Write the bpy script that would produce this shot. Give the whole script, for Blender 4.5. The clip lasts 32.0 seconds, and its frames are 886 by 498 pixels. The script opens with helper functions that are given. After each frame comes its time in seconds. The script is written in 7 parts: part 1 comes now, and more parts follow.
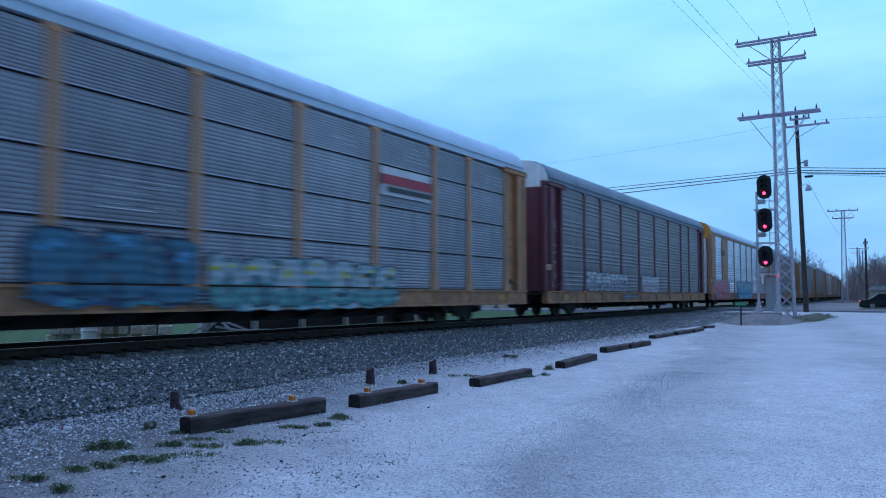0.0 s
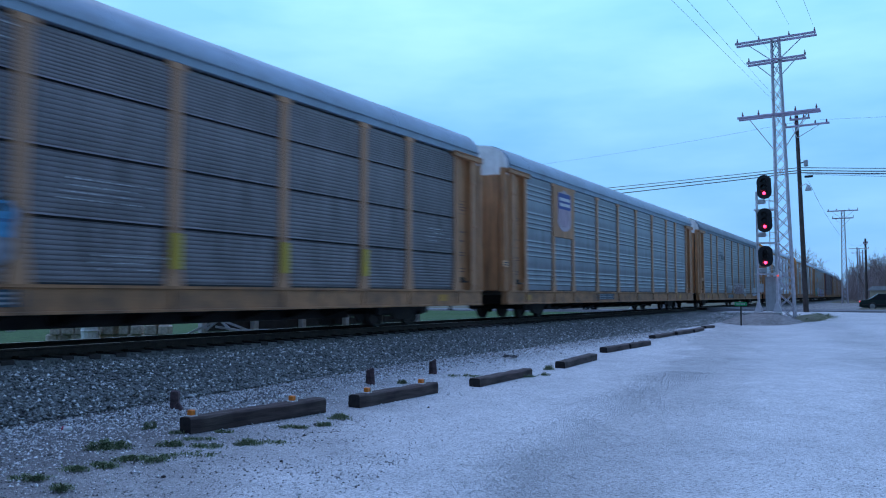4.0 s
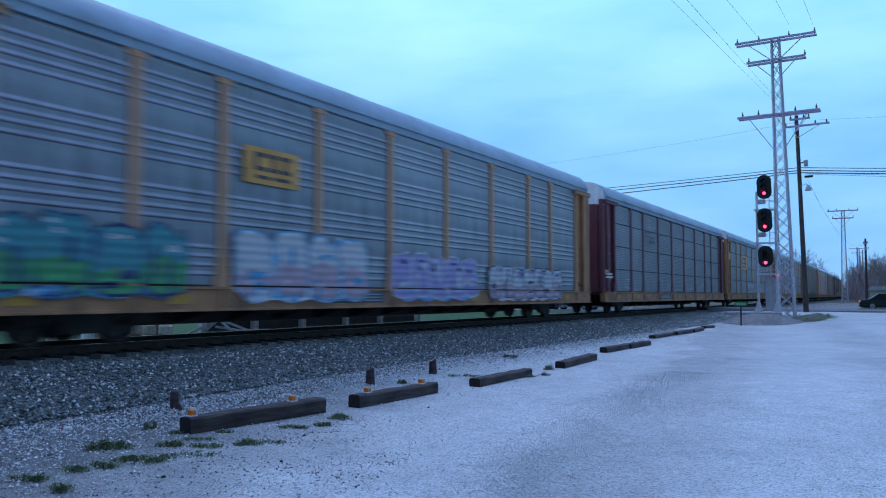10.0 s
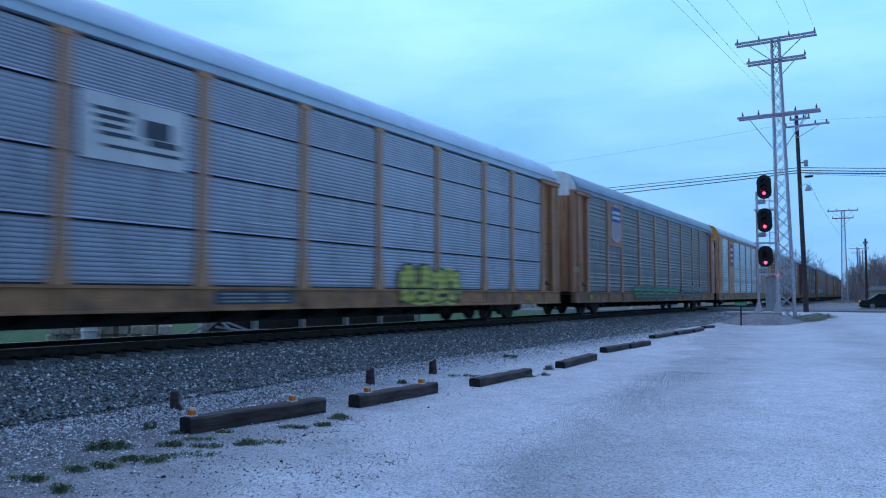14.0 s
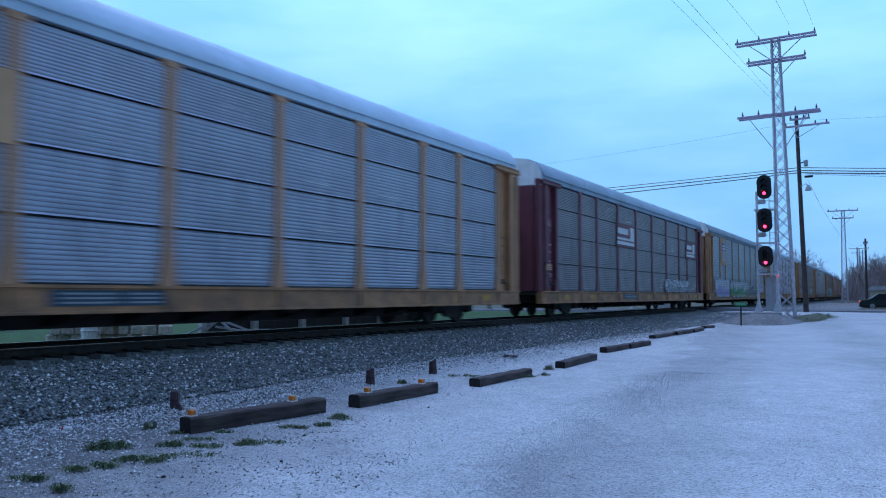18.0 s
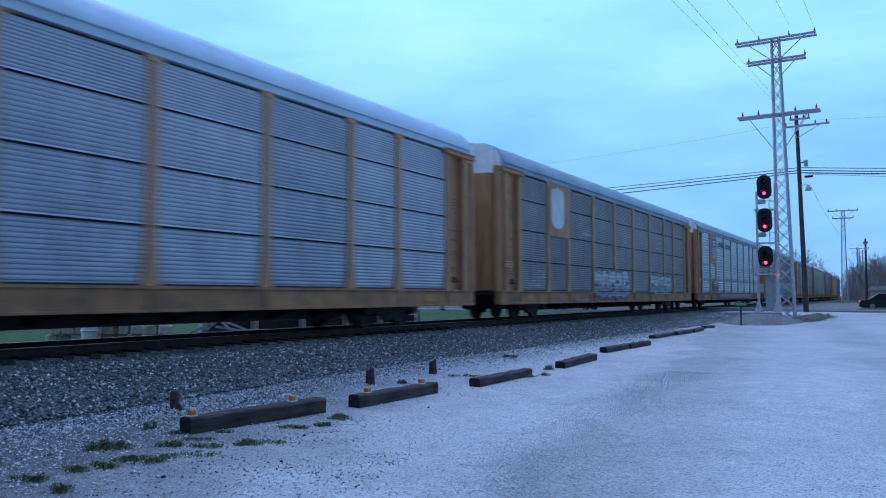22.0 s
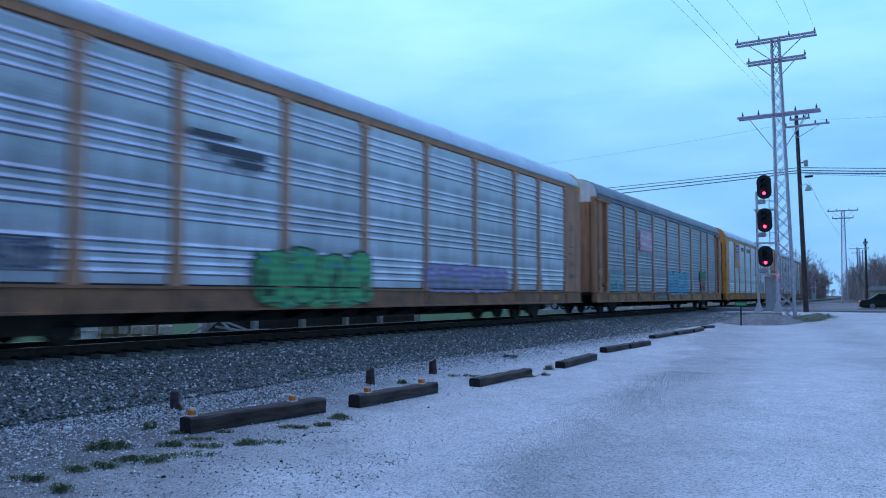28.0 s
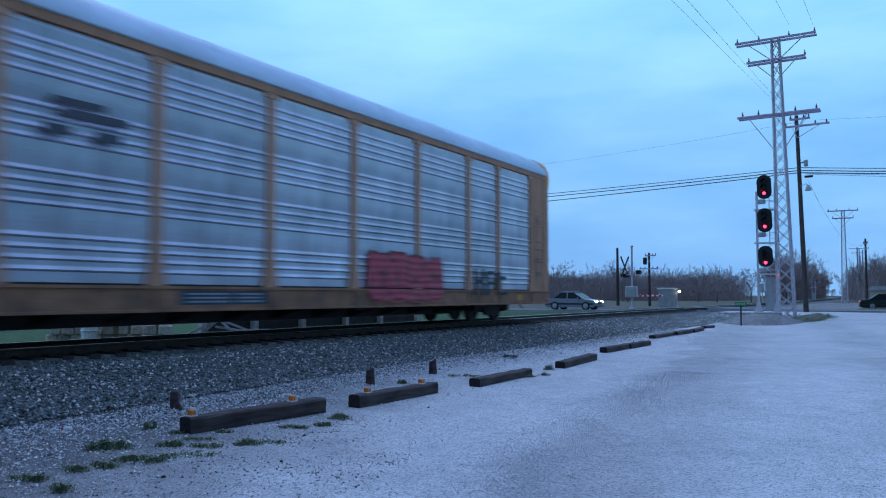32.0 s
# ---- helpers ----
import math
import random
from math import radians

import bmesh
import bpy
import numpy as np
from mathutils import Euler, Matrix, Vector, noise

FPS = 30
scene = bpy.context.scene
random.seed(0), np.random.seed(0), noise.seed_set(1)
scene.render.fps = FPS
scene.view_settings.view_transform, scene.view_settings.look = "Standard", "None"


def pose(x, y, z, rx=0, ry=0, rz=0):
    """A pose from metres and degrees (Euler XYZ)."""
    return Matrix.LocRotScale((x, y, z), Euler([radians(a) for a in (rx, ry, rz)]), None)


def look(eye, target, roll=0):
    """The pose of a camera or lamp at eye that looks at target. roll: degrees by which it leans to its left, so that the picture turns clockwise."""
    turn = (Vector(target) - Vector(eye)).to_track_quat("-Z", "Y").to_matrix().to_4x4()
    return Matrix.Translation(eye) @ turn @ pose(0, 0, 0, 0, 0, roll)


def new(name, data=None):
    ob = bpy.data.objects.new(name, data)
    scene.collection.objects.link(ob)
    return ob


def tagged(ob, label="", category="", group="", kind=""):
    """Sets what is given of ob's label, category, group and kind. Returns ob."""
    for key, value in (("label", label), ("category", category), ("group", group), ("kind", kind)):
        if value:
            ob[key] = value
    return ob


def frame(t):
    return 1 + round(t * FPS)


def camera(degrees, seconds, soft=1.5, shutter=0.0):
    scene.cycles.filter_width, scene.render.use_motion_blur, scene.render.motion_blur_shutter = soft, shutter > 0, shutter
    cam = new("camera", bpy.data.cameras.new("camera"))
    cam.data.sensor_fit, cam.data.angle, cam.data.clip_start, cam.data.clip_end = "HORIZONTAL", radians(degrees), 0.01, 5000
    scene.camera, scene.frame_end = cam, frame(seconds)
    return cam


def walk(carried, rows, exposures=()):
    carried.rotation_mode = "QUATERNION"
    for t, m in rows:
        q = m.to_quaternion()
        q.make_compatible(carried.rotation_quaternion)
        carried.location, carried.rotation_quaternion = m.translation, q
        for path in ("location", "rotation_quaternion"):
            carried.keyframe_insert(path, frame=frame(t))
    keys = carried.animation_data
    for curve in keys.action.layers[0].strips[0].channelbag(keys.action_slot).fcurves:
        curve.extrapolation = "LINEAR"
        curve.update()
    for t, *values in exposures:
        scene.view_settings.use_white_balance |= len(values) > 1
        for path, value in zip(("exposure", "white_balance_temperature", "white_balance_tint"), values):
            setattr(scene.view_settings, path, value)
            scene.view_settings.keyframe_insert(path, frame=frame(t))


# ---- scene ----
TAU = math.tau
SECONDS = 32.0
THETA = radians(28.886)
CAM = Vector((12.99, 0.0, 0.83))

# camera: on a stand beside the track, rail top at z = 0, track along +y
cam = camera(56.145, SECONDS, soft=1.1, shutter=0.42)
aim = CAM + Vector((-math.sin(THETA) * math.cos(radians(3.212)), math.cos(THETA) * math.cos(radians(3.212)), math.sin(radians(3.212)))) * 10
VIEW = look(CAM, aim, 0)
walk(cam, [(0.0, VIEW), (SECONDS, VIEW)], exposures=[(0.0, 0.0), (28.0, 0.0), (30.0, -0.04), (31.0, -0.12), (32.0, -0.18)])

# ---------------------------------------------------------------- world and light
world = bpy.data.worlds.new("dusk_sky")
scene.world = world
world.use_nodes = True
wn, wl = world.node_tree.nodes, world.node_tree.links
wn.clear()
w_out = wn.new("ShaderNodeOutputWorld")
w_bg = wn.new("ShaderNodeBackground")
w_sky = wn.new("ShaderNodeTexSky")
w_sky.sky_type = "NISHITA"
w_sky.sun_disc = False
w_sky.sun_elevation = radians(4)
w_sky.sun_rotation = radians(-60)
w_co = wn.new("ShaderNodeTexCoord")
w_sep = wn.new("ShaderNodeSeparateXYZ")
w_ramp = wn.new("ShaderNodeValToRGB")
w_map = wn.new("ShaderNodeMapping")
w_map.inputs["Scale"].default_value = (1.6, 1.6, 6.0)
w_map.inputs["Rotation"].default_value = (0.1, 0.12, 0.5)
w_noise = wn.new("ShaderNodeTexNoise")
w_noise.inputs["Scale"].default_value = 1.5
w_noise.inputs["Detail"].default_value = 5
w_noise.inputs["Roughness"].default_value = 0.5
w_cl = wn.new("ShaderNodeValToRGB")
w_mix = wn.new("ShaderNodeMix")
w_mix.data_type, w_mix.blend_type = "RGBA", "MULTIPLY"
w_mix.inputs[0].default_value = 1.0
w_mix2 = wn.new("ShaderNodeMix")
w_mix2.data_type = "RGBA"
w_mix2.inputs[0].default_value = 0.01
e = w_ramp.color_ramp.elements
e[0].position, e[0].color = 0.0, (0.265, 0.60, 1.12, 1)
e[1].position, e[1].color = 1.0, (0.76, 1.23, 2.68, 1)
for p_, c_ in ((0.06, (0.265, 0.63, 1.17, 1)), (0.17, (0.285, 0.68, 1.21, 1)), (0.33, (0.39, 0.895, 1.28, 1)), (0.6, (0.575, 1.035, 2.07, 1))):
    k_ = e.new(p_)
    k_.color = c_
c = w_cl.color_ramp.elements
c[0].position, c[0].color = 0.36, (0.70, 0.82, 0.91, 1)
c[1].position, c[1].color = 0.62, (1.20, 1.09, 1.03, 1)
wl.new(w_co.outputs["Generated"], w_sep.inputs[0])
wl.new(w_sep.outputs["Z"], w_ramp.inputs[0])
wl.new(w_co.outputs["Generated"], w_map.inputs["Vector"])
wl.new(w_map.outputs[0], w_noise.inputs["Vector"])
wl.new(w_noise.outputs[0], w_cl.inputs[0])
wl.new(w_ramp.outputs[0], w_mix.inputs[6])
wl.new(w_cl.outputs[0], w_mix.inputs[7])
wl.new(w_mix.outputs[2], w_mix2.inputs[6])
wl.new(w_sky.outputs[0], w_mix2.inputs[7])
wl.new(w_mix2.outputs[2], w_bg.inputs[0])
# the evening sky is brighter in the west, over the track, than behind the lot
w_dot = wn.new("ShaderNodeVectorMath")
w_dot.operation = "DOT_PRODUCT"
w_dot.inputs[1].default_value = (-0.75, 0.66, 0.0)
w_west = wn.new("ShaderNodeMapRange")
w_west.interpolation_type = "SMOOTHSTEP"
w_west.inputs[1].default_value, w_west.inputs[2].default_value = -0.75, 0.5
w_west.inputs[3].default_value, w_west.inputs[4].default_value = 0.262, 1.0
wl.new(w_co.outputs["Generated"], w_dot.inputs[0])
wl.new(w_dot.outputs["Value"], w_west.inputs[0])
wl.new(w_west.outputs[0], w_bg.inputs["Strength"])
wl.new(w_bg.outputs[0], w_out.inputs[0])

sun = new("sun", bpy.data.lights.new("sun", "SUN"))
sun.data.energy, sun.data.angle, sun.data.color = 0.46, radians(25), (0.85, 0.92, 1.0)
sun.matrix_basis = look((-25, 25, 45), (0, 0, 0))

# ---------------------------------------------------------------- materials
MATS = {}


def material(name, color, rough=0.7, metal=0.0, vary=0.25, scale=3.0, dark=None, dirt=0.0, streak=0.0, bump=0.0, bump_scale=40.0, per_object=0.0, fine=30.0, glow=None, power=0.0, stretch=1.0):
    """Paint, metal, wood or stone: two scales of noise, dirt, vertical streaks and a fine relief."""
    if name in MATS:
        return MATS[name]
    m = bpy.data.materials.new(name)
    MATS[name] = m
    m.use_nodes = True
    n, l = m.node_tree.nodes, m.node_tree.links
    b = n["Principled BSDF"]
    b.inputs["Roughness"].default_value = rough
    b.inputs["Metallic"].default_value = metal
    if glow:
        b.inputs["Emission Color"].default_value = (*glow, 1)
        b.inputs["Emission Strength"].default_value = power
    co = n.new("ShaderNodeTexCoord")
    t1 = n.new("ShaderNodeTexNoise")
    t1.inputs["Scale"].default_value, t1.inputs["Detail"].default_value = scale, 5
    t2 = n.new("ShaderNodeTexNoise")
    t2.inputs["Scale"].default_value, t2.inputs["Detail"].default_value = fine, 3
    along = n.new("ShaderNodeMapping")
    along.inputs["Scale"].default_value = (1.0, stretch, 1.0)
    l.new(co.outputs["Object"], along.inputs["Vector"])
    l.new(along.outputs[0], t1.inputs["Vector"])
    l.new(along.outputs[0], t2.inputs["Vector"])
    r1 = n.new("ShaderNodeMapRange")
    r1.inputs[1].default_value, r1.inputs[2].default_value = 0.3, 0.7
    r1.inputs[3].default_value, r1.inputs[4].default_value = 1 - vary, 1 + vary
    r2 = n.new("ShaderNodeMapRange")
    r2.inputs[1].default_value, r2.inputs[2].default_value = 0.3, 0.7
    r2.inputs[3].default_value, r2.inputs[4].default_value = 1 - vary * 0.6, 1 + vary * 0.6
    l.new(t1.outputs[0], r1.inputs[0])
    l.new(t2.outputs[0], r2.inputs[0])
    mul = n.new("ShaderNodeMath")
    mul.operation = "MULTIPLY"
    l.new(r1.outputs[0], mul.inputs[0])
    l.new(r2.outputs[0], mul.inputs[1])
    last = mul
    if per_object:
        info = n.new("ShaderNodeObjectInfo")
        r3 = n.new("ShaderNodeMapRange")
        r3.inputs[3].default_value, r3.inputs[4].default_value = 1 - per_object, 1 + per_object
        l.new(info.outputs["Random"], r3.inputs[0])
        last = n.new("ShaderNodeMath")
        last.operation = "MULTIPLY"
        l.new(mul.outputs[0], last.inputs[0])
        l.new(r3.outputs[0], last.inputs[1])
    col = n.new("ShaderNodeMix")
    col.data_type, col.blend_type = "RGBA", "MULTIPLY"
    col.inputs[0].default_value = 1.0
    col.inputs[6].default_value = (*color, 1)
    l.new(last.outputs[0], col.inputs[7])
    out = col.outputs[2]
    if dirt or streak:
        dcol = dark or (0.09, 0.075, 0.06)
        mp = n.new("ShaderNodeMapping")
        mp.inputs["Scale"].default_value = (4.0, 4.0, 0.35) if streak else (1.3, 1.3, 1.3)
        t3 = n.new("ShaderNodeTexNoise")
        t3.inputs["Scale"].default_value, t3.inputs["Detail"].default_value = 2.2, 6
        l.new(co.outputs["Object"], mp.inputs["Vector"])
        l.new(mp.outputs[0], t3.inputs["Vector"])
        r4 = n.new("ShaderNodeMapRange")
        r4.inputs[1].default_value, r4.inputs[2].default_value = 0.45, 0.72
        r4.inputs[3].default_value, r4.inputs[4].default_value = 0.0, max(dirt, streak)
        l.new(t3.outputs[0], r4.inputs[0])
        mx = n.new("ShaderNodeMix")
        mx.data_type = "RGBA"
        l.new(r4.outputs[0], mx.inputs[0])
        l.new(out, mx.inputs[6])
        mx.inputs[7].default_value = (*dcol, 1)
        out = mx.outputs[2]
    l.new(out, b.inputs["Base Color"])
    if bump:
        bp = n.new("ShaderNodeBump")
        bp.inputs["Strength"].default_value = bump
        bp.inputs["Distance"].default_value = 0.02
        t4 = n.new("ShaderNodeTexNoise")
        t4.inputs["Scale"].default_value, t4.inputs["Detail"].default_value = bump_scale, 4
        l.new(along.outputs[0], t4.inputs["Vector"])
        l.new(t4.outputs[0], bp.inputs["Height"])
        l.new(bp.outputs[0], b.inputs["Normal"])
    return m


def speckled(name, base, light, dark, cell=14.0, patch=0.35, lightness=0.72, bump=0.8, patchcol=None, tracks=0.0, relief=0.03, fringe=0.0):
    """Gravel or ballast: voronoi stones of several greys, over slow patches."""
    m = bpy.data.materials.new(name)
    MATS[name] = m
    m.use_nodes = True
    n, l = m.node_tree.nodes, m.node_tree.links
    b = n["Principled BSDF"]
    b.inputs["Roughness"].default_value = 0.95
    b.inputs["Specular IOR Level"].default_value = 0.2
    co = n.new("ShaderNodeTexCoord")
    v = n.new("ShaderNodeTexVoronoi")
    v.inputs["Scale"].default_value = cell
    sx = n.new("ShaderNodeSeparateColor")
    rp = n.new("ShaderNodeValToRGB")
    el = rp.color_ramp.elements
    el[0].position, el[0].color = 0.0, (*dark, 1)
    el[1].position, el[1].color = 1.0, (*light, 1)
    k = el.new(0.35)
    k.color = (*base, 1)
    k = el.new(lightness)
    k.color = (*[x * 1.15 for x in base], 1)
    l.new(co.outputs["Object"], v.inputs["Vector"])
    l.new(v.outputs["Color"], sx.inputs[0])
    l.new(sx.outputs[0], rp.inputs[0])
    big = n.new("ShaderNodeTexNoise")
    big.inputs["Scale"].default_value, big.inputs["Detail"].default_value = patch, 8
    big.inputs["Roughness"].default_value = 0.62
    l.new(co.outputs["Object"], big.inputs["Vector"])
    mr = n.new("ShaderNodeMapRange")
    mr.inputs[1].default_value, mr.inputs[2].default_value = 0.42, 0.68
    l.new(big.outputs[0], mr.inputs[0])
    mx = n.new("ShaderNodeMix")
    mx.data_type, mx.blend_type = "RGBA", "MULTIPLY"
    l.new(mr.outputs[0], mx.inputs[0])
    l.new(rp.outputs[0], mx.inputs[6])
    mx.inputs[7].default_value = (*(patchcol or (0.72, 0.72, 0.74)), 1)
    out = mx.outputs[2]
    if tracks:
        # pale smooth lanes where wheels run, and a rougher grey strip left between them, all with ragged edges
        sep = n.new("ShaderNodeSeparateXYZ")
        l.new(co.outputs["Object"], sep.inputs[0])
        warp = n.new("ShaderNodeTexNoise")
        warp.inputs["Scale"].default_value, warp.inputs["Detail"].default_value = 0.55, 7
        l.new(co.outputs["Object"], warp.inputs["Vector"])
        u1 = n.new("ShaderNodeMath")
        u1.operation = "MULTIPLY_ADD"
        u1.inputs[1].default_value = 0.13
        l.new(sep.outputs["Y"], u1.inputs[0])
        l.new(sep.outputs["X"], u1.inputs[2])
        u2 = n.new("ShaderNodeMath")
        u2.operation = "MULTIPLY_ADD"
        u2.inputs[1].default_value = 2.6
        l.new(warp.outputs[0], u2.inputs[0])
        l.new(u1.outputs[0], u2.inputs[2])
        mr2 = n.new("ShaderNodeMapRange")
        mr2.inputs[1].default_value, mr2.inputs[2].default_value = 8.0, 22.0
        l.new(u2.outputs[0], mr2.inputs[0])
        lane = n.new("ShaderNodeValToRGB")
        le = lane.color_ramp.elements
        le[0].position, le[0].color = 0.0, (0.88, 0.88, 0.88, 1)
        le[1].position, le[1].color = 1.0, (0.86, 0.86, 0.86, 1)
        for pos, val in ((0.10, 1.0), (0.22, 1.04), (0.27, 1.0), (0.30, 1 - tracks), (0.37, 1 - tracks), (0.44, 0.97), (0.54, 1.02), (0.64, 0.84), (0.72, 0.98)):
            ke = le.new(pos)
            ke.color = (val, val, val, 1)
        l.new(mr2.outputs[0], lane.inputs[0])
        fine = n.new("ShaderNodeTexNoise")
        fine.inputs["Scale"].default_value, fine.inputs["Detail"].default_value = 2.4, 6
        fine.inputs["Roughness"].default_value = 0.7
        l.new(co.outputs["Object"], fine.inputs["Vector"])
        mr4 = n.new("ShaderNodeMapRange")
        mr4.inputs[1].default_value, mr4.inputs[2].default_value = 0.3, 0.7
        mr4.inputs[3].default_value, mr4.inputs[4].default_value = 0.86, 1.1
        l.new(fine.outputs[0], mr4.inputs[0])
        for node in (lane.outputs[0], mr4.outputs[0]):
            mx2 = n.new("ShaderNodeMix")
            mx2.data_type, mx2.blend_type = "RGBA", "MULTIPLY"
            mx2.inputs[0].default_value = 1.0
            l.new(out, mx2.inputs[6])
            l.new(node, mx2.inputs[7])
            out = mx2.outputs[2]
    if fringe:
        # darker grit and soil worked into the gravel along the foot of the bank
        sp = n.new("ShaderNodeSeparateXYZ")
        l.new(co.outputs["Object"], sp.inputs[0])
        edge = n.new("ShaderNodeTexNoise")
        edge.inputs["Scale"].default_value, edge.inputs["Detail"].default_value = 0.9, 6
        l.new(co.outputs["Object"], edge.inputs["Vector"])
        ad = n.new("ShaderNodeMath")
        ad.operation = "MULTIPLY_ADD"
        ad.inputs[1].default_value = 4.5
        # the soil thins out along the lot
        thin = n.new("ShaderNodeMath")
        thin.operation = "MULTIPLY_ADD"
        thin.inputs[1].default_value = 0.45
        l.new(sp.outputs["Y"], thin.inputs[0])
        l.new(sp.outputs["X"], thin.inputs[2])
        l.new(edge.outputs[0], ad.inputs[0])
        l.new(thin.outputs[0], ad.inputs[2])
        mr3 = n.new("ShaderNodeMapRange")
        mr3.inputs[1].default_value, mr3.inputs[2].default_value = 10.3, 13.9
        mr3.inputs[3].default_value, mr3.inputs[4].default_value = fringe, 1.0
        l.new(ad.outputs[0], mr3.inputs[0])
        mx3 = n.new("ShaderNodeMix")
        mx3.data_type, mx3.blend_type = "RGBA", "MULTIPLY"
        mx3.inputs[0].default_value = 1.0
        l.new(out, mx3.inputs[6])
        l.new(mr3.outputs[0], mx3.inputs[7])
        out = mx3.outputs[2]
    l.new(out, b.inputs["Base Color"])
    bp = n.new("ShaderNodeBump")
    bp.inputs["Strength"].default_value, bp.inputs["Distance"].default_value = bump, relief
    l.new(v.outputs["Distance"], bp.inputs["Height"])
    bp.invert = True
    l.new(bp.outputs[0], b.inputs["Normal"])
    return m


def islands(name, colors, rough=0.9):
    """Loose stones, leaves or twigs: one tone for each island of the mesh."""
    m = bpy.data.materials.new(name)
    MATS[name] = m
    m.use_nodes = True
    n, l = m.node_tree.nodes, m.node_tree.links
    b = n["Principled BSDF"]
    b.inputs["Roughness"].default_value = rough
    b.inputs["Specular IOR Level"].default_value = 0.25
    g = n.new("ShaderNodeNewGeometry")
    rp = n.new("ShaderNodeValToRGB")
    el = rp.color_ramp.elements
    el[0].position, el[0].color = 0.0, (*colors[0], 1)
    el[1].position, el[1].color = 1.0, (*colors[-1], 1)
    for i, cc in enumerate(colors[1:-1]):
        k = el.new((i + 1) / (len(colors) - 1))
        k.color = (*cc, 1)
    l.new(g.outputs["Random Per Island"], rp.inputs[0])
    l.new(rp.outputs[0], b.inputs["Base Color"])
    return m


def spray(name, colors, scale=2.2, wear=0.85):
    """Spray paint in bands and blots of several colours with dark outlines."""
    if name in MATS:
        return MATS[name]
    m = bpy.data.materials.new(name)
    MATS[name] = m
    m.use_nodes = True
    n, l = m.node_tree.nodes, m.node_tree.links
    b = n["Principled BSDF"]
    b.inputs["Roughness"].default_value = 0.5
    co = n.new("ShaderNodeTexCoord")
    mp = n.new("ShaderNodeMapping")
    mp.inputs["Scale"].default_value = (1, 1.0, 1.6)
    t = n.new("ShaderNodeTexNoise")
    t.inputs["Scale"].default_value, t.inputs["Detail"].default_value = scale, 4
    t.inputs["Distortion"].default_value = 1.2
    rp = n.new("ShaderNodeValToRGB")
    rp.color_ramp.interpolation = "CONSTANT"
    el = rp.color_ramp.elements
    el[0].position, el[0].color = 0.0, (*colors[0], 1)
    el[1].position, el[1].color = 0.66, (*colors[-1], 1)
    for i, cc in enumerate(colors[1:-1]):
        k = el.new(0.36 + 0.30 * i / max(1, len(colors) - 2))
        k.color = (*cc, 1)
    l.new(co.outputs["Object"], mp.inputs["Vector"])
    l.new(mp.outputs[0], t.inputs["Vector"])
    l.new(t.outputs[0], rp.inputs[0])
    # thin overspray: the grey metal shows through in flecks and runs
    mp2 = n.new("ShaderNodeMapping")
    mp2.inputs["Scale"].default_value = (1, 1.6, 1.0)
    t2 = n.new("ShaderNodeTexNoise")
    t2.inputs["Scale"].default_value, t2.inputs["Detail"].default_value = scale * 0.9, 5
    t2.inputs["Roughness"].default_value, t2.inputs["Distortion"].default_value = 0.65, 0.6
    r2 = n.new("ShaderNodeMapRange")
    r2.inputs[1].default_value, r2.inputs[2].default_value = 0.54, 0.62
    r2.inputs[3].default_value, r2.inputs[4].default_value = 0.0, wear
    mx = n.new("ShaderNodeMix")
    mx.data_type = "RGBA"
    l.new(co.outputs["Object"], mp2.inputs["Vector"])
    l.new(mp2.outputs[0], t2.inputs["Vector"])
    l.new(t2.outputs[0], r2.inputs[0])
    l.new(r2.outputs[0], mx.inputs[0])
    l.new(rp.outputs[0], mx.inputs[6])
    mx.inputs[7].default_value = (0.12, 0.125, 0.14, 1)
    l.new(mx.outputs[2], b.inputs["Base Color"])
    # the ribs of the panel press through the paint
    wv = n.new("ShaderNodeTexWave")
    wv.wave_type, wv.bands_direction = "BANDS", "Z"
    wv.inputs["Scale"].default_value, wv.inputs["Distortion"].default_value = 1.87, 0.3
    bp = n.new("ShaderNodeBump")
    bp.inputs["Strength"].default_value, bp.inputs["Distance"].default_value = 1.0, 0.009
    l.new(co.outputs["Object"], wv.inputs["Vector"])
    l.new(wv.outputs["Fac"], bp.inputs["Height"])
    l.new(bp.outputs[0], b.inputs["Normal"])
    return m


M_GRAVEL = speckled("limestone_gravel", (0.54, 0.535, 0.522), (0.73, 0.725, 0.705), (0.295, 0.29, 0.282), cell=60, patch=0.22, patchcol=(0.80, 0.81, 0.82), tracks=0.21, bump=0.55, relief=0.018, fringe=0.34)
M_BALLAST = speckled("ballast_stone", (0.145, 0.152, 0.144), (0.4, 0.38, 0.36), (0.07, 0.07, 0.068), cell=22, patch=0.5, lightness=0.93, bump=0.5)
M_STONES = islands("ballast_pieces", [(0.075, 0.08, 0.077), (0.125, 0.132, 0.125), (0.165, 0.174, 0.165), (0.195, 0.206, 0.194), (0.22, 0.232, 0.218), (0.25, 0.262, 0.246), (0.30, 0.312, 0.294), (0.82, 0.82, 0.79)])
M_PEBBLES = islands("limestone_pebbles", [(0.42, 0.42, 0.415), (0.55, 0.555, 0.55), (0.66, 0.67, 0.66), (0.76, 0.77, 0.76), (0.87, 0.88, 0.87)])
M_GRIT = islands("mixed_grit", [(0.12, 0.115, 0.11), (0.2, 0.19, 0.185), (0.3, 0.29, 0.28), (0.42, 0.405, 0.395), (0.6, 0.58, 0.565), (0.72, 0.70, 0.68)])
M_RIDGE = islands("coarse_grey_gravel", [(0.42, 0.425, 0.42), (0.48, 0.485, 0.48), (0.54, 0.545, 0.54), (0.60, 0.605, 0.60)])
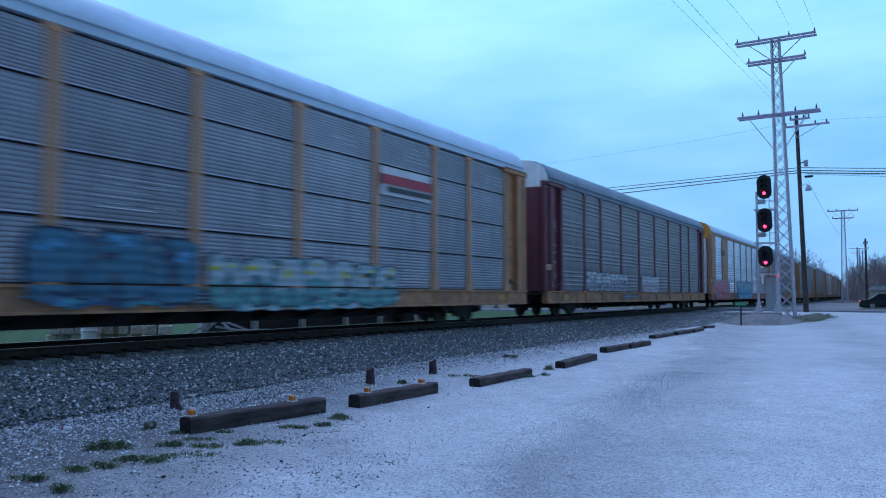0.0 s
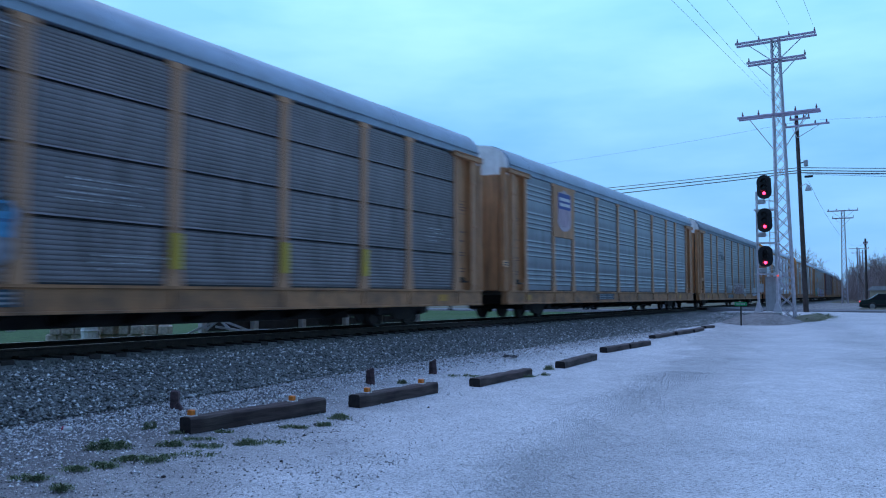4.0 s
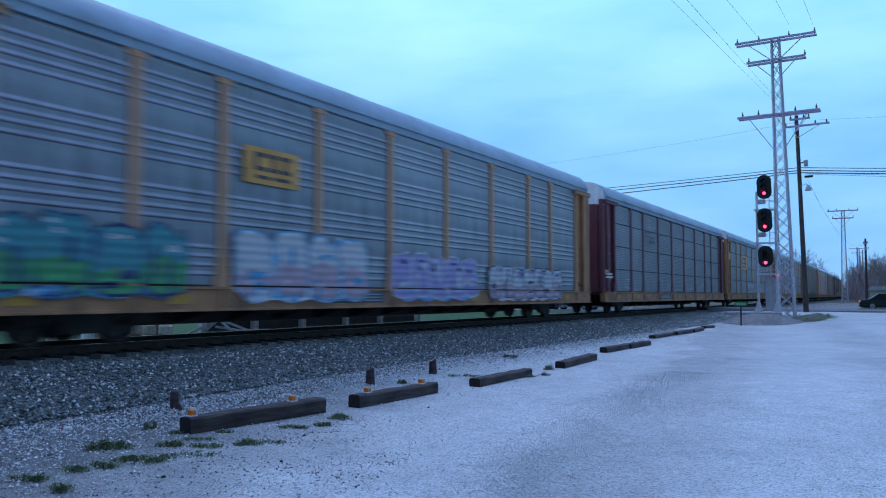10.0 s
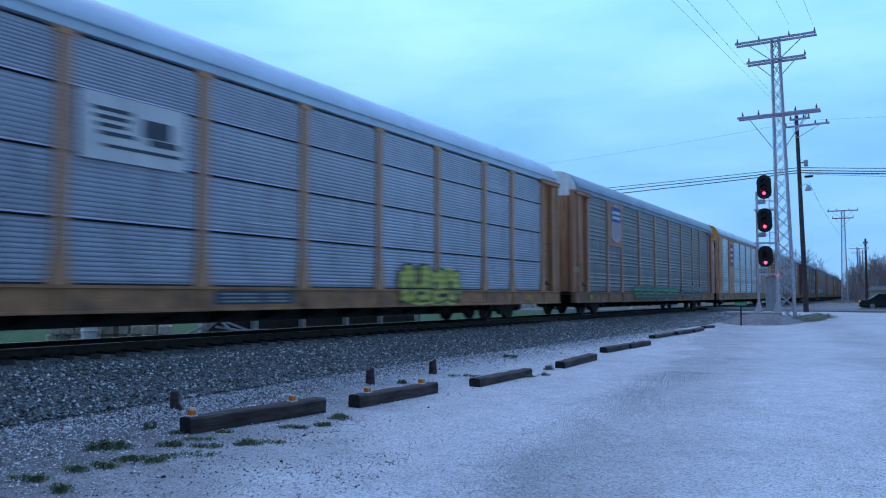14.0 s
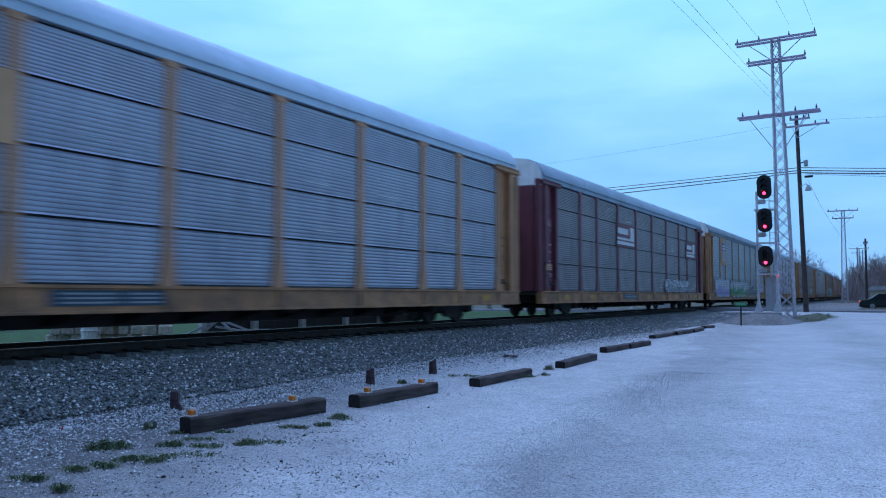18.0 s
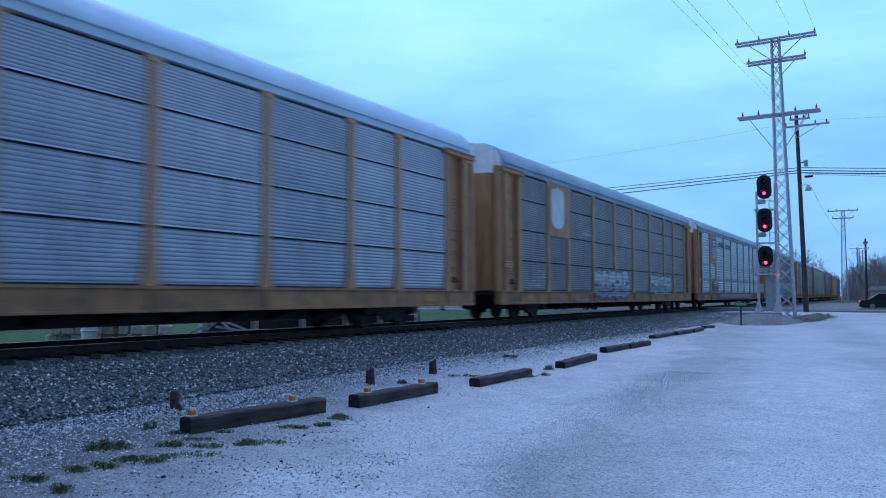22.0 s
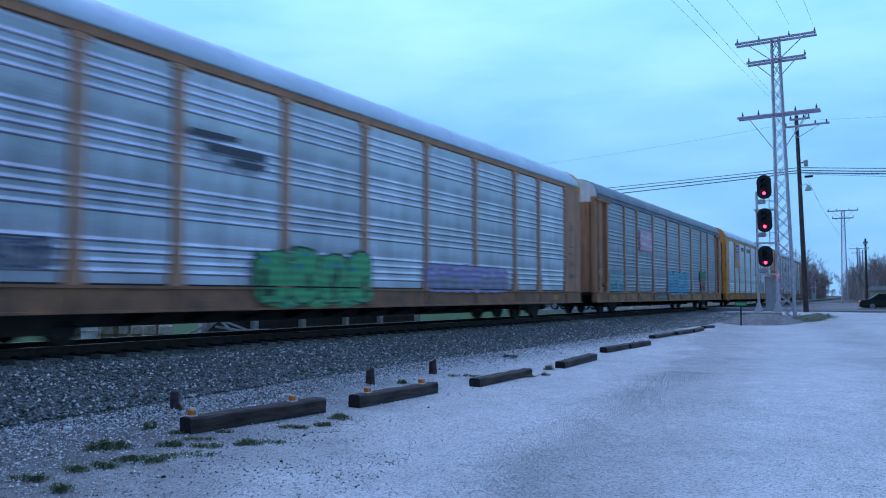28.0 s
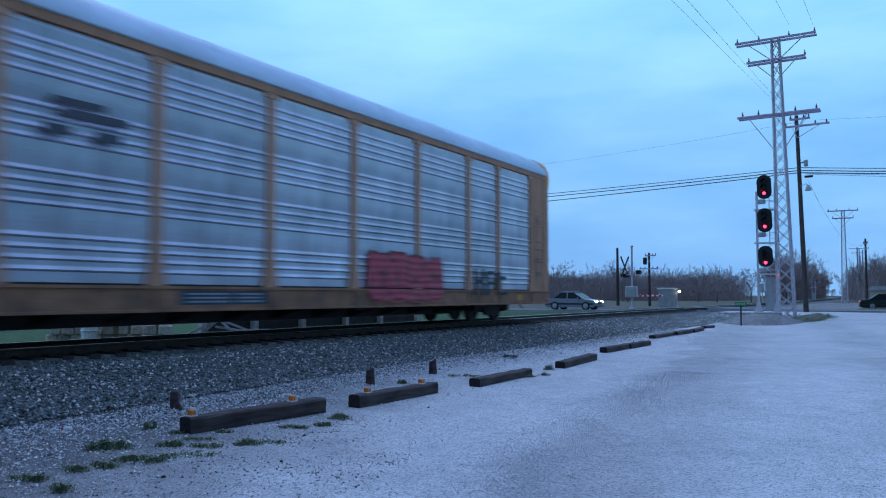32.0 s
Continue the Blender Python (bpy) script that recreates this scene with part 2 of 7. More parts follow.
M_FIELD = speckled("meadow_grass", (0.028, 0.072, 0.02), (0.045, 0.10, 0.03), (0.018, 0.045, 0.014), cell=7, patch=0.08, patchcol=(1.25, 1.05, 0.85))
M_SCRUB = speckled("scrub_ground", (0.115, 0.10, 0.075), (0.17, 0.155, 0.115), (0.06, 0.058, 0.042), cell=5, patch=0.12, patchcol=(0.75, 0.92, 0.68))
M_ASPHALT = speckled("worn_asphalt", (0.16, 0.16, 0.165), (0.25, 0.25, 0.25), (0.1, 0.1, 0.1), cell=30, patch=0.3, bump=0.3)
M_EARTH = speckled("mound_gravel", (0.22, 0.21, 0.20), (0.36, 0.35, 0.34), (0.12, 0.11, 0.1), cell=16, patch=0.6)
M_RAIL = material("rail_rust", (0.055, 0.042, 0.035), 0.8, 0.2, 0.3, 6)
M_RAILTOP = material("rail_head_polished", (0.35, 0.34, 0.34), 0.35, 1.0, 0.1, 8)
M_SLEEPER = material("creosoted_sleeper", (0.032, 0.026, 0.024), 0.9, 0, 0.35, 4, bump=0.4)
M_TIMBER = material("weathered_dark_timber", (0.06, 0.04, 0.037), 0.9, 0, 0.6, 9, stretch=0.1, dirt=0.3, dark=(0.17, 0.14, 0.12), bump=0.7, bump_scale=25, per_object=0.25)
M_TIMBER_END = material("timber_end_grain", (0.022, 0.018, 0.018), 0.95, 0, 0.4, 12, bump=0.5)
M_STUB = material("old_red_brown_wood", (0.10, 0.062, 0.066), 0.9, 0, 0.4, 12, stretch=1.0, bump=0.5, bump_scale=25)
M_AMBER = material("amber_plastic", (0.8, 0.22, 0.02), 0.3, 0, 0.1, 20)
M_WHITE_PLASTIC = material("white_plastic", (0.75, 0.73, 0.7), 0.4, 0, 0.1, 20)
M_GALV = material("galvanised_steel", (0.60, 0.57, 0.63), 0.5, 0.45, 0.15, 5, dirt=0.3, dark=(0.2, 0.17, 0.15))
M_ARM = material("crossarm_wood", (0.50, 0.40, 0.52), 0.85, 0, 0.25, 3)
M_MAST = material("aluminium_paint", (0.66, 0.64, 0.68), 0.45, 0.25, 0.12, 5, dirt=0.2, dark=(0.3, 0.27, 0.25))
M_INSULATOR = material("brown_insulator", (0.16, 0.07, 0.12), 0.3, 0, 0.1, 8)
M_POLE = material("pole_wood", (0.075, 0.055, 0.05), 0.9, 0, 0.35, 3, streak=0.5, bump=0.4)
M_WIRE = material("wire_black", (0.06, 0.055, 0.08), 0.6, 0, 0.1, 2)
M_BLACK = material("matt_black", (0.012, 0.012, 0.014), 0.7, 0, 0.2, 6)
M_DARKSTEEL = material("grimy_underframe_steel", (0.028, 0.024, 0.022), 0.75, 0.2, 0.4, 4, dirt=0.5, dark=(0.06, 0.045, 0.035))
M_WHEEL = material("wheel_steel", (0.06, 0.05, 0.045), 0.6, 0.5, 0.3, 6)
M_RED_LAMP = material("signal_red_lens", (0.5, 0.02, 0.03), 0.3, 0, 0.02, 4, glow=(1.0, 0.03, 0.10), power=7.0)
M_DARK_LENS = material("unlit_lens", (0.03, 0.03, 0.035), 0.15, 0, 0.05, 5)
M_WARM_LAMP = material("warm_lamp", (0.9, 0.8, 0.6), 0.3, 0, 0.02, 4, glow=(1.0, 0.85, 0.55), power=14.0)
M_TAIL_LAMP = material("red_lamp", (0.5, 0.02, 0.02), 0.3, 0, 0.02, 4, glow=(1.0, 0.08, 0.06), power=2.0)
M_GREEN_SIGN = material("green_street_sign", (0.01, 0.28, 0.09), 0.5, 0, 0.1, 10)
M_SIGN_WHITE = material("sign_lettering", (0.8, 0.82, 0.8), 0.5, 0, 0.05, 10)
M_CABINET = material("grey_cabinet_paint", (0.42, 0.43, 0.45), 0.5, 0.1, 0.15, 3, streak=0.3, dark=(0.2, 0.18, 0.16))
M_CONCRETE = material("cast_concrete", (0.42, 0.40, 0.38), 0.9, 0, 0.2, 5, bump=0.3)
M_STONE_BLOCK = material("quarried_stone", (0.50, 0.43, 0.35), 0.9, 0, 0.3, 4, bump=0.6, bump_scale=20, per_object=0.3)
M_WEED = islands("weed_blades", [(0.11, 0.155, 0.08), (0.15, 0.205, 0.105), (0.20, 0.24, 0.14), (0.29, 0.285, 0.21)])
# twig tones paled to stand in for distance haze, the nearer crowns less
M_TWIG = islands("bare_twigs", [(0.25, 0.19, 0.185), (0.30, 0.23, 0.22), (0.34, 0.265, 0.255), (0.37, 0.295, 0.28)])
M_TWIG_DARK = islands("dark_twigs", [(0.21, 0.17, 0.17), (0.25, 0.205, 0.20), (0.29, 0.24, 0.235)])
M_BARK = material("grey_bark", (0.2, 0.16, 0.15), 0.95, 0, 0.3, 3)
M_PINE = islands("pine_needles", [(0.012, 0.028, 0.018), (0.02, 0.045, 0.026), (0.03, 0.06, 0.035)])
M_GLASS = material("dark_glass", (0.006, 0.007, 0.009), 0.12, 0, 0.02, 4)
M_GLASS.node_tree.nodes["Principled BSDF"].inputs["Specular IOR Level"].default_value = 0.22
M_TYRE = material("tyre_rubber", (0.018, 0.018, 0.018), 0.85, 0, 0.15, 10)
M_RIM = material("alloy_rim", (0.42, 0.42, 0.44), 0.3, 0.8, 0.1, 10)
M_SEDAN = material("silver_grey_car_paint", (0.24, 0.25, 0.29), 0.25, 0.5, 0.06, 3)
M_DARKCAR = material("dark_green_car_paint", (0.015, 0.028, 0.026), 0.25, 0.3, 0.06, 3)
M_CHROME = material("chrome_trim", (0.6, 0.6, 0.62), 0.2, 1.0, 0.05, 8)
M_PLASTER = material("cream_wall", (0.55, 0.47, 0.36), 0.85, 0, 0.12, 2)

# ---------------------------------------------------------------- mesh helpers


class Mesh:
    """Collects vertices and faces of one part."""

    def __init__(self):
        self.v, self.f, self.m = [], [], []

    def face(self, pts, mi=0):
        i = len(self.v)
        self.v += [tuple(p) for p in pts]
        self.f.append(tuple(range(i, i + len(pts))))
        self.m.append(mi)

    def box(self, lo, hi, mi=0, bevel=0.0):
        x0, y0, z0 = lo
        x1, y1, z1 = hi
        i = len(self.v)
        if not bevel:
            self.v += [(x0, y0, z0), (x1, y0, z0), (x1, y1, z0), (x0, y1, z0), (x0, y0, z1), (x1, y0, z1), (x1, y1, z1), (x0, y1, z1)]
            q = [(0, 3, 2, 1), (4, 5, 6, 7), (0, 1, 5, 4), (1, 2, 6, 5), (2, 3, 7, 6), (3, 0, 4, 7)]
            self.f += [tuple(i + a for a in f) for f in q]
            self.m += [mi] * 6
            return self
        b = bevel
        ring = lambda z, k: [(x0 + k, y0 + b, z), (x0 + b, y0 + k, z), (x1 - b, y0 + k, z), (x1 - k, y0 + b, z), (x1 - k, y1 - b, z), (x1 - b, y1 - k, z), (x0 + b, y1 - k, z), (x0 + k, y1 - b, z)]
        self.v += ring(z0, b) + ring(z0 + b, 0) + ring(z1 - b, 0) + ring(z1, b)
        for r in range(3):
            for k in range(8):
                a, c_ = i + r * 8 + k, i + r * 8 + (k + 1) % 8
                self.f.append((a, c_, c_ + 8, a + 8))
                self.m.append(mi)
        self.f += [tuple(i + k for k in range(7, -1, -1)), tuple(i + 24 + k for k in range(8))]
        self.m += [mi, mi]
        return self

    def tube(self, p, q, r, r2=None, n=6, mi=0, caps=True):
        p, q = Vector(p), Vector(q)
        r2 = r if r2 is None else r2
        d = q - p
        if d.length < 1e-6:
            return self
        z = d.normalized()
        x = z.orthogonal().normalized()
        y = z.cross(x)
        i = len(self.v)
        for c0, rr in ((p, r), (q, r2)):
            for k in range(n):
                a = TAU * k / n
                self.v.append(tuple(c0 + x * math.cos(a) * rr + y * math.sin(a) * rr))
        for k in range(n):
            j = (k + 1) % n
            self.f.append((i + k, i + j, i + n + j, i + n + k))
            self.m.append(mi)
        if caps:
            self.f += [tuple(i + k for k in range(n - 1, -1, -1)), tuple(i + n + k for k in range(n))]
            self.m += [mi, mi]
        return self

    def line(self, pts, r, n=5, mi=0):
        """A bent round bar or wire through the points, in one piece."""
        pts = [Vector(q) for q in pts]
        i = len(self.v)
        for j, q in enumerate(pts):
            d = (pts[min(j + 1, len(pts) - 1)] - pts[max(j - 1, 0)]).normalized()
            s = d.cross(Vector((0, 0, 1)))
            s = s.normalized() if s.length > 1e-3 else Vector((1, 0, 0))
            t = s.cross(d)
            for k in range(n):
                a = TAU * k / n
                self.v.append(tuple(q + s * math.cos(a) * r + t * math.sin(a) * r))
        for j in range(len(pts) - 1):
            for k in range(n):
                q = (k + 1) % n
                self.f.append((i + j * n + k, i + j * n + q, i + (j + 1) * n + q, i + (j + 1) * n + k))
                self.m.append(mi)
        return self

    def beam(self, p, q, w, h, mi=0):
        """A squared bar from p to q."""
        p, q = Vector(p), Vector(q)
        z = (q - p).normalized()
        s = z.cross(Vector((0, 0, 1)))
        s = s.normalized() if s.length > 1e-4 else Vector((1, 0, 0))
        t = s.cross(z)
        i = len(self.v)
        for c0 in (p, q):
            for a, b in ((-1, -1), (1, -1), (1, 1), (-1, 1)):
                self.v.append(tuple(c0 + s * a * w / 2 + t * b * h / 2))
        for f in ((0, 1, 5, 4), (1, 2, 6, 5), (2, 3, 7, 6), (3, 0, 4, 7), (3, 2, 1, 0), (4, 5, 6, 7)):
            self.f.append(tuple(i + a for a in f))
            self.m.append(mi)
        return self

    def prism(self, prof, y0, y1, mi=0, caps=True):
        """A closed outline in (x, z), drawn out along y."""
        i, n = len(self.v), len(prof)
        self.v += [(x, y0, z) for x, z in prof] + [(x, y1, z) for x, z in prof]
        for k in range(n):
            j = (k + 1) % n
            self.f.append((i + k, i + j, i + n + j, i + n + k))
            self.m.append(mi)
        if caps:
            self.f += [tuple(i + k for k in range(n - 1, -1, -1)), tuple(i + n + k for k in range(n))]
            self.m += [mi, mi]
        return self

    def lathe(self, prof, axis="z", n=12, origin=(0, 0, 0), mi=0):
        i = len(self.v)
        o = Vector(origin)
        for r, h in prof:
            for k in range(n):
                a = TAU * k / n
                c0, s0 = r * math.cos(a), r * math.sin(a)
                p = (c0, s0, h) if axis == "z" else (h, c0, s0) if axis == "x" else (c0, h, s0)
                self.v.append(tuple(o + Vector(p)))
        for q in range(len(prof) - 1):
            for k in range(n):
                j = (k + 1) % n
                self.f.append((i + q * n + k, i + q * n + j, i + (q + 1) * n + j, i + (q + 1) * n + k))
                self.m.append(mi)
        self.f += [tuple(i + k for k in range(n - 1, -1, -1)), tuple(i + (len(prof) - 1) * n + k for k in range(n))]
        self.m += [mi, mi]
        return self

    def data(self, name, mats, smooth=False):
        me = bpy.data.meshes.new(name)
        me.from_pydata(self.v, [], self.f)
        for mm in mats if isinstance(mats, (list, tuple)) else [mats]:
            me.materials.append(mm)
        if any(self.m):
            me.polygons.foreach_set("material_index", self.m)
        if smooth:
            me.polygons.foreach_set("use_smooth", [True] * len(me.polygons))
        me.update()
        return me


def part(name, mesh, mats, parent=None, label="", at=None, smooth=False):
    """Links one mesh under a thing or a part. mesh: a Mesh, or mesh data that is shared."""
    me = mesh.data(name, mats, smooth) if isinstance(mesh, Mesh) else mesh
    ob = new(name, me)
    if parent is not None:
        ob.parent = parent
    if at is not None:
        ob.matrix_basis = at if isinstance(at, Matrix) else Matrix.Translation(at)
    if label:
        tagged(ob, label=label)
    if name in ("lettering", "graffiti"):
        tagged(ob, kind="stuff")
    return ob


def thing(name, label, category, at=(0, 0, 0), rz=0.0, group="", kind=""):
    ob = new(name)
    ob.empty_display_size = 0.2
    ob.matrix_basis = Matrix.Translation(at) @ pose(0, 0, 0, 0, 0, rz)
    return tagged(ob, label, category, group, kind)


# ---------------------------------------------------------------- plan
CURVE_FROM, CURVE = 48.5, 8.8e-5


def track_x(y):
    return -CURVE * (y - CURVE_FROM) ** 2 if y > CURVE_FROM else 0.0


def track_rz(y):
    return math.degrees(math.atan(2 * CURVE * (y - CURVE_FROM))) if y > CURVE_FROM else 0.0


def lot_z(x, y):
    d = -(x - CAM.x) * math.sin(THETA) + y * math.cos(THETA)
    return min(-0.2, max(-0.84, -0.84 + 0.0149 * (d - 10)))


def toe_x(y):
    return 3.05 if y < 16 else min(5.4, 3.05 + (y - 16) * 0.112)


def ground_z(x, y):
    tx = track_x(y)
    if x - tx > 2.4:
        return lot_z(x - tx, y)
    if x - tx < -2.4:
        return -0.45 if y < 50 else -0.36
    return -0.75

# ---------------------------------------------------------------- ground, ballast, rails, road


def axis_steps(spans):
    out = []
    for a, b, s in spans:
        k = max(1, round((b - a) / s))
        out += [a + (b - a) * i / k for i in range(k)]
    return out + [spans[-1][1]]


def build_ground():
    xs = axis_steps([(-2500, -300, 275), (-300, -60, 20), (-60, -4, 4), (-4, 4, 1), (4, 40, 1.5), (40, 120, 10), (120, 2500, 240)])
    ys = axis_steps([(-2500, -60, 240), (-60, -6, 6), (-6, 56, 1), (56, 68, 2), (68, 200, 6), (200, 700, 25), (700, 3500, 200)])
    v, f, mi = [], [], []
    for y in ys:
        for x in xs:
            z = ground_z(x, y)
            if 3.5 < x < 60 and -10 < y < 70:
                z += 0.025 * noise.noise(Vector((x * 0.35, y * 0.35, 0))) + 0.012 * noise.noise(Vector((x * 1.1, y * 1.1, 3)))
            v.append((x, y, z))
    nx = len(xs)
    for j in range(len(ys) - 1):
        for i in range(nx - 1):
            f.append((j * nx + i, j * nx + i + 1, (j + 1) * nx + i + 1, (j + 1) * nx + i))
            x, y = xs[i], ys[j]
            if x > 2 and -60 <= y < 57 and x < 60:
                mi.append(0)
            elif -60 < x <= -2 and y < 57:
                mi.append(1)
            elif 2 < x < 9 and 65 < y < 125:
                mi.append(3)
            else:
                mi.append(2)
    me = bpy.data.meshes.new("ground")
    me.from_pydata(v, [], f)
    for m in (M_GRAVEL, M_FIELD, M_SCRUB, M_EARTH):
        me.materials.append(m)
    me.polygons.foreach_set("material_index", mi)
    me.polygons.foreach_set("use_smooth", [True] * len(f))
    tagged(new("ground", me), "pale limestone gravel lot, green meadow and brown scrub land", "ground", kind="structure")


def build_ballast():
    ys = axis_steps([(-60, -6, 3), (-6, 56, 0.5), (56, 760, 12)])
    v, f = [], []
    for y in ys:
        tx, t, wob = track_x(y), toe_x(y), 0.12 * noise.noise(Vector((0, y * 0.4, 7)))
        near = lot_z(t, y) - 0.03
        prof = [(-3.2, -0.47), (-2.6, -0.36), (-1.8, -0.2), (-1.3, -0.15), (0, -0.16), (1.29, -0.165), (1.315, -0.235), (1.8, -0.31), (2.15, -0.44), (2.62, -0.62 if y < 16 else max(-0.62, near * 0.85)), (t + wob, near + 0.02), (t + wob + 0.25, near - 0.1)]
        for x, z in prof:
            v.append((tx + x, y, z + 0.02 * noise.noise(Vector((x * 3, y * 3, 0)))))
    n = 12
    for j in range(len(ys) - 1):
        for i in range(n - 1):
            f.append((j * n + i, j * n + i + 1, (j + 1) * n + i + 1, (j + 1) * n + i))
    me = bpy.data.meshes.new("ballast")
    me.from_pydata(v, [], f)
    me.materials.append(M_BALLAST)
    me.polygons.foreach_set("use_smooth", [True] * len(f))
    tagged(new("ballast", me), "dark grey crushed stone ballast bank under the track", "ballast", kind="structure")


def stone_cloud(name, places, sizes, mat, label, category, seed=3):
    """Loose stones, one joined mesh: squashed octahedra with their corners shaken."""
    rng = np.random.default_rng(seed)
    n = len(places)
    base = np.array([(1, 0, 0), (-1, 0, 0), (0, 1, 0), (0, -1, 0), (0, 0, 1), (0, 0, -1)], float)
    tri = np.array([(0, 2, 4), (2, 1, 4), (1, 3, 4), (3, 0, 4), (2, 0, 5), (1, 2, 5), (3, 1, 5), (0, 3, 5)])
    a = rng.uniform(0, TAU, n)
    pts = base[None] * (1 + rng.uniform(-0.35, 0.35, (n, 6, 1))) + rng.uniform(-0.25, 0.25, (n, 6, 3))
    pts *= np.array((1, 0.8, 0.65))
    cs, sn = np.cos(a)[:, None], np.sin(a)[:, None]
    x = pts[..., 0] * cs - pts[..., 1] * sn
    y = pts[..., 0] * sn + pts[..., 1] * cs
    pts = np.stack((x, y, pts[..., 2]), -1) * np.asarray(sizes)[:, None, None] + np.asarray(places)[:, None, :]
    faces = (tri[None] + (np.arange(n) * 6)[:, None, None]).reshape(-1, 3)
    me = bpy.data.meshes.new(name)
    me.from_pydata(pts.reshape(-1, 3).tolist(), [], faces.tolist())
    me.materials.append(mat)
    return tagged(new(name, me), label, category, kind="stuff")


def build_stones():
    rng = np.random.default_rng(11)
    pl, sz = [], []
    for _ in range(34000):
        y = 4 + 50 * rng.random() ** 1.5
        t = toe_x(y)
        x = 1.38 + (t - 1.23) * rng.random()
        near = lot_z(t, y) - 0.03
        kx = [1.33, 1.8, 2.15, 2.62, t + 0.3]
        kz = [-0.24, -0.31, -0.44, -0.62 if y < 16 else max(-0.62, near * 0.85), near + 0.03]
        pl.append((x, y, float(np.interp(x, kx, kz)) + 0.008))
        sz.append(rng.uniform(0.018, 0.042))
    stone_cloud("ballast_stones", pl, sz, M_STONES, "loose crushed ballast stones, grey with a few white ones", "ballast stones", 5)
    pl, sz = [], []
    for _ in range(12000):
        y = 2.5 + 11 * rng.random() ** 1.4
        x = 3.2 + 11 * rng.random()
        pl.append((x, y, lot_z(x, y) + 0.025 * noise.noise(Vector((x * 0.35, y * 0.35, 0))) + 0.001))
        sz.append(0.005 + 0.009 * rng.random() ** 2)
    for _ in range(11000):
        y = 4 + 26 * rng.random() ** 1.3
        x = toe_x(y) + abs(rng.normal(0, 1.3))
        pl.append((x, y, lot_z(x, y) + 0.006))
        sz.append(rng.uniform(0.009, 0.024))
    stone_cloud("lot_pebbles", pl, sz, M_PEBBLES, "loose pale limestone pebbles on the lot", "pebbles", 6)
    pl, sz, ridge, rsz = [], [], [], []
    for _ in range(9500):
        y = 3 + 30 * rng.random() ** 1.4
        x = toe_x(y) + 0.1 + abs(rng.normal(0, 1.0 if y < 9 else 0.6))
        pl.append((x, y, lot_z(x, y) + 0.01))
        sz.append(rng.uniform(0.009, 0.03))
    for _ in range(12000):
        # coarse gravel pushed into a long low ridge by wheels
        y = 5.5 + 12 * rng.random()
        x = float(np.interp(y, (6.2, 8.5, 10.5, 12.4, 14.8, 17), (9.95, 9.45, 9.15, 8.98, 8.9, 8.95))) + rng.normal(0.1, 0.2 + 0.25 * abs(math.sin(y * 0.9)))
        pl2 = (x, y, lot_z(x, y) + 0.025 * noise.noise(Vector((x * 0.35, y * 0.35, 0))) + 0.006)
        ridge.append(pl2)
        rsz.append(rng.uniform(0.004, 0.009))
    stone_cloud("gravel_ridge", ridge, rsz, M_RIDGE, "low ridge of coarse grey gravel left by wheels", "gravel", 8)
    for _ in range(9000):
        y = 3.2 + 6.5 * rng.random()
        x = 4.2 + 4.6 * rng.random() ** 1.3 - 0.12 * (y - 6)
        pl.append((x, y, lot_z(x, y) + 0.025 * noise.noise(Vector((x * 0.35, y * 0.35, 0))) + 0.002))
        sz.append(0.005 + 0.012 * rng.random() ** 2)
    stone_cloud("strayed_ballast", pl, sz, M_GRIT, "dark ballast stones strayed onto the pale gravel", "ballast stones", 7)


def build_track():
    track = thing("railway_track", "single track of rusty steel rails on creosoted wooden sleepers", "railway track", kind="structure")
    ys = axis_steps([(-60, 48, 27), (48, 760, 24)])
    for side in (-0.755, 0.755):
        prof = [(-0.07, -0.172), (0.07, -0.172), (0.07, -0.16), (0.012, -0.14), (0.012, -0.045), (0.036, -0.035), (0.036, -0.006), (0.028, 0.0), (-0.028, 0.0), (-0.036, -0.006), (-0.036, -0.035), (-0.012, -0.045), (-0.012, -0.14), (-0.07, -0.16)]
        mesh = Mesh()
        n = len(prof)
        for y in ys:
            mesh.v += [(track_x(y) + side + x, y, z) for x, z in prof]
        for j in range(len(ys) - 1):
            for k in range(n):
                q = (k + 1) % n
                mesh.f.append((j * n + k, j * n + q, (j + 1) * n + q, (j + 1) * n + k))
                mesh.m.append(1 if k in (6, 7, 8) else 0)
        part("rail", mesh, [M_RAIL, M_RAILTOP], track)
    sl = Mesh().box((-1.3, -0.115, -0.35), (1.3, 0.115, -0.135), bevel=0.012).data("sleeper", M_SLEEPER)
    plate = Mesh().box((-0.18, -0.09, -0.137), (0.18, 0.09, -0.12)).data("tie_plate", M_RAIL)
    for i in range(130):
        y = -12 + i * 0.52
        s = part("sleeper", sl, None, track, at=pose(random.uniform(-0.008, 0.008), y, random.uniform(-0.006, 0.006), 0, 0, random.uniform(-0.8, 0.8)))
        part("tie_plate", plate, None, s, at=(0.755, 0, 0))
    return track


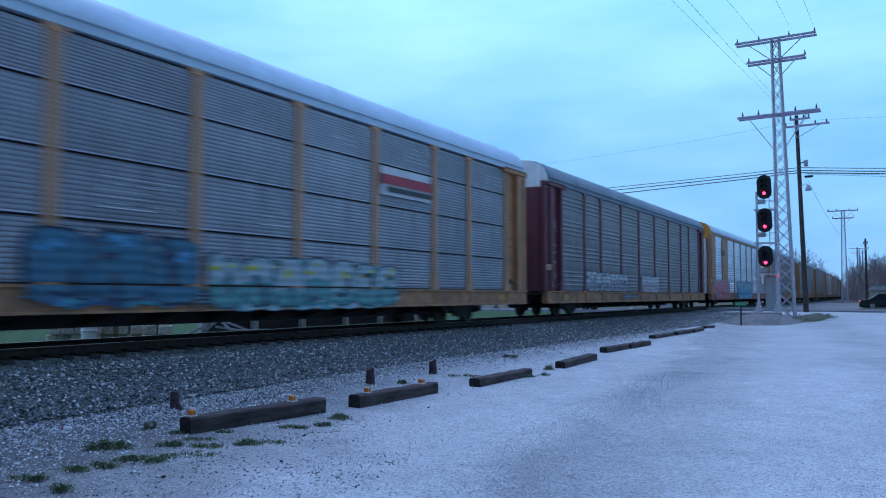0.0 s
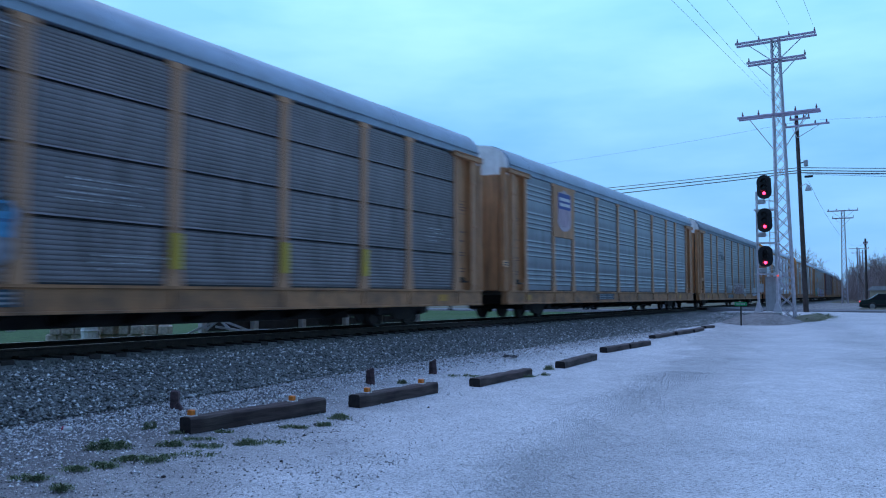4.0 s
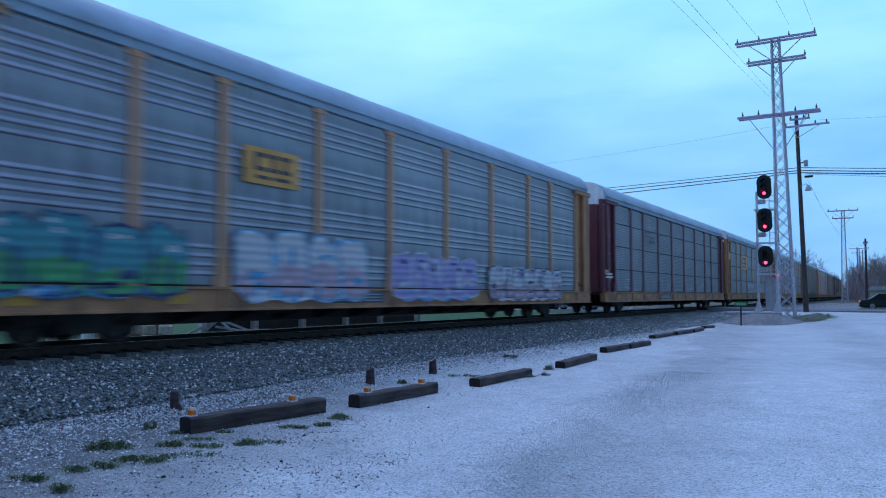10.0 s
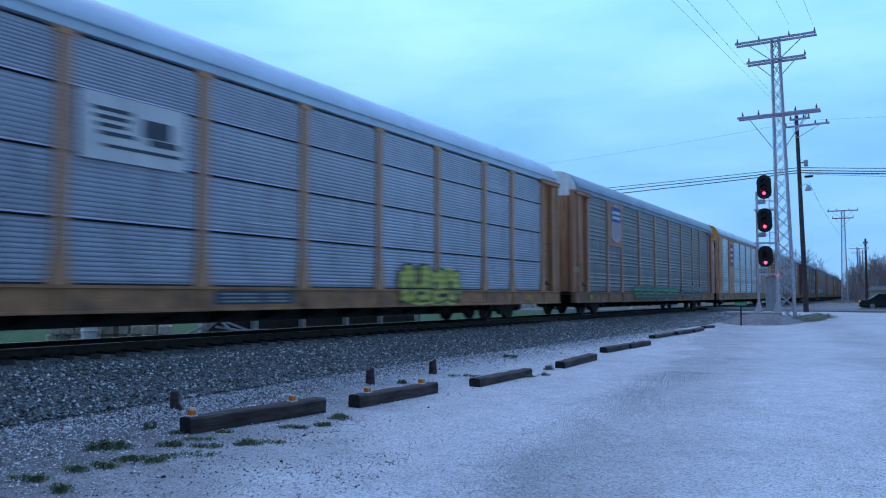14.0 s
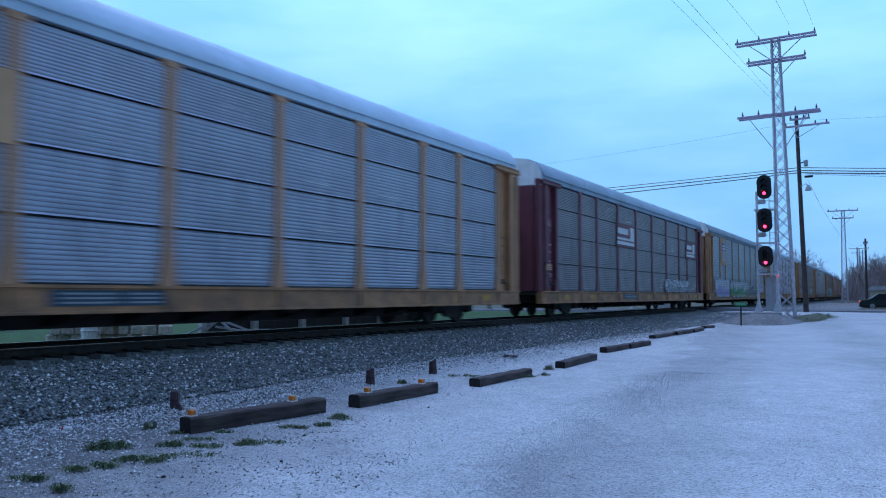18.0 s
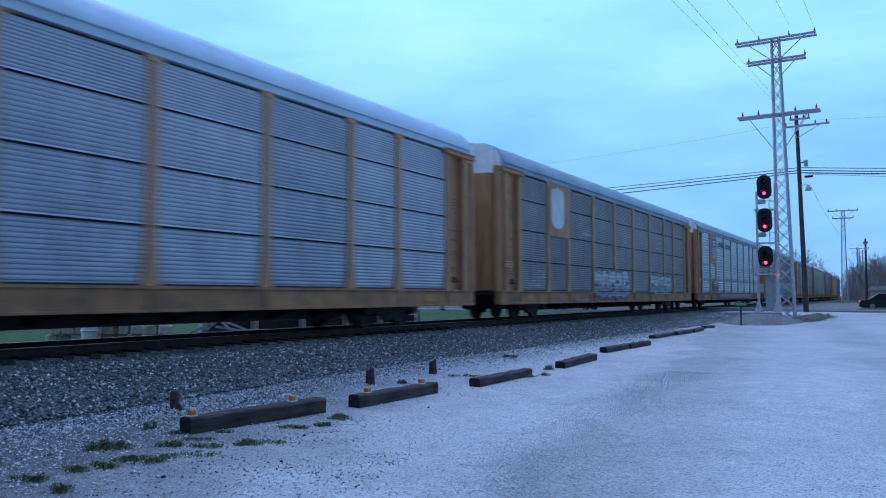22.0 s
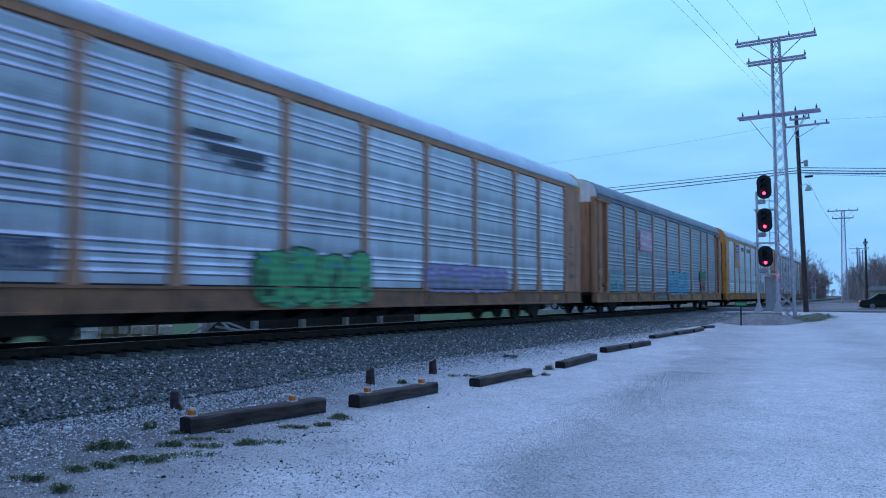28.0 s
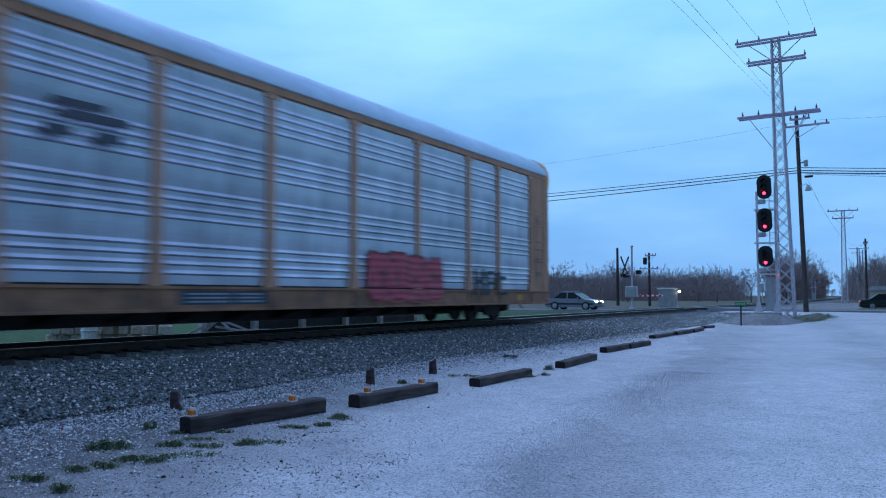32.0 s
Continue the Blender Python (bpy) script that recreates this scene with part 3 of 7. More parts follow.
def build_road():
    xs = axis_steps([(-260, -6, 16), (-6, 6, 1), (6, 260, 16)])
    m = Mesh()
    rows = []
    for x in xs:
        a = abs(x)
        z = -0.015 if a < 2.2 else -0.015 - (min(a, 7) - 2.2) / 4.8 * (0.15 if x > 0 else 0.27)
        rows.append((x, z))
    for (x0, z0), (x1, z1) in zip(rows, rows[1:]):
        m.face([(x0, 58.4, z0), (x1, 58.4, z1), (x1, 65.2, z1), (x0, 65.2, z0)])
        m.face([(x0, 58.1, z0 - 0.35), (x1, 58.1, z1 - 0.35), (x1, 58.4, z1), (x0, 58.4, z0)])
        m.face([(x0, 65.2, z0), (x1, 65.2, z1), (x1, 65.5, z1 - 0.35), (x0, 65.5, z0 - 0.35)])
    tagged(part("road", m, M_ASPHALT), "worn grey asphalt road over the level crossing", "road", kind="structure")
    p = Mesh()
    for x0, x1 in ((-1.35, -0.83), (-0.66, 0.66), (0.83, 1.35)):
        p.box((x0, 58.3, -0.12), (x1, 65.3, 0.0), bevel=0.02)
    tagged(part("crossing_deck", p, M_SLEEPER), "dark timber crossing planks between and beside the rails", "crossing deck", kind="structure")


build_ground()
build_ballast()
build_road()
build_track()
build_stones()

# ---------------------------------------------------------------- the train
SPEED = 23.2
HALF = 14.0
CORNER = 13.75
# the place of each car's middle as it passes, and how far its marks lie from their even place
MIDDLE = (12.7, 12.69, 12.95, 12.7, 12.65, 12.51, 12.8, 12.87, 13.28, 13.31, 12.96, 13.26, 13.1, 13.05, 12.94, 13.03, 13.05, 13.05, 13.01, 12.9, 13.03, 13.0, 13.02, 13.1, 13.02, 13.05)
MARKS = (0.34, -0.78, -0.93, -0.14, -1.04, 0.08, -0.14, -0.34, -0.56, -0.66, -0.3, -0.58, -0.93, -0.08, -0.22, -0.2, -0.3, -0.37, -0.31, -0.1, -0.3, -1.4, -0.44, -0.42, -0.32, -0.34)
TRUCK = 10.1
POSTS = (1.5, 4.5, 7.5, 9.62)
END_FROM = 12.3
SILL_BOTTOM, SILL_TOP, PANEL_TOP, EAVE = 0.54, 1.0, 5.02, 5.12
SIDE = 1.58

OCHRE = (0.51, 0.24, 0.105)
BROWN = (0.52, 0.245, 0.125)
GOLD = (0.85, 0.32, 0.04)
MAROON = (0.17, 0.038, 0.055)
TAN = (0.70, 0.36, 0.20)
PAINTS = {
    "ochre": material("ochre_paint_weathered", OCHRE, 0.6, 0, 0.16, 1.5, streak=0.65, dark=(0.13, 0.075, 0.04), bump=0.1),
    "brown": material("box_brown_paint", BROWN, 0.6, 0, 0.14, 1.3, streak=0.6, dark=(0.11, 0.06, 0.035), bump=0.1),
    "gold": material("golden_yellow_paint", GOLD, 0.5, 0, 0.12, 1.3, streak=0.55, dark=(0.2, 0.1, 0.03), bump=0.1),
    "maroon": material("maroon_paint_faded", MAROON, 0.6, 0, 0.2, 1.3, streak=0.5, dark=(0.05, 0.025, 0.025), bump=0.1),
    "tan": material("tan_paint", TAN, 0.6, 0, 0.14, 1.3, streak=0.55, dark=(0.13, 0.08, 0.05), bump=0.1),
    "white": material("white_end_panel", (0.84, 0.84, 0.84), 0.55, 0, 0.12, 2.0, streak=0.3, dark=(0.35, 0.32, 0.3)),
    "silver": material("silver_end_door", (0.72, 0.74, 0.74), 0.5, 0.25, 0.15, 2.0, streak=0.5, dark=(0.2, 0.17, 0.14)),
}
for key, col in (("ochre", OCHRE), ("brown", BROWN), ("gold", GOLD), ("maroon", MAROON), ("tan", TAN)):
    # posts take a paler copy of their paint; sills collect road grime
    PAINTS[key + "_post"] = material("paler_" + key + "_post", tuple(min(0.8, 1.02 * v + 0.05) for v in col), 0.65, 0, 0.15, 1.5, streak=0.4, dark=tuple(0.4 * v for v in col), bump=0.1)
    PAINTS[key + "_sill"] = material("grimy_" + key + "_sill", tuple((0.82 if key == "ochre" else 0.64) * v for v in col), 0.7, 0, 0.3, 1.8, dirt=0.7, dark=(0.09, 0.065, 0.05), bump=0.2)
# galvanised steel: colour, roughness, metal, variation and its scale, streaks and their colour, spread from panel to panel
PANELS = {
    "bright": ((0.52, 0.545, 0.62), 0.36, 0.7, 0.22, 0.9, 0.45, (0.2, 0.19, 0.185), 0.12),
    "dull": ((0.285, 0.30, 0.34), 0.42, 0.6, 0.16, 1.2, 0.5, (0.10, 0.095, 0.09), 0.10),
    "clear": ((0.43, 0.45, 0.51), 0.36, 0.65, 0.24, 0.9, 0.45, (0.17, 0.165, 0.16), 0.12),
    "blue": ((0.295, 0.31, 0.365), 0.4, 0.55, 0.14, 1.2, 0.4, (0.13, 0.125, 0.12), 0.10),
    "dark": ((0.21, 0.19, 0.195), 0.48, 0.5, 0.2, 1.2, 0.6, (0.065, 0.055, 0.05), 0.12),
    "mid": ((0.18, 0.185, 0.205), 0.42, 0.55, 0.18, 1.2, 0.55, (0.09, 0.08, 0.075), 0.12),
}
ROOFS = {
    "light": material("light_steel_roof", (0.54, 0.68, 0.78), 0.6, 0.1, 0.10, 0.8, dirt=0.25, dark=(0.38, 0.40, 0.43)),
    "mid": material("grey_steel_roof", (0.30, 0.40, 0.48), 0.62, 0.1, 0.12, 0.8, dirt=0.35, dark=(0.2, 0.205, 0.21)),
    "dark": material("dull_steel_roof", (0.20, 0.255, 0.305), 0.65, 0.1, 0.14, 0.8, dirt=0.4, dark=(0.14, 0.14, 0.145)),
}
# how clean each car's panels are, from sooty to freshly washed
PANEL_WASH = (1.6, 1.05, 1.3, 0.95, 0.78, 1.12, 1.28, 0.74, 0.86, 1.15, 1.45, 1.32, 1.05, 1.05, 1.2, 1.22, 0.87, 1.26, 1.25, 0.8, 1.05, 1.25, 1.15, 1.08, 1.25, 1.12)


def panel_paint(tone, n):
    base, rough, metal, vary, scale, streak, dark, each = PANELS[tone]
    k = PANEL_WASH[n]
    return material("%s_of_car_%d" % (tone, n), tuple(min(0.85, k * v) for v in base), rough, metal, vary, scale, streak=streak, dark=tuple(k * v for v in dark), per_object=each)


RIB_DEPTH = {"clear": 0.030, "bright": 0.030, "blue": 0.026, "dull": 0.022, "mid": 0.024, "dark": 0.022}
SHARED = {}


def rib_profile(style, h, deep):
    """The panel's outline in (x, z), from the bottom up; x is outward."""
    pts = [(0.0, 0.0)]
    if style == "ribbed":
        # four beads, then a broad plain band that bellies out a little, four times over
        for g in range(4):
            z = g * 1.0 + 0.2
            for k in range(4):
                zz = z + k * 0.168
                pts += [(0.0, zz), (0.62 * deep, zz + 0.014), (deep, zz + 0.034), (0.62 * deep, zz + 0.056), (0.1 * deep, zz + 0.085), (0.0, zz + 0.10)]
            for u in (0.2, 0.4, 0.6, 0.8):
                pts.append((0.011 * math.sin(math.pi * u), z + 0.62 + 0.36 * u))
        pts = [q for q in pts if q[1] < h - 0.01]
    else:
        seams = (0.0, 1.04, 2.10, 3.15, h)
        for g in range(4):
            z0, z1 = seams[g], seams[g + 1]
            if g:
                pts += [(0.012, z0 - 0.018), (-0.045, z0 - 0.016), (-0.045, z0 + 0.022), (0.012, z0 + 0.024)]
            w = (z1 - z0 - 0.1) / 12
            for k in range(12):
                zz = z0 + 0.06 + k * w
                pts += [(-0.002, zz), (0.007, zz + 0.22 * w), (0.010, zz + 0.5 * w), (0.007, zz + 0.82 * w), (-0.002, zz + 0.93 * w)]
    pts.append((0.0, h))
    return pts


def panel_mesh(style, width, tone, n):
    key = (style, round(width, 2), tone, n)
    if key not in SHARED:
        m = Mesh()
        prof = rib_profile(style, PANEL_TOP - SILL_TOP - (0.03 if style == "seamed" else -0.02), RIB_DEPTH[tone])
        y0, y1 = -width / 2, width / 2
        q = len(prof)
        m.v += [(x, y0, z) for x, z in prof] + [(x, y1, z) for x, z in prof]
        for k in range(q - 1):
            m.f.append((k, q + k, q + k + 1, k + 1))
            # seam recesses are coloured black for the shade inside the gap
            m.m.append(1 if prof[k][0] < -0.01 or prof[k + 1][0] < -0.01 else 0)
        m.box((-0.06, y0, 0.0), (-0.051, y1, PANEL_TOP - SILL_TOP - 0.035))
        SHARED[key] = m.data("side_panel", [panel_paint(tone, n), M_BLACK])
    return SHARED[key]


def shared(key, make, mats, name, smooth=False):
    if key not in SHARED:
        SHARED[key] = make().data(name, mats, smooth)
    return SHARED[key]


def post_mesh():
    """An upright hat section that flares at its foot, with a gusset under the eave."""
    top = PANEL_TOP - SILL_TOP
    m = Mesh().box((-0.06, -0.115, 0.0), (0.022, 0.115, top + 0.03), bevel=0.012)
    m.box((-0.06, -0.21, top - 0.09), (0.03, 0.21, top + 0.035), bevel=0.012)
    i = len(m.v)
    foot = [(-0.2, -0.02), (0.2, -0.02), (0.2, 0.08), (0.12, 0.62), (-0.12, 0.62), (-0.2, 0.08)]
    m.v += [(-0.05, y, z) for y, z in foot] + [(0.030, y, z) for y, z in foot]
    m.f += [tuple(i + 6 + k for k in range(6))] + [(i + k, i + (k + 1) % 6, i + 6 + (k + 1) % 6, i + 6 + k) for k in range(6)]
    m.m += [0] * 7
    return m


def plate_mesh(w, z0, z1, t=0.03):
    return Mesh().box((-0.05, -w / 2, z0), (t, w / 2, z1), bevel=0.01)


def corner_mesh(side, plain):
    """The end bay: a sheet set back behind a flange and the ladder column, or one plain sheet. side: which end of the car."""
    w, h = CORNER - END_FROM - 0.05, PANEL_TOP - SILL_TOP + 0.03
    m = Mesh()
    if plain:
        cols = [(-w / 2, 0.035), (w * 0.2, 0.035), (w * 0.2 + 0.01, 0.02), (w * 0.2 + 0.03, 0.02), (w * 0.2 + 0.04, 0.035), (w / 2, 0.035), (w / 2, -0.09), (-w / 2, -0.09)]
    else:
        cols = [(-w / 2, 0.035), (-w / 2 + 0.12, 0.035), (-w / 2 + 0.13, -0.13), (w * 0.10, -0.13), (w * 0.10 + 0.01, 0.03), (w * 0.10 + 0.06, 0.035), (w / 2 - 0.18, 0.035), (w / 2 - 0.17, -0.03), (w / 2, -0.03), (w / 2, -0.15), (-w / 2, -0.15)]
    cols = [(y * side, x) for y, x in cols][::side]
    n = len(cols)
    m.v += [(x, y, -0.02) for y, x in cols] + [(x, y, h) for y, x in cols]
    m.f += [(k, (k + 1) % n, n + (k + 1) % n, n + k) for k in range(n)] + [tuple(range(n - 1, -1, -1)), tuple(n + k for k in range(n))]
    m.m += [0] * (n + 2)
    return m


def header_mesh(side):
    """The beam under the roof over the end bay, with its drip edge."""
    a, b = sorted((-0.98 * side, 0.86 * side))
    m = Mesh().box((-0.14, a, 3.92), (0.105, b, 4.05), bevel=0.015)
    return m.box((0.02, a + 0.02, 4.05), (0.125, b - 0.02, 4.075))


def stencil_mesh(seed):
    """Rows of small painted data on the end bay, as plain bars."""
    rng = random.Random(seed)
    m = Mesh()
    for z, rows in ((2.55, 3), (1.72, 1), (1.45, 1), (1.1, 2), (0.62, 2)):
        for r in range(rows):
            y = -0.22
            while y < 0.16:
                ln = rng.uniform(0.05, 0.14)
                m.box((0, y, z - 0.085 * r), (0.004, min(0.24, y + ln), z - 0.085 * r + 0.04))
                y += ln + 0.03
    for z in (2.28, 2.66):
        m.box((0, -0.27, z), (0.004, 0.27, z + 0.014))
    return m


def roof_mesh():
    m = Mesh()
    half = [(SIDE + 0.065, EAVE + 0.095), (SIDE + 0.065, EAVE + 0.125), (SIDE + 0.01, EAVE + 0.28), (SIDE - 0.12, EAVE + 0.48), (SIDE - 0.30, EAVE + 0.65), (SIDE - 0.58, EAVE + 0.76), (0.5, EAVE + 0.83), (0, EAVE + 0.85)]
    prof = half + [(-x, z) for x, z in half[-2::-1]]
    L = HALF - 0.30
    m.prism(prof, -L, L, caps=False)
    m.face([(x, -L, z) for x, z in prof[::-1]])
    m.face([(x, L, z) for x, z in prof])
    return m


def roof_seam_mesh():
    half = [(SIDE + 0.069, EAVE + 0.10), (SIDE + 0.069, EAVE + 0.128), (SIDE + 0.014, EAVE + 0.284), (SIDE - 0.116, EAVE + 0.485), (SIDE - 0.297, EAVE + 0.656), (SIDE - 0.579, EAVE + 0.766), (0.5, EAVE + 0.836), (0, EAVE + 0.856)]
    return Mesh().prism(half + [(-x, z) for x, z in half[-2::-1]], -0.03, 0.03)


def hood_mesh(y0, y1):
    """The rounded end of the roof with its gable."""
    half = [(SIDE + 0.0, 4.75), (SIDE + 0.035, EAVE + 0.05), (SIDE - 0.01, EAVE + 0.29), (SIDE - 0.11, EAVE + 0.495), (SIDE - 0.29, EAVE + 0.665), (SIDE - 0.575, EAVE + 0.78), (0.5, EAVE + 0.85), (0, EAVE + 0.87)]
    prof = half + [(-x, z) for x, z in half[-2::-1]]
    return Mesh().prism(prof, y0, y1)


def gable_mesh():
    half = [(SIDE - 0.03, 4.86), (SIDE + 0.0, EAVE + 0.05), (SIDE - 0.05, EAVE + 0.27), (SIDE - 0.15, EAVE + 0.465), (SIDE - 0.32, EAVE + 0.63), (SIDE - 0.6, EAVE + 0.74), (0.5, EAVE + 0.81), (0, EAVE + 0.83)]
    prof = half + [(-x, z) for x, z in half[-2::-1]]
    return Mesh().prism(prof, -0.09, 0.05)


def sill_mesh():
    m = Mesh()
    prof = [(1.40, SILL_BOTTOM), (SIDE + 0.07, SILL_BOTTOM), (SIDE + 0.07, SILL_BOTTOM + 0.04), (SIDE + 0.025, SILL_BOTTOM + 0.05), (SIDE + 0.025, SILL_TOP - 0.06), (SIDE + 0.06, SILL_TOP - 0.05), (SIDE + 0.06, SILL_TOP), (1.40, SILL_TOP)]
    m.prism(prof, -HALF + 0.1, HALF - 0.1)
    for s in (-1, 1):
        for k in POSTS + (END_FROM,):
            m.box((SIDE, s * k - 0.05, SILL_BOTTOM + 0.04), (SIDE + 0.055, s * k + 0.05, SILL_TOP - 0.05))
    return m


def underframe_mesh():
    m = Mesh()
    m.box((-0.42, -TRUCK + 1.6, 0.27), (0.42, TRUCK - 1.6, 0.86))
    m.box((-0.3, -HALF + 0.3, 0.55), (0.3, HALF - 0.3, 0.86))
    m.box((-1.45, -HALF + 0.2, 0.86), (1.45, HALF - 0.2, 0.98))
    for k in range(-5, 6):
        y = k * 1.5
        m.prism([(-1.45, 0.86), (-1.45, 0.56), (-0.42, 0.30), (0.42, 0.30), (1.45, 0.56), (1.45, 0.86)], y - 0.06, y + 0.06)
    for y in (-5.2, 3.1):
        m.lathe([(0.17, -0.6), (0.19, -0.55), (0.19, 0.55), (0.17, 0.6)], "y", 10, (0.85, y, 0.62))
    m.line([(1.1, -8, 0.6), (1.1, 8, 0.6)], 0.025)
    return m


def coupler_mesh():
    m = Mesh().box((-0.11, 0.0, 0.62), (0.11, 0.55, 0.86), bevel=0.02)
    m.box((-0.16, 0.48, 0.58), (0.16, 0.70, 0.92), bevel=0.05)
    m.line([(0.35, 0.05, 0.75), (0.36, 0.3, 0.42), (0.3, 0.6, 0.36)], 0.025)
    m.line([(-0.6, 0.05, 0.95), (0.6, 0.05, 0.95)], 0.02)
    return m


def truck_frame_mesh():
    m = Mesh()
    for s in (-1, 1):
        x0, x1 = (0.98, 1.13) if s > 0 else (-1.13, -0.98)
        prof = [(-1.28, 0.36), (-1.28, 0.56), (-0.98, 0.60), (-0.45, 0.64), (0.45, 0.64), (0.98, 0.60), (1.28, 0.56), (1.28, 0.36), (1.05, 0.33), (0.92, 0.44), (0.66, 0.44), (0.42, 0.20), (-0.42, 0.20), (-0.66, 0.44), (-0.92, 0.44), (-1.05, 0.33)]
        i, n = len(m.v), len(prof)
        m.v += [(x0, a, b) for a, b in prof] + [(x1, a, b) for a, b in prof]
        for k in range(n):
            q = (k + 1) % n
            m.f.append((i + k, i + q, i + n + q, i + n + k))
            m.m.append(0)
        m.f += [tuple(i + k for k in range(n - 1, -1, -1)), tuple(i + n + k for k in range(n))]
        m.m += [0, 0]
        for k in (-0.2, 0.0, 0.2):
            m.tube((s * 1.06, k, 0.24), (s * 1.06, k, 0.5), 0.075, n=8)
        for k in (-0.865, 0.865):
            m.lathe([(0.11, 0.96), (0.11, 1.16), (0.07, 1.19)], "x", 8, (0, k, 0.42)) if s > 0 else m.lathe([(0.07, -1.19), (0.11, -1.16), (0.11, -0.96)], "x", 8, (0, k, 0.42))
    m.box((-1.1, -0.2, 0.36), (1.1, 0.2, 0.58), bevel=0.02)
    for k in (-1.3, 1.3):
        m.box((-0.9, k - 0.05, 0.36), (0.9, k + 0.05, 0.44))
    return m


def wheelset_mesh():
    m = Mesh()
    for s in (-1, 1):
        a, b = s * 0.69, s * 0.83
        prof = [(0.10, a * 1.12), (0.36, a * 1.07), (0.44, a), (0.425, a + (b - a) * 0.25), (0.415, b), (0.36, b), (0.33, b - s * 0.05), (0.14, b - s * 0.03), (0.13, b + s * 0.03), (0.05, b + s * 0.04)]
        if s < 0:
            prof = prof[::-1]
        m.lathe(prof, "x", 20)
        for k in range(4):
            an = TAU * k / 4
            m.tube((b - s * 0.06, 0.23 * math.cos(an), 0.23 * math.sin(an)), (b - s * 0.02, 0.23 * math.cos(an), 0.23 * math.sin(an)), 0.03, n=6)
    m.tube((-0.98, 0, 0), (0.98, 0, 0), 0.085, n=10)
    return m


def ladder_mesh(rungs, w=0.38, gap=0.42):
    m = Mesh()
    for k in range(rungs):
        z = k * gap
        m.line([(0, -w / 2, z), (0.06, -w / 2, z), (0.06, w / 2, z), (0, w / 2, z)], 0.012)
    return m


def shield_mesh(w, h):
    pts = []
    for k in range(13):
        a = math.pi + math.pi * k / 12
        pts.append((w / 2 * math.cos(a), -h / 2 + 0.22 * h + 0.22 * h * math.sin(a)))
    pts += [(w / 2, h * 0.3), (w * 0.42, h * 0.42), (w * 0.2, h * 0.44), (0, h / 2), (-w * 0.2, h * 0.44), (-w * 0.42, h * 0.42), (-w / 2, h * 0.3)]
    m = Mesh()
    i = len(m.v)
    n = len(pts)
    m.v += [(0.0, y, z) for y, z in pts] + [(0.008, y, z) for y, z in pts]
    m.f.append(tuple(i + n + k for k in range(n)))
    m.m.append(0)
    for k in range(n):
        q = (k + 1) % n
        m.f.append((i + k, i + q, i + n + q, i + n + k))
        m.m.append(0)
    return m


def clip(pts, z, above):
    """The part of an outline in (y, z) above or below a height."""
    out = []
    for (y0, z0), (y1, z1) in zip(pts, pts[1:] + pts[:1]):
        in0, in1 = (z0 >= z) == above, (z1 >= z) == above
        if in0:
            out.append((y0, z0))
        if in0 != in1:
            t = (z - z0) / (z1 - z0)
            out.append((y0 + (y1 - y0) * t, z))
    return out


def sprayed(m, pts, x, mi, base):
    """Paint on the panels and, past the black strip, on the sill that stands proud of them. base: height of the mark's
    middle.
    """
    for part_pts, dx in ((clip(pts, 1.036 - base, True), 0.0), (clip(pts, 0.995 - base, False), 0.04)):
        if len(part_pts) > 2:
            m.face([(x + dx, y, z) for y, z in part_pts], mi)


def paint_mesh(w, h, seed, base):
    """The sprayed ground behind the letters: a low cloud with an uneven edge."""
    rng = random.Random(seed)
    m = Mesh()
    n = max(4, int(w / (0.62 * h)))
    cols = n * 7
    ph = [rng.uniform(0, TAU) for _ in range(4)]
    tops, lows = [], []
    for k in range(cols + 1):
        u = k / cols
        wob = 0.10 * math.sin(u * n * 4.1 + ph[0]) + 0.07 * math.sin(u * n * 9.3 + ph[1]) + 0.05 * math.sin(u * n * 17 + ph[2])
        edge = min(1.0, 6 * min(u, 1 - u) + 0.35)
        y = -w / 2 + w * u
        tops.append((y, h / 2 * (0.66 + wob) * edge))
        lows.append((y, -h / 2 * (0.93 + 0.05 * math.sin(u * n * 6 + ph[3])) * (0.6 + 0.4 * edge)))
    for k in range(cols):
        sprayed(m, [lows[k], lows[k + 1], tops[k + 1], tops[k]], 0.0, 0, base)
    return m, n


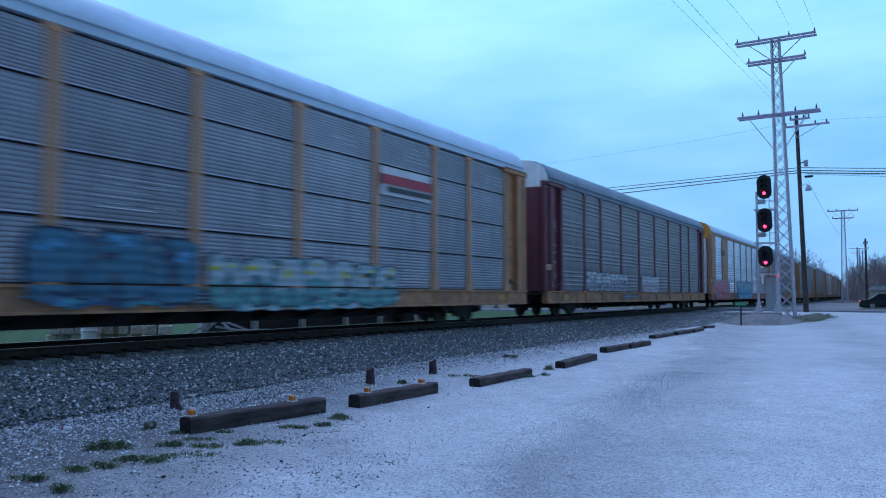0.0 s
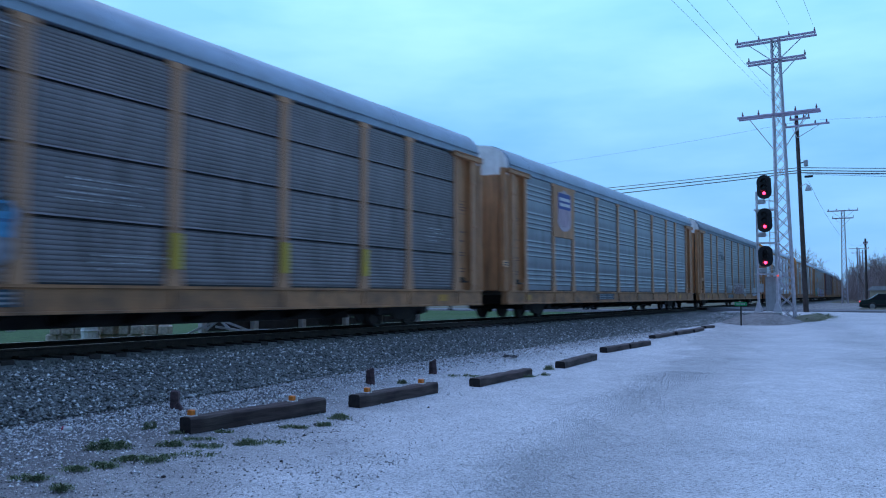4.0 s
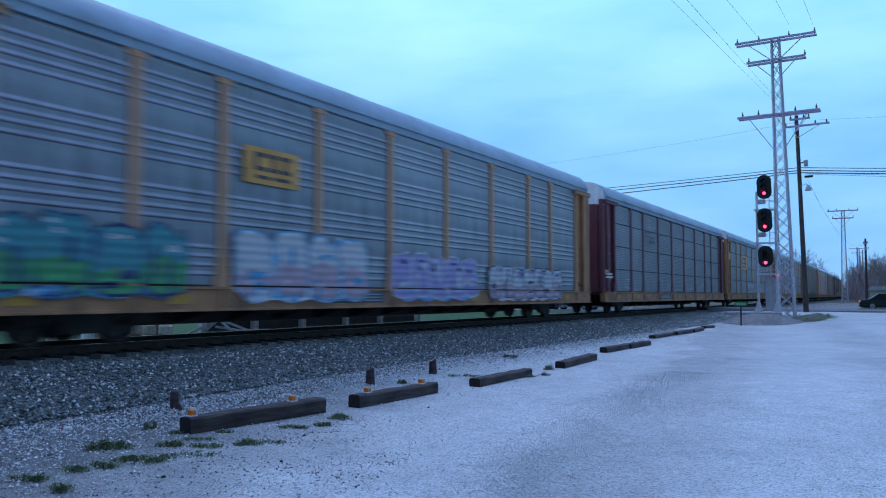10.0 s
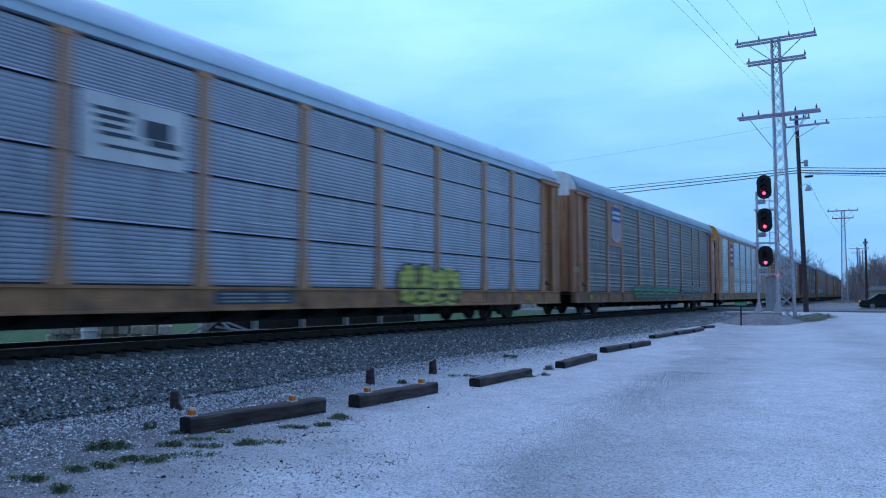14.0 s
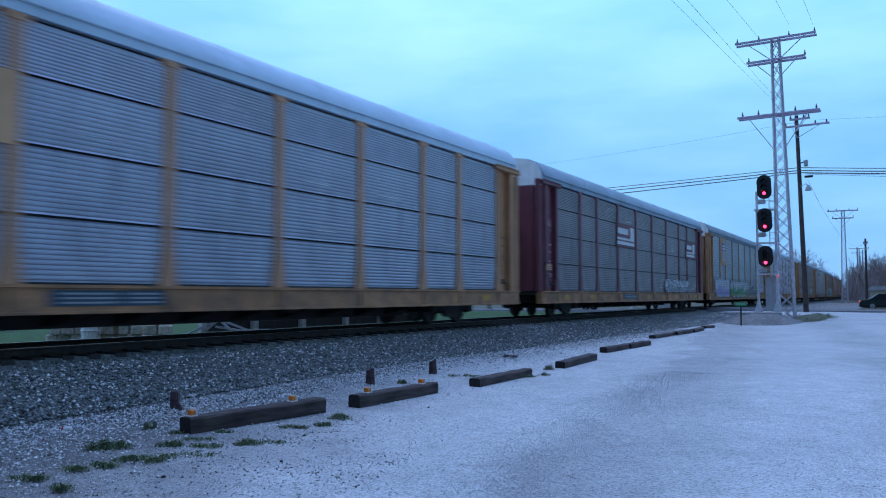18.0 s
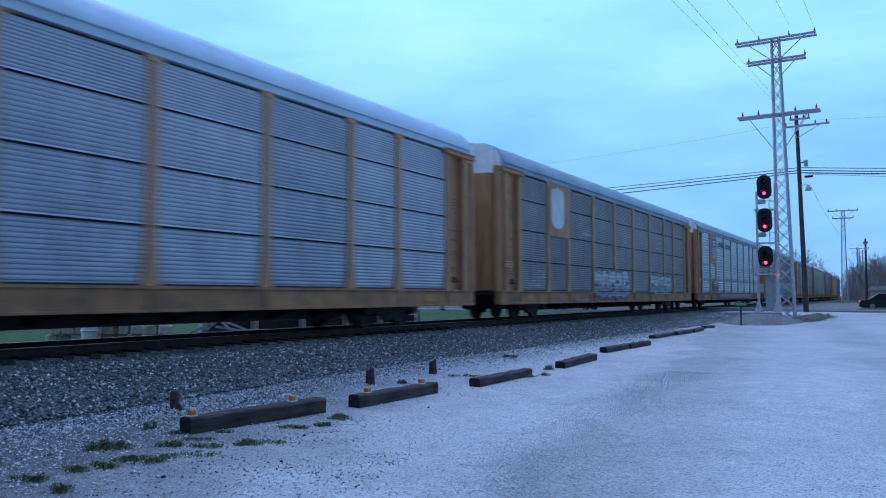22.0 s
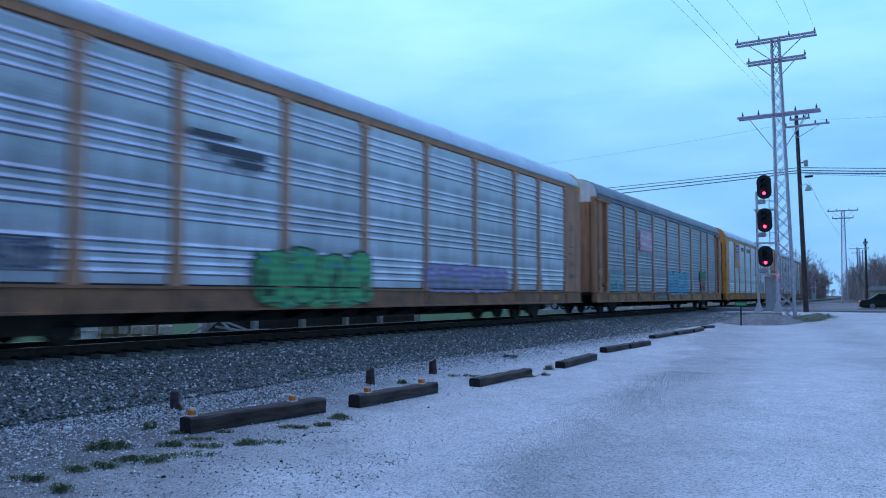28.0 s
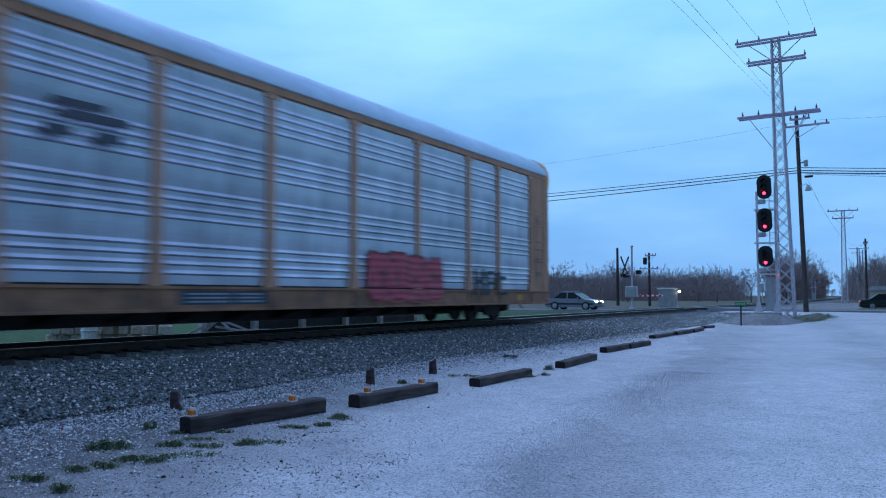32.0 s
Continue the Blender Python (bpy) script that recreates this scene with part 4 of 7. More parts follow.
def letter_mesh(w, h, rng, base):
    """One fat, unreadable letter: dark outline, fill, a second colour below, cuts and highlights."""
    m = Mesh()
    pts = []
    tall, lean = rng.uniform(0.82, 1.0), rng.uniform(-0.10, 0.10)
    notch = rng.randrange(24)
    for k in range(24):
        a = TAU * k / 24
        ca, sa = math.cos(a), math.sin(a)
        e = 0.5
        y = math.copysign(abs(ca) ** e, ca) * w / 2 * rng.uniform(0.9, 1.06)
        z = math.copysign(abs(sa) ** e, sa) * h / 2 * (tall if sa > 0 else 0.98) * rng.uniform(0.9, 1.05)
        if k in (notch, (notch + 1) % 24):
            y, z = y * 0.72, z * 0.72
        pts.append((y + lean * z, z))
    t = min(0.05, 0.08 * w)
    inner = [(y * (1 - 2 * t / w), z * (1 - 2 * t / h)) for y, z in pts]
    sprayed(m, pts, 0.002, 0, base)
    sprayed(m, inner, 0.004, 1, base)
    split = h * rng.uniform(-0.16, 0.1)
    low = [(y, min(z, split + 0.05 * h * math.sin(9 * y / w + 2))) for y, z in inner]
    sprayed(m, low, 0.006, 2, base)
    for _ in range(rng.choice((1, 2, 2))):
        cy, cz = rng.uniform(-0.26, 0.26) * w, rng.uniform(-0.34, 0.3) * h
        lw, lh = (rng.uniform(0.05, 0.09) * w, rng.uniform(0.12, 0.26) * h) if rng.random() < 0.5 else (rng.uniform(0.14, 0.28) * w, rng.uniform(0.04, 0.07) * h)
        sk = rng.uniform(-0.3, 0.3) * lw
        sprayed(m, [(cy - lw + sk, cz - lh), (cy + lw + sk, cz - lh * 0.8), (cy + lw - sk, cz + lh), (cy - lw - sk, cz + lh * 0.85)], 0.008, 0, base)
    for _ in range(2):
        cy, cz = rng.uniform(-0.3, 0.3) * w, rng.uniform(0.12, 0.38) * h * tall
        lw, lh = rng.uniform(0.06, 0.15) * w, rng.uniform(0.02, 0.05) * h
        sprayed(m, [(cy - lw, cz - lh), (cy + lw, cz - lh), (cy + lw, cz + lh), (cy - lw, cz + lh)], 0.010, 3, base)
    return m


def solid(name, color, rough=0.55):
    return material(name, color, rough, 0, 0.12, 2.0, streak=0.35, dark=tuple(x * 0.4 for x in color))


def paint_coat(color):
    """Sprayed enamel over the ribs, worn through to the metal in places."""
    return spray("coat_" + "_".join("%02d" % round(99 * c0) for c0 in color), [color, tuple(0.8 * c0 for c0 in color), tuple(min(0.8, 1.15 * c0) for c0 in color)], 1.3, 0.35)


INK = solid("black_lettering", (0.03, 0.03, 0.035))
CHALK = solid("white_lettering", (0.68, 0.68, 0.68))
SIGN_YELLOW = solid("yellow_board", (0.72, 0.39, 0.19))
SIGN_ORANGE = solid("orange_board", (0.72, 0.34, 0.07))
DULL_WHITE = solid("dull_white_lettering", (0.30, 0.31, 0.32))
SLATE = solid("slate_lettering", (0.045, 0.055, 0.08))
SMUDGE = solid("grey_smudged_lettering", (0.07, 0.075, 0.095))
FADED_INK = solid("faded_lettering", (0.075, 0.055, 0.06))
SIGN_PINK = solid("faded_red_board", (0.72, 0.38, 0.48))
SIGN_RED = solid("red_board", (0.45, 0.03, 0.06))
SIGN_BLUE = solid("blue_band", (0.03, 0.06, 0.28))
SIGN_GREEN = solid("green_patch", (0.03, 0.30, 0.12))
SIGN_LILAC = solid("pale_shield", (0.50, 0.40, 0.44))
SIGN_LILAC_DARK = solid("shield_stripe", (0.42, 0.27, 0.36))
DECAL_YELLOW = solid("yellow_reflective_tape", (0.60, 0.40, 0.02))
PLATE_BLUE = solid("stencil_plate", (0.03, 0.06, 0.09))
TAPE = solid("dull_yellow_patch", (0.55, 0.27, 0.03))


class Car:
    """One covered car carrier: its body, ends, trucks and what is painted on it."""

    def __init__(self, n, style, tone, post, sill, end, roof, top, label, wide=False, board=None):
        self.n, self.style = n, style
        self.ob = thing("autorack_car", label, "railroad car", group="cars of the train")
        self.paint = PAINTS[post]
        ob = self.ob
        rf = part("roof", shared(("roof", roof), roof_mesh, ROOFS[roof], "roof", True), None, ob)
        for k in range(-4, 5):
            part("roof_seam", shared(("seam", roof), roof_seam_mesh, ROOFS[roof], "roof_seam"), None, rf, at=(0, k * 3.0, 0))
        part("underframe", shared("underframe", underframe_mesh, M_DARKSTEEL, "underframe"), None, ob)
        edges = sorted([s * k for k in POSTS + (END_FROM,) for s in (-1, 1)])
        for side in (1, -1):
            turn = pose(0, 0, 0, 0, 0, 0 if side > 0 else 180)
            part("side_sill", shared(("sill", sill), sill_mesh, PAINTS[sill + "_sill"], "side_sill"), None, ob, at=turn)
            # black strip over the panels' foot, drawn for the shade in the gap
            part("joint", shared("joint", lambda: Mesh().box((1.5, -END_FROM + 0.1, SILL_TOP), (SIDE + 0.008, END_FROM - 0.1, SILL_TOP + 0.035)), M_BLACK, "joint"), None, ob, "black strip for the shade between panels and sill", at=turn)
            part("eave_rail", shared(("eave", post if top == "gold" else roof), lambda: Mesh().box((1.45, -HALF + 0.3, PANEL_TOP + 0.03), (SIDE + 0.03, HALF - 0.3, EAVE + 0.09), bevel=0.01), self.paint if top == "gold" else ROOFS[roof], "eave_rail"), None, ob, at=turn)
            for a, b in zip(edges, edges[1:]):
                w, mid = b - a - 0.2, (a + b) / 2
                solid_bay = wide and abs(abs(mid) - 8.56) < 0.1
                if solid_bay:
                    part("solid_panel", shared(("wide", post), lambda: plate_mesh(2.3, 0.0, PANEL_TOP - SILL_TOP), PAINTS[post], "solid_panel"), None, ob, at=turn @ Matrix.Translation((SIDE, mid, SILL_TOP)))
                    continue
                part("side_panel", panel_mesh(style, w, tone, n), None, ob, at=turn @ Matrix.Translation((SIDE - 0.03, mid, SILL_TOP)))
                if board and abs(mid + 8.56) < 0.1:
                    part("name_board", shared(("board", board), lambda: plate_mesh(2.2, 2.05, PANEL_TOP - SILL_TOP + 0.02), PAINTS[board], "name_board"), None, ob, at=turn @ Matrix.Translation((SIDE + 0.005, mid, SILL_TOP)))
            for k in edges:
                if wide and 7 < abs(k) < 10:
                    continue
                part("post", shared(("post", post), post_mesh, PAINTS[post + "_post"], "post"), None, ob, at=turn @ Matrix.Translation((SIDE, k, SILL_TOP)))
            for s in (-1, 1):
                c0 = (CORNER + END_FROM) / 2
                plain = top == "gold"
                bay = part("corner_panel", shared(("corner", post, s, plain), lambda: corner_mesh(s, plain), self.paint, "corner_panel"), None, ob, at=turn @ Matrix.Translation((SIDE, s * c0, SILL_TOP)))
                if not plain:
                    part("header", shared(("header", post, s), lambda: header_mesh(s), self.paint, "header"), None, bay)
                    part("step", shared("step", lambda: Mesh().box((-0.13, -0.2, 0.0), (0.03, 0.2, 0.05), bevel=0.01).box((-0.13, -0.2, 0.05), (-0.09, 0.2, 0.16)), M_DARKSTEEL, "step"), None, bay, at=(0, -s * 0.22, 0.22))
                if side > 0:
                    ink = CHALK if post == "maroon" else FADED_INK
                    part("lettering", shared(("stencil", n % 3, ink.name), lambda: stencil_mesh(n % 3), ink, "lettering"), None, bay, at=((0.037 if plain else -0.128), -s * 0.2, 0))
                rung = shared(("rung", post), lambda: ladder_mesh(1), self.paint, "grab_iron")
                for k in range(8 if side > 0 else 0):
                    part("grab_iron", rung, None, ob, at=turn @ Matrix.Translation((SIDE + 0.03, s * (CORNER - 0.36), SILL_TOP + 0.15 + k * 0.44)))
        for s in (-1, 1):
            turn = pose(0, 0, 0, 0, 0, 0 if s > 0 else 180)
            hooded = top == "gold"
            door = shared(("door", end), self.door_mesh, PAINTS[end], "end_door")
            dr = part("end_door", door, None, ob, at=turn @ Matrix.Translation((0, HALF - 0.16, 0)))
            for z in (2.1, 3.9):
                part("latch", shared("latch", lambda: Mesh().box((-0.28, 0.05, 0), (0.28, 0.12, 0.08), bevel=0.01), M_DARKSTEEL, "latch"), None, dr, at=(0.1, 0, z))
            if hooded:
                part("end_hood", shared(("hood", top), lambda: hood_mesh(HALF - 0.42, HALF - 0.02), PAINTS["gold"], "end_hood"), None, ob, at=turn)
            else:
                part("end_gable", shared("gable", gable_mesh, PAINTS["white"], "end_gable"), None, ob, "white gable panel above the end doors", at=turn @ Matrix.Translation((0, HALF - 0.21, 0)))
            for x in (-1, 1):
                part("corner_post", shared(("cpost", post), lambda: Mesh().box((-0.09, -0.1, 0.95), (0.09, 0.1, EAVE - 0.03), bevel=0.02), self.paint, "corner_post"), None, ob, at=turn @ Matrix.Translation((x * (SIDE - 0.1), HALF - 0.1, 0)))
            part("coupler", shared("coupler", coupler_mesh, M_DARKSTEEL, "coupler"), None, ob, at=turn @ Matrix.Translation((0, HALF - 0.12, 0)))
        self.wheels = []
        for s in (-1, 1):
            tr = part("truck", shared("truck", truck_frame_mesh, M_DARKSTEEL, "truck"), None, ob, at=(0, s * TRUCK, 0))
            for k in (-0.865, 0.865):
                w = part("wheelset", shared("wheelset", wheelset_mesh, M_WHEEL, "wheelset"), None, tr, at=(0, k, 0.425))
                self.wheels.append((w, k))
        if style == "seamed":
            self.sky_holes()
        # small plates and tape along the sill
        self.flat("stencil_plate", PLATE_BLUE, 10.2, 12.6, 0.66, 0.92, bars=True, x=SIDE + 0.026)
        for k in ((2.5, 5.6, 11.4, 14.4, 17.4, 20.4, 25.4) if n in (8, 9, 10, 15, 20, 23) else (2.5, 25.2)):
            self.flat("reflective_tape", TAPE, k, k + 0.5, 0.68, 0.86, x=SIDE + 0.026)
        pl = self.flat("placard", SIGN_YELLOW, 0.62, 1.12, 1.78, 1.98, "yellow placard with black lettering", x=SIDE + 0.04)
        part("lettering", Mesh().box((0.006, -0.2, 0.02), (0.009, 0.2, 0.05)).box((0.006, -0.2, -0.06), (0.009, 0.2, -0.03)), INK, pl)

    @staticmethod
    def door_mesh():
        m = Mesh()
        pts = []
        for k in range(5):
            x0 = -1.3 + k * 0.52
            dy = 0.03 * (k % 2)
            pts += [(x0, 0.03 + dy), (x0 + 0.50, 0.05 + dy), (x0 + 0.51, 0.0)]
        pts += [(1.3, -0.04), (-1.3, -0.04)]
        n = len(pts)
        m.v += [(a, b, 1.0) for a, b in pts] + [(a, b, 4.88) for a, b in pts]
        m.f += [(k, (k + 1) % n, n + (k + 1) % n, n + k) for k in range(n)] + [tuple(range(n - 1, -1, -1)), tuple(n + k for k in range(n))]
        m.m += [0] * (n + 2)
        return m

    def sky_holes(self):
        """Short white dashes painted for sky seen through holes, in loose rows on a few panels, some with a long
        scratch.
        """
        rng = random.Random(self.n + 400)
        for _ in range(9):
            y0, z0 = rng.choice((-10.9, -6.0, -3.0, 0.0, 3.0, 6.0, 8.56, 10.9)) + rng.uniform(-0.9, 0.2), rng.choice((1.25, 2.35, 3.4, 4.4))
            m = Mesh()
            for row in range(rng.choice((3, 4, 5))):
                for k in range(rng.choice((5, 7, 9))):
                    if rng.random() < 0.8:
                        y = k * 0.2 + 0.05 * row
                        m.box((0, y, row * 0.11), (0.003, y + rng.uniform(0.07, 0.11), row * 0.11 + 0.022))
            if rng.random() < 0.35:
                m.box((0, 0.1, -0.07), (0.003, rng.uniform(0.7, 1.3), -0.05))
            if m.v:
                tagged(part("scratching", m, CHALK, self.ob, at=(SIDE - 0.017, y0, z0)), "rows of short white dashes for sky seen through holes", kind="stuff")

    def where(self, s0, s1, z0, z1, x):
        """s: metres from the car's leading end."""
        return (x, (s0 + s1) / 2 - 13.85 + MARKS[self.n], (z0 + z1) / 2)

    def flat(self, name, mat, s0, s1, z0, z1, label="", x=SIDE + 0.06, bars=False):
        w, h = s1 - s0, z1 - z0
        m = Mesh().box((0, -w / 2, -h / 2), (0.006, w / 2, h / 2))
        ob = part(name, m, mat, self.ob, label, at=self.where(s0, s1, z0, z1, x))
        if bars:
            b = Mesh()
            for k in range(3):
                zz = h * (0.28 - 0.28 * k)
                b.box((0.006, -w * 0.42, zz - h * 0.06), (0.010, w * 0.05, zz + h * 0.06))
                b.box((0.006, w * 0.12, zz - h * 0.06), (0.010, w * 0.42, zz + h * 0.06))
            part("lettering", b, DULL_WHITE, ob)
        return ob

    def strokes(self, name, mat, s0, s1, z0, z1, rows, parent=None, x=SIDE + 0.068, label=""):
        """Plain bars and blocks in place of a mark: rows of (from, to, low, high), as shares of the field."""
        w, h = s1 - s0, z1 - z0
        if name == "lettering":
            m = Mesh()
            for a, b, c0, d in rows:
                m.box((0, -w / 2 + a * w, -h / 2 + c0 * h), (0.005, -w / 2 + b * w, -h / 2 + d * h))
            part(name, m, mat, self.ob, label, at=self.where(s0, s1, z0, z1, x))
            return
        for a, b, c0, d in rows:
            m = Mesh().box((0, -w / 2 + a * w, -h / 2 + c0 * h), (0.005, -w / 2 + b * w, -h / 2 + d * h))
            part(name, m, mat, self.ob, label, at=self.where(s0, s1, z0, z1, x))

    def spray(self, colors, stroke, s0, s1, z0, z1, label, seed=None, scale=2.0, cloud=False, wide=0.72):
        """A piece of graffiti: colours in order of use, the outline's colour, its field on the side. cloud: too faded for letters."""
        seed = seed if seed is not None else self.n * 17 + int(s0 * 10)
        key = "spray_" + "_".join("%02d" % round(99 * c0) for col in colors for c0 in col)
        w, h, base = s1 - s0, z1 - z0, (z0 + z1) / 2
        m, n = paint_mesh(w, h, seed, base)
        ob = part("graffiti", m, spray(key, colors, scale), self.ob, label, at=self.where(s0, s1, z0, z1, SIDE + 0.036))
        if cloud:
            return
        rng = random.Random(seed + 1)
        n = max(2, round(w / (wide * h)))
        light = max(colors[:3], key=sum)
        deep = colors[0] if colors[0] != light and sum(colors[0]) > 0.25 else colors[1 % len(colors)]
        tones = [paint_coat(c0) for c0 in (stroke, light, deep, colors[-1])]
        for k in range(n):
            part("letter_shape", letter_mesh(w / n * 1.06, h * 0.92, rng, base + 0.02 * h * math.sin(k * 2.1)), tones, ob, at=pose(0.0012 * (k % 2), -w / 2 + w * (k + 0.5) / n, 0.02 * h * math.sin(k * 2.1)))

    def shield(self, s0, s1, z0, z1, body, band=SIGN_BLUE, label="shield mark with a blue band"):
        w, h = s1 - s0, z1 - z0
        ob = part("shield", shield_mesh(w, h), body, self.ob, label, at=self.where(s0, s1, z0, z1, SIDE + 0.05))
        if band is not None:
            b = Mesh().box((0.008, -w * 0.46, h * 0.03), (0.014, w * 0.46, h * 0.41))
            part("band", b, band, ob)
            c0 = Mesh()
            for k in range(2):
                c0.box((0.014, -w * 0.38, h * (0.10 + 0.13 * k)), (0.018, w * 0.38, h * (0.175 + 0.13 * k)))
            part("lettering", c0, CHALK, ob)
            for k in range(4):
                y0 = -w * 0.36 + k * w * 0.2
                part("stripe", Mesh().box((0.008, y0, -h * 0.40 + (0.05 * h if k in (0, 3) else 0)), (0.012, y0 + w * 0.09, h * 0.02)), SIGN_LILAC_DARK, ob)


WHITE, TEAL, NAVY, SKYB, GREENC, YELL = (0.60, 0.61, 0.64), (0.05, 0.30, 0.34), (0.02, 0.05, 0.16), (0.08, 0.36, 0.62), (0.05, 0.36, 0.12), (0.60, 0.58, 0.08)
LILAC, PINKC, REDC, BLACKC, GREYC, LIME = (0.38, 0.32, 0.62), (0.55, 0.38, 0.45), (0.62, 0.06, 0.10), (0.03, 0.03, 0.035), (0.32, 0.32, 0.36), (0.42, 0.58, 0.22)
RIBS, SEAMS = "ribbed", "seamed"
CARS = []


def add_car(*args, **kw):
    c0 = Car(len(CARS), *args, **kw)
    CARS.append(c0)
    return c0


def sign_board(c0, mat, ink, s0=6.5, s1=9.4, z0=3.05, z1=4.15):
    c0.flat("sign_board", mat, s0, s1, z0, z1, "painted board with unreadable lettering", x=SIDE + 0.03)
    ink = FADED_INK if ink is INK else ink
    if mat is SIGN_PINK:
        rows = [(0.04, 0.7, 0.66, 0.80), (0.3, 0.97, 0.60, 0.70), (0.05, 0.6, 0.26, 0.42), (0.5, 0.95, 0.22, 0.30)]
    else:
        # three plain block shapes over a short line
        rows = []
        for a, b in ((0.17, 0.38), (0.42, 0.60), (0.64, 0.85)):
            rows += [(a, b, 0.74, 0.86), (a, b, 0.36, 0.48), (a + (0.0 if a < 0.4 else 0.07), a + 0.07 + (0.0 if a < 0.4 else 0.06), 0.48, 0.74)]
        rows += [(0.2, 0.46, 0.14, 0.24), (0.52, 0.84, 0.14, 0.24)]
    c0.strokes("lettering", ink, s0, s1, z0, z1, rows, x=SIDE + 0.04)


def build_train():
    c0 = add_car(SEAMS, "mid", "ochre", "ochre", "ochre", "light", "white", "grey seamed car carrier with ochre posts and blue graffiti")
    c0.flat("sign_board", CHALK, 18.2, 20.7, 3.38, 4.11, x=SIDE + 0.03)
    c0.strokes("red_band", SIGN_RED, 18.2, 20.7, 3.38, 4.11, [(0, 1, 0.38, 0.72)])
    c0.strokes("dark_band", INK, 18.2, 20.7, 3.38, 4.11, [(0.1, 1, 0.12, 0.30)])
    c0.spray([NAVY, (0.03, 0.17, 0.26), NAVY, TEAL, SKYB], (0.02, 0.03, 0.07), 8.6, 12.1, 0.6, 2.05, "dark teal graffiti")
    c0.spray([(0.10, 0.34, 0.34), (0.40, 0.52, 0.55), TEAL, TEAL, YELL], (0.03, 0.08, 0.12), 12.3, 19.0, 0.5, 1.75, "white and sea-green graffiti")
    c0 = add_car(RIBS, "dark", "maroon", "ochre", "maroon", "dark", "white", "sooty car carrier with maroon posts and an ochre sill")
    c0.spray([GREYC, WHITE, GREYC, WHITE], BLACKC, 5.0, 10.9, 1.0, 1.95, "faded white graffiti")
    c0.spray([PINKC, WHITE, PINKC], GREYC, 13.4, 16.7, 1.0, 1.9, "pale pink graffiti")
    c0 = add_car(RIBS, "bright", "brown", "brown", "white", "light", "gold", "bright ribbed car carrier with brown posts, red and blue graffiti", wide=True)
    c0.spray([REDC, (0.70, 0.14, 0.18), REDC, REDC, PINKC], (0.50, 0.42, 0.48), 2.2, 7.9, 0.55, 2.1, "red block graffiti with white tips")
    c0.spray([SKYB, (0.22, 0.58, 0.74), SKYB, WHITE, YELL], NAVY, 11.4, 18.9, 0.55, 2.15, "sky blue graffiti with yellow-green edges")
    c0.strokes("lettering", INK, 4.9, 5.9, 3.6, 4.15, [(0.0, 0.3, 0.3, 0.9), (0.36, 0.62, 0.3, 0.9), (0.7, 1, 0.3, 0.9)], x=SIDE + 0.035)
    c0 = add_car(SEAMS, "dark", "ochre", "ochre", "ochre", "mid", "white", "sooty seamed car carrier with ochre posts and yellow patches")
    c0.strokes("yellow_mark", SIGN_ORANGE, 6.9, 9.3, 3.2, 4.1, [(0.0, 0.44, 0.80, 0.96), (0.0, 0.12, 0.45, 0.80), (0.0, 0.44, 0.28, 0.45), (0.54, 0.95, 0.62, 0.9), (0.58, 0.95, 0.28, 0.5), (0.0, 0.95, 0.0, 0.1)], x=SIDE + 0.036)
    c0.spray([NAVY, GREYC, SKYB, NAVY], BLACKC, 9.8, 12.4, 1.15, 2.45, "dark blue graffiti")
    for k in (-9.62, -7.5, -4.5, 1.5, 4.5, 7.5):
        c0.flat("reflective_tape", DECAL_YELLOW, HALF + k - 0.12, HALF + k + 0.12, 1.3, 1.95, x=SIDE + 0.058)
    c0 = add_car(RIBS, "dull", "ochre", "ochre", "ochre", "mid", "white", "dull ribbed car carrier with ochre posts and a shield", board="ochre")
    c0.shield(5.6, 7.0, 3.3, 4.9, SIGN_LILAC)
    c0 = add_car(RIBS, "mid", "ochre", "ochre", "ochre", "dark", "white", "dull ribbed car carrier with white and maroon graffiti")
    c0.strokes("lettering", SMUDGE, 6.5, 8.6, 3.25, 4.1, [(0.0, 0.6, 0.75, 0.85), (0.1, 0.8, 0.55, 0.65), (0.45, 1, 0.2, 0.5)])
    c0.spray([WHITE, GREYC, WHITE], GREYC, 10.0, 12.0, 1.15, 1.68, "white scribble")
    c0.spray([MAROON, MAROON, (0.12, 0.06, 0.08), WHITE], WHITE, 12.7, 17.2, 0.9, 1.95, "maroon graffiti with white outline")
    c0.spray([WHITE, GREYC, WHITE], GREYC, 17.2, 18.3, 0.75, 1.5, "white scribble")
    c0.spray([WHITE, (0.4, 0.45, 0.55), WHITE], GREYC, 21.7, 24.2, 0.8, 1.6, "pale blue graffiti")
    c0 = add_car(RIBS, "bright", "brown", "brown", "white", "light", "gold", "bright ribbed car carrier with solid brown bays", wide=True)
    c0.strokes("lettering", SMUDGE, 6.5, 8.9, 3.32, 3.98, [(0.0, 0.28, 0.2, 0.95), (0.34, 0.6, 0.2, 0.8), (0.66, 1.0, 0.1, 0.8), (0.0, 1.0, 0.0, 0.07)])
    c0 = add_car(RIBS, "clear", "brown", "brown", "white", "light", "gold", "blue-grey ribbed car carrier with solid brown bays", wide=True)
    c0.strokes("white_mark", CHALK, 4.6, 6.4, 3.75, 4.55, [(0.0, 0.10, 0.30, 0.95), (0.0, 0.48, 0.85, 0.98), (0.0, 0.48, 0.27, 0.40), (0.40, 0.50, 0.30, 0.95), (0.55, 0.65, 0.27, 0.98), (0.69, 0.79, 0.27, 0.98), (0.83, 0.93, 0.27, 0.98), (0.0, 1.0, 0.0, 0.1)], x=SIDE + 0.036)
    c0 = add_car(RIBS, "dull", "ochre", "ochre", "ochre", "mid", "white", "dull ribbed car carrier with four pieces of graffiti")
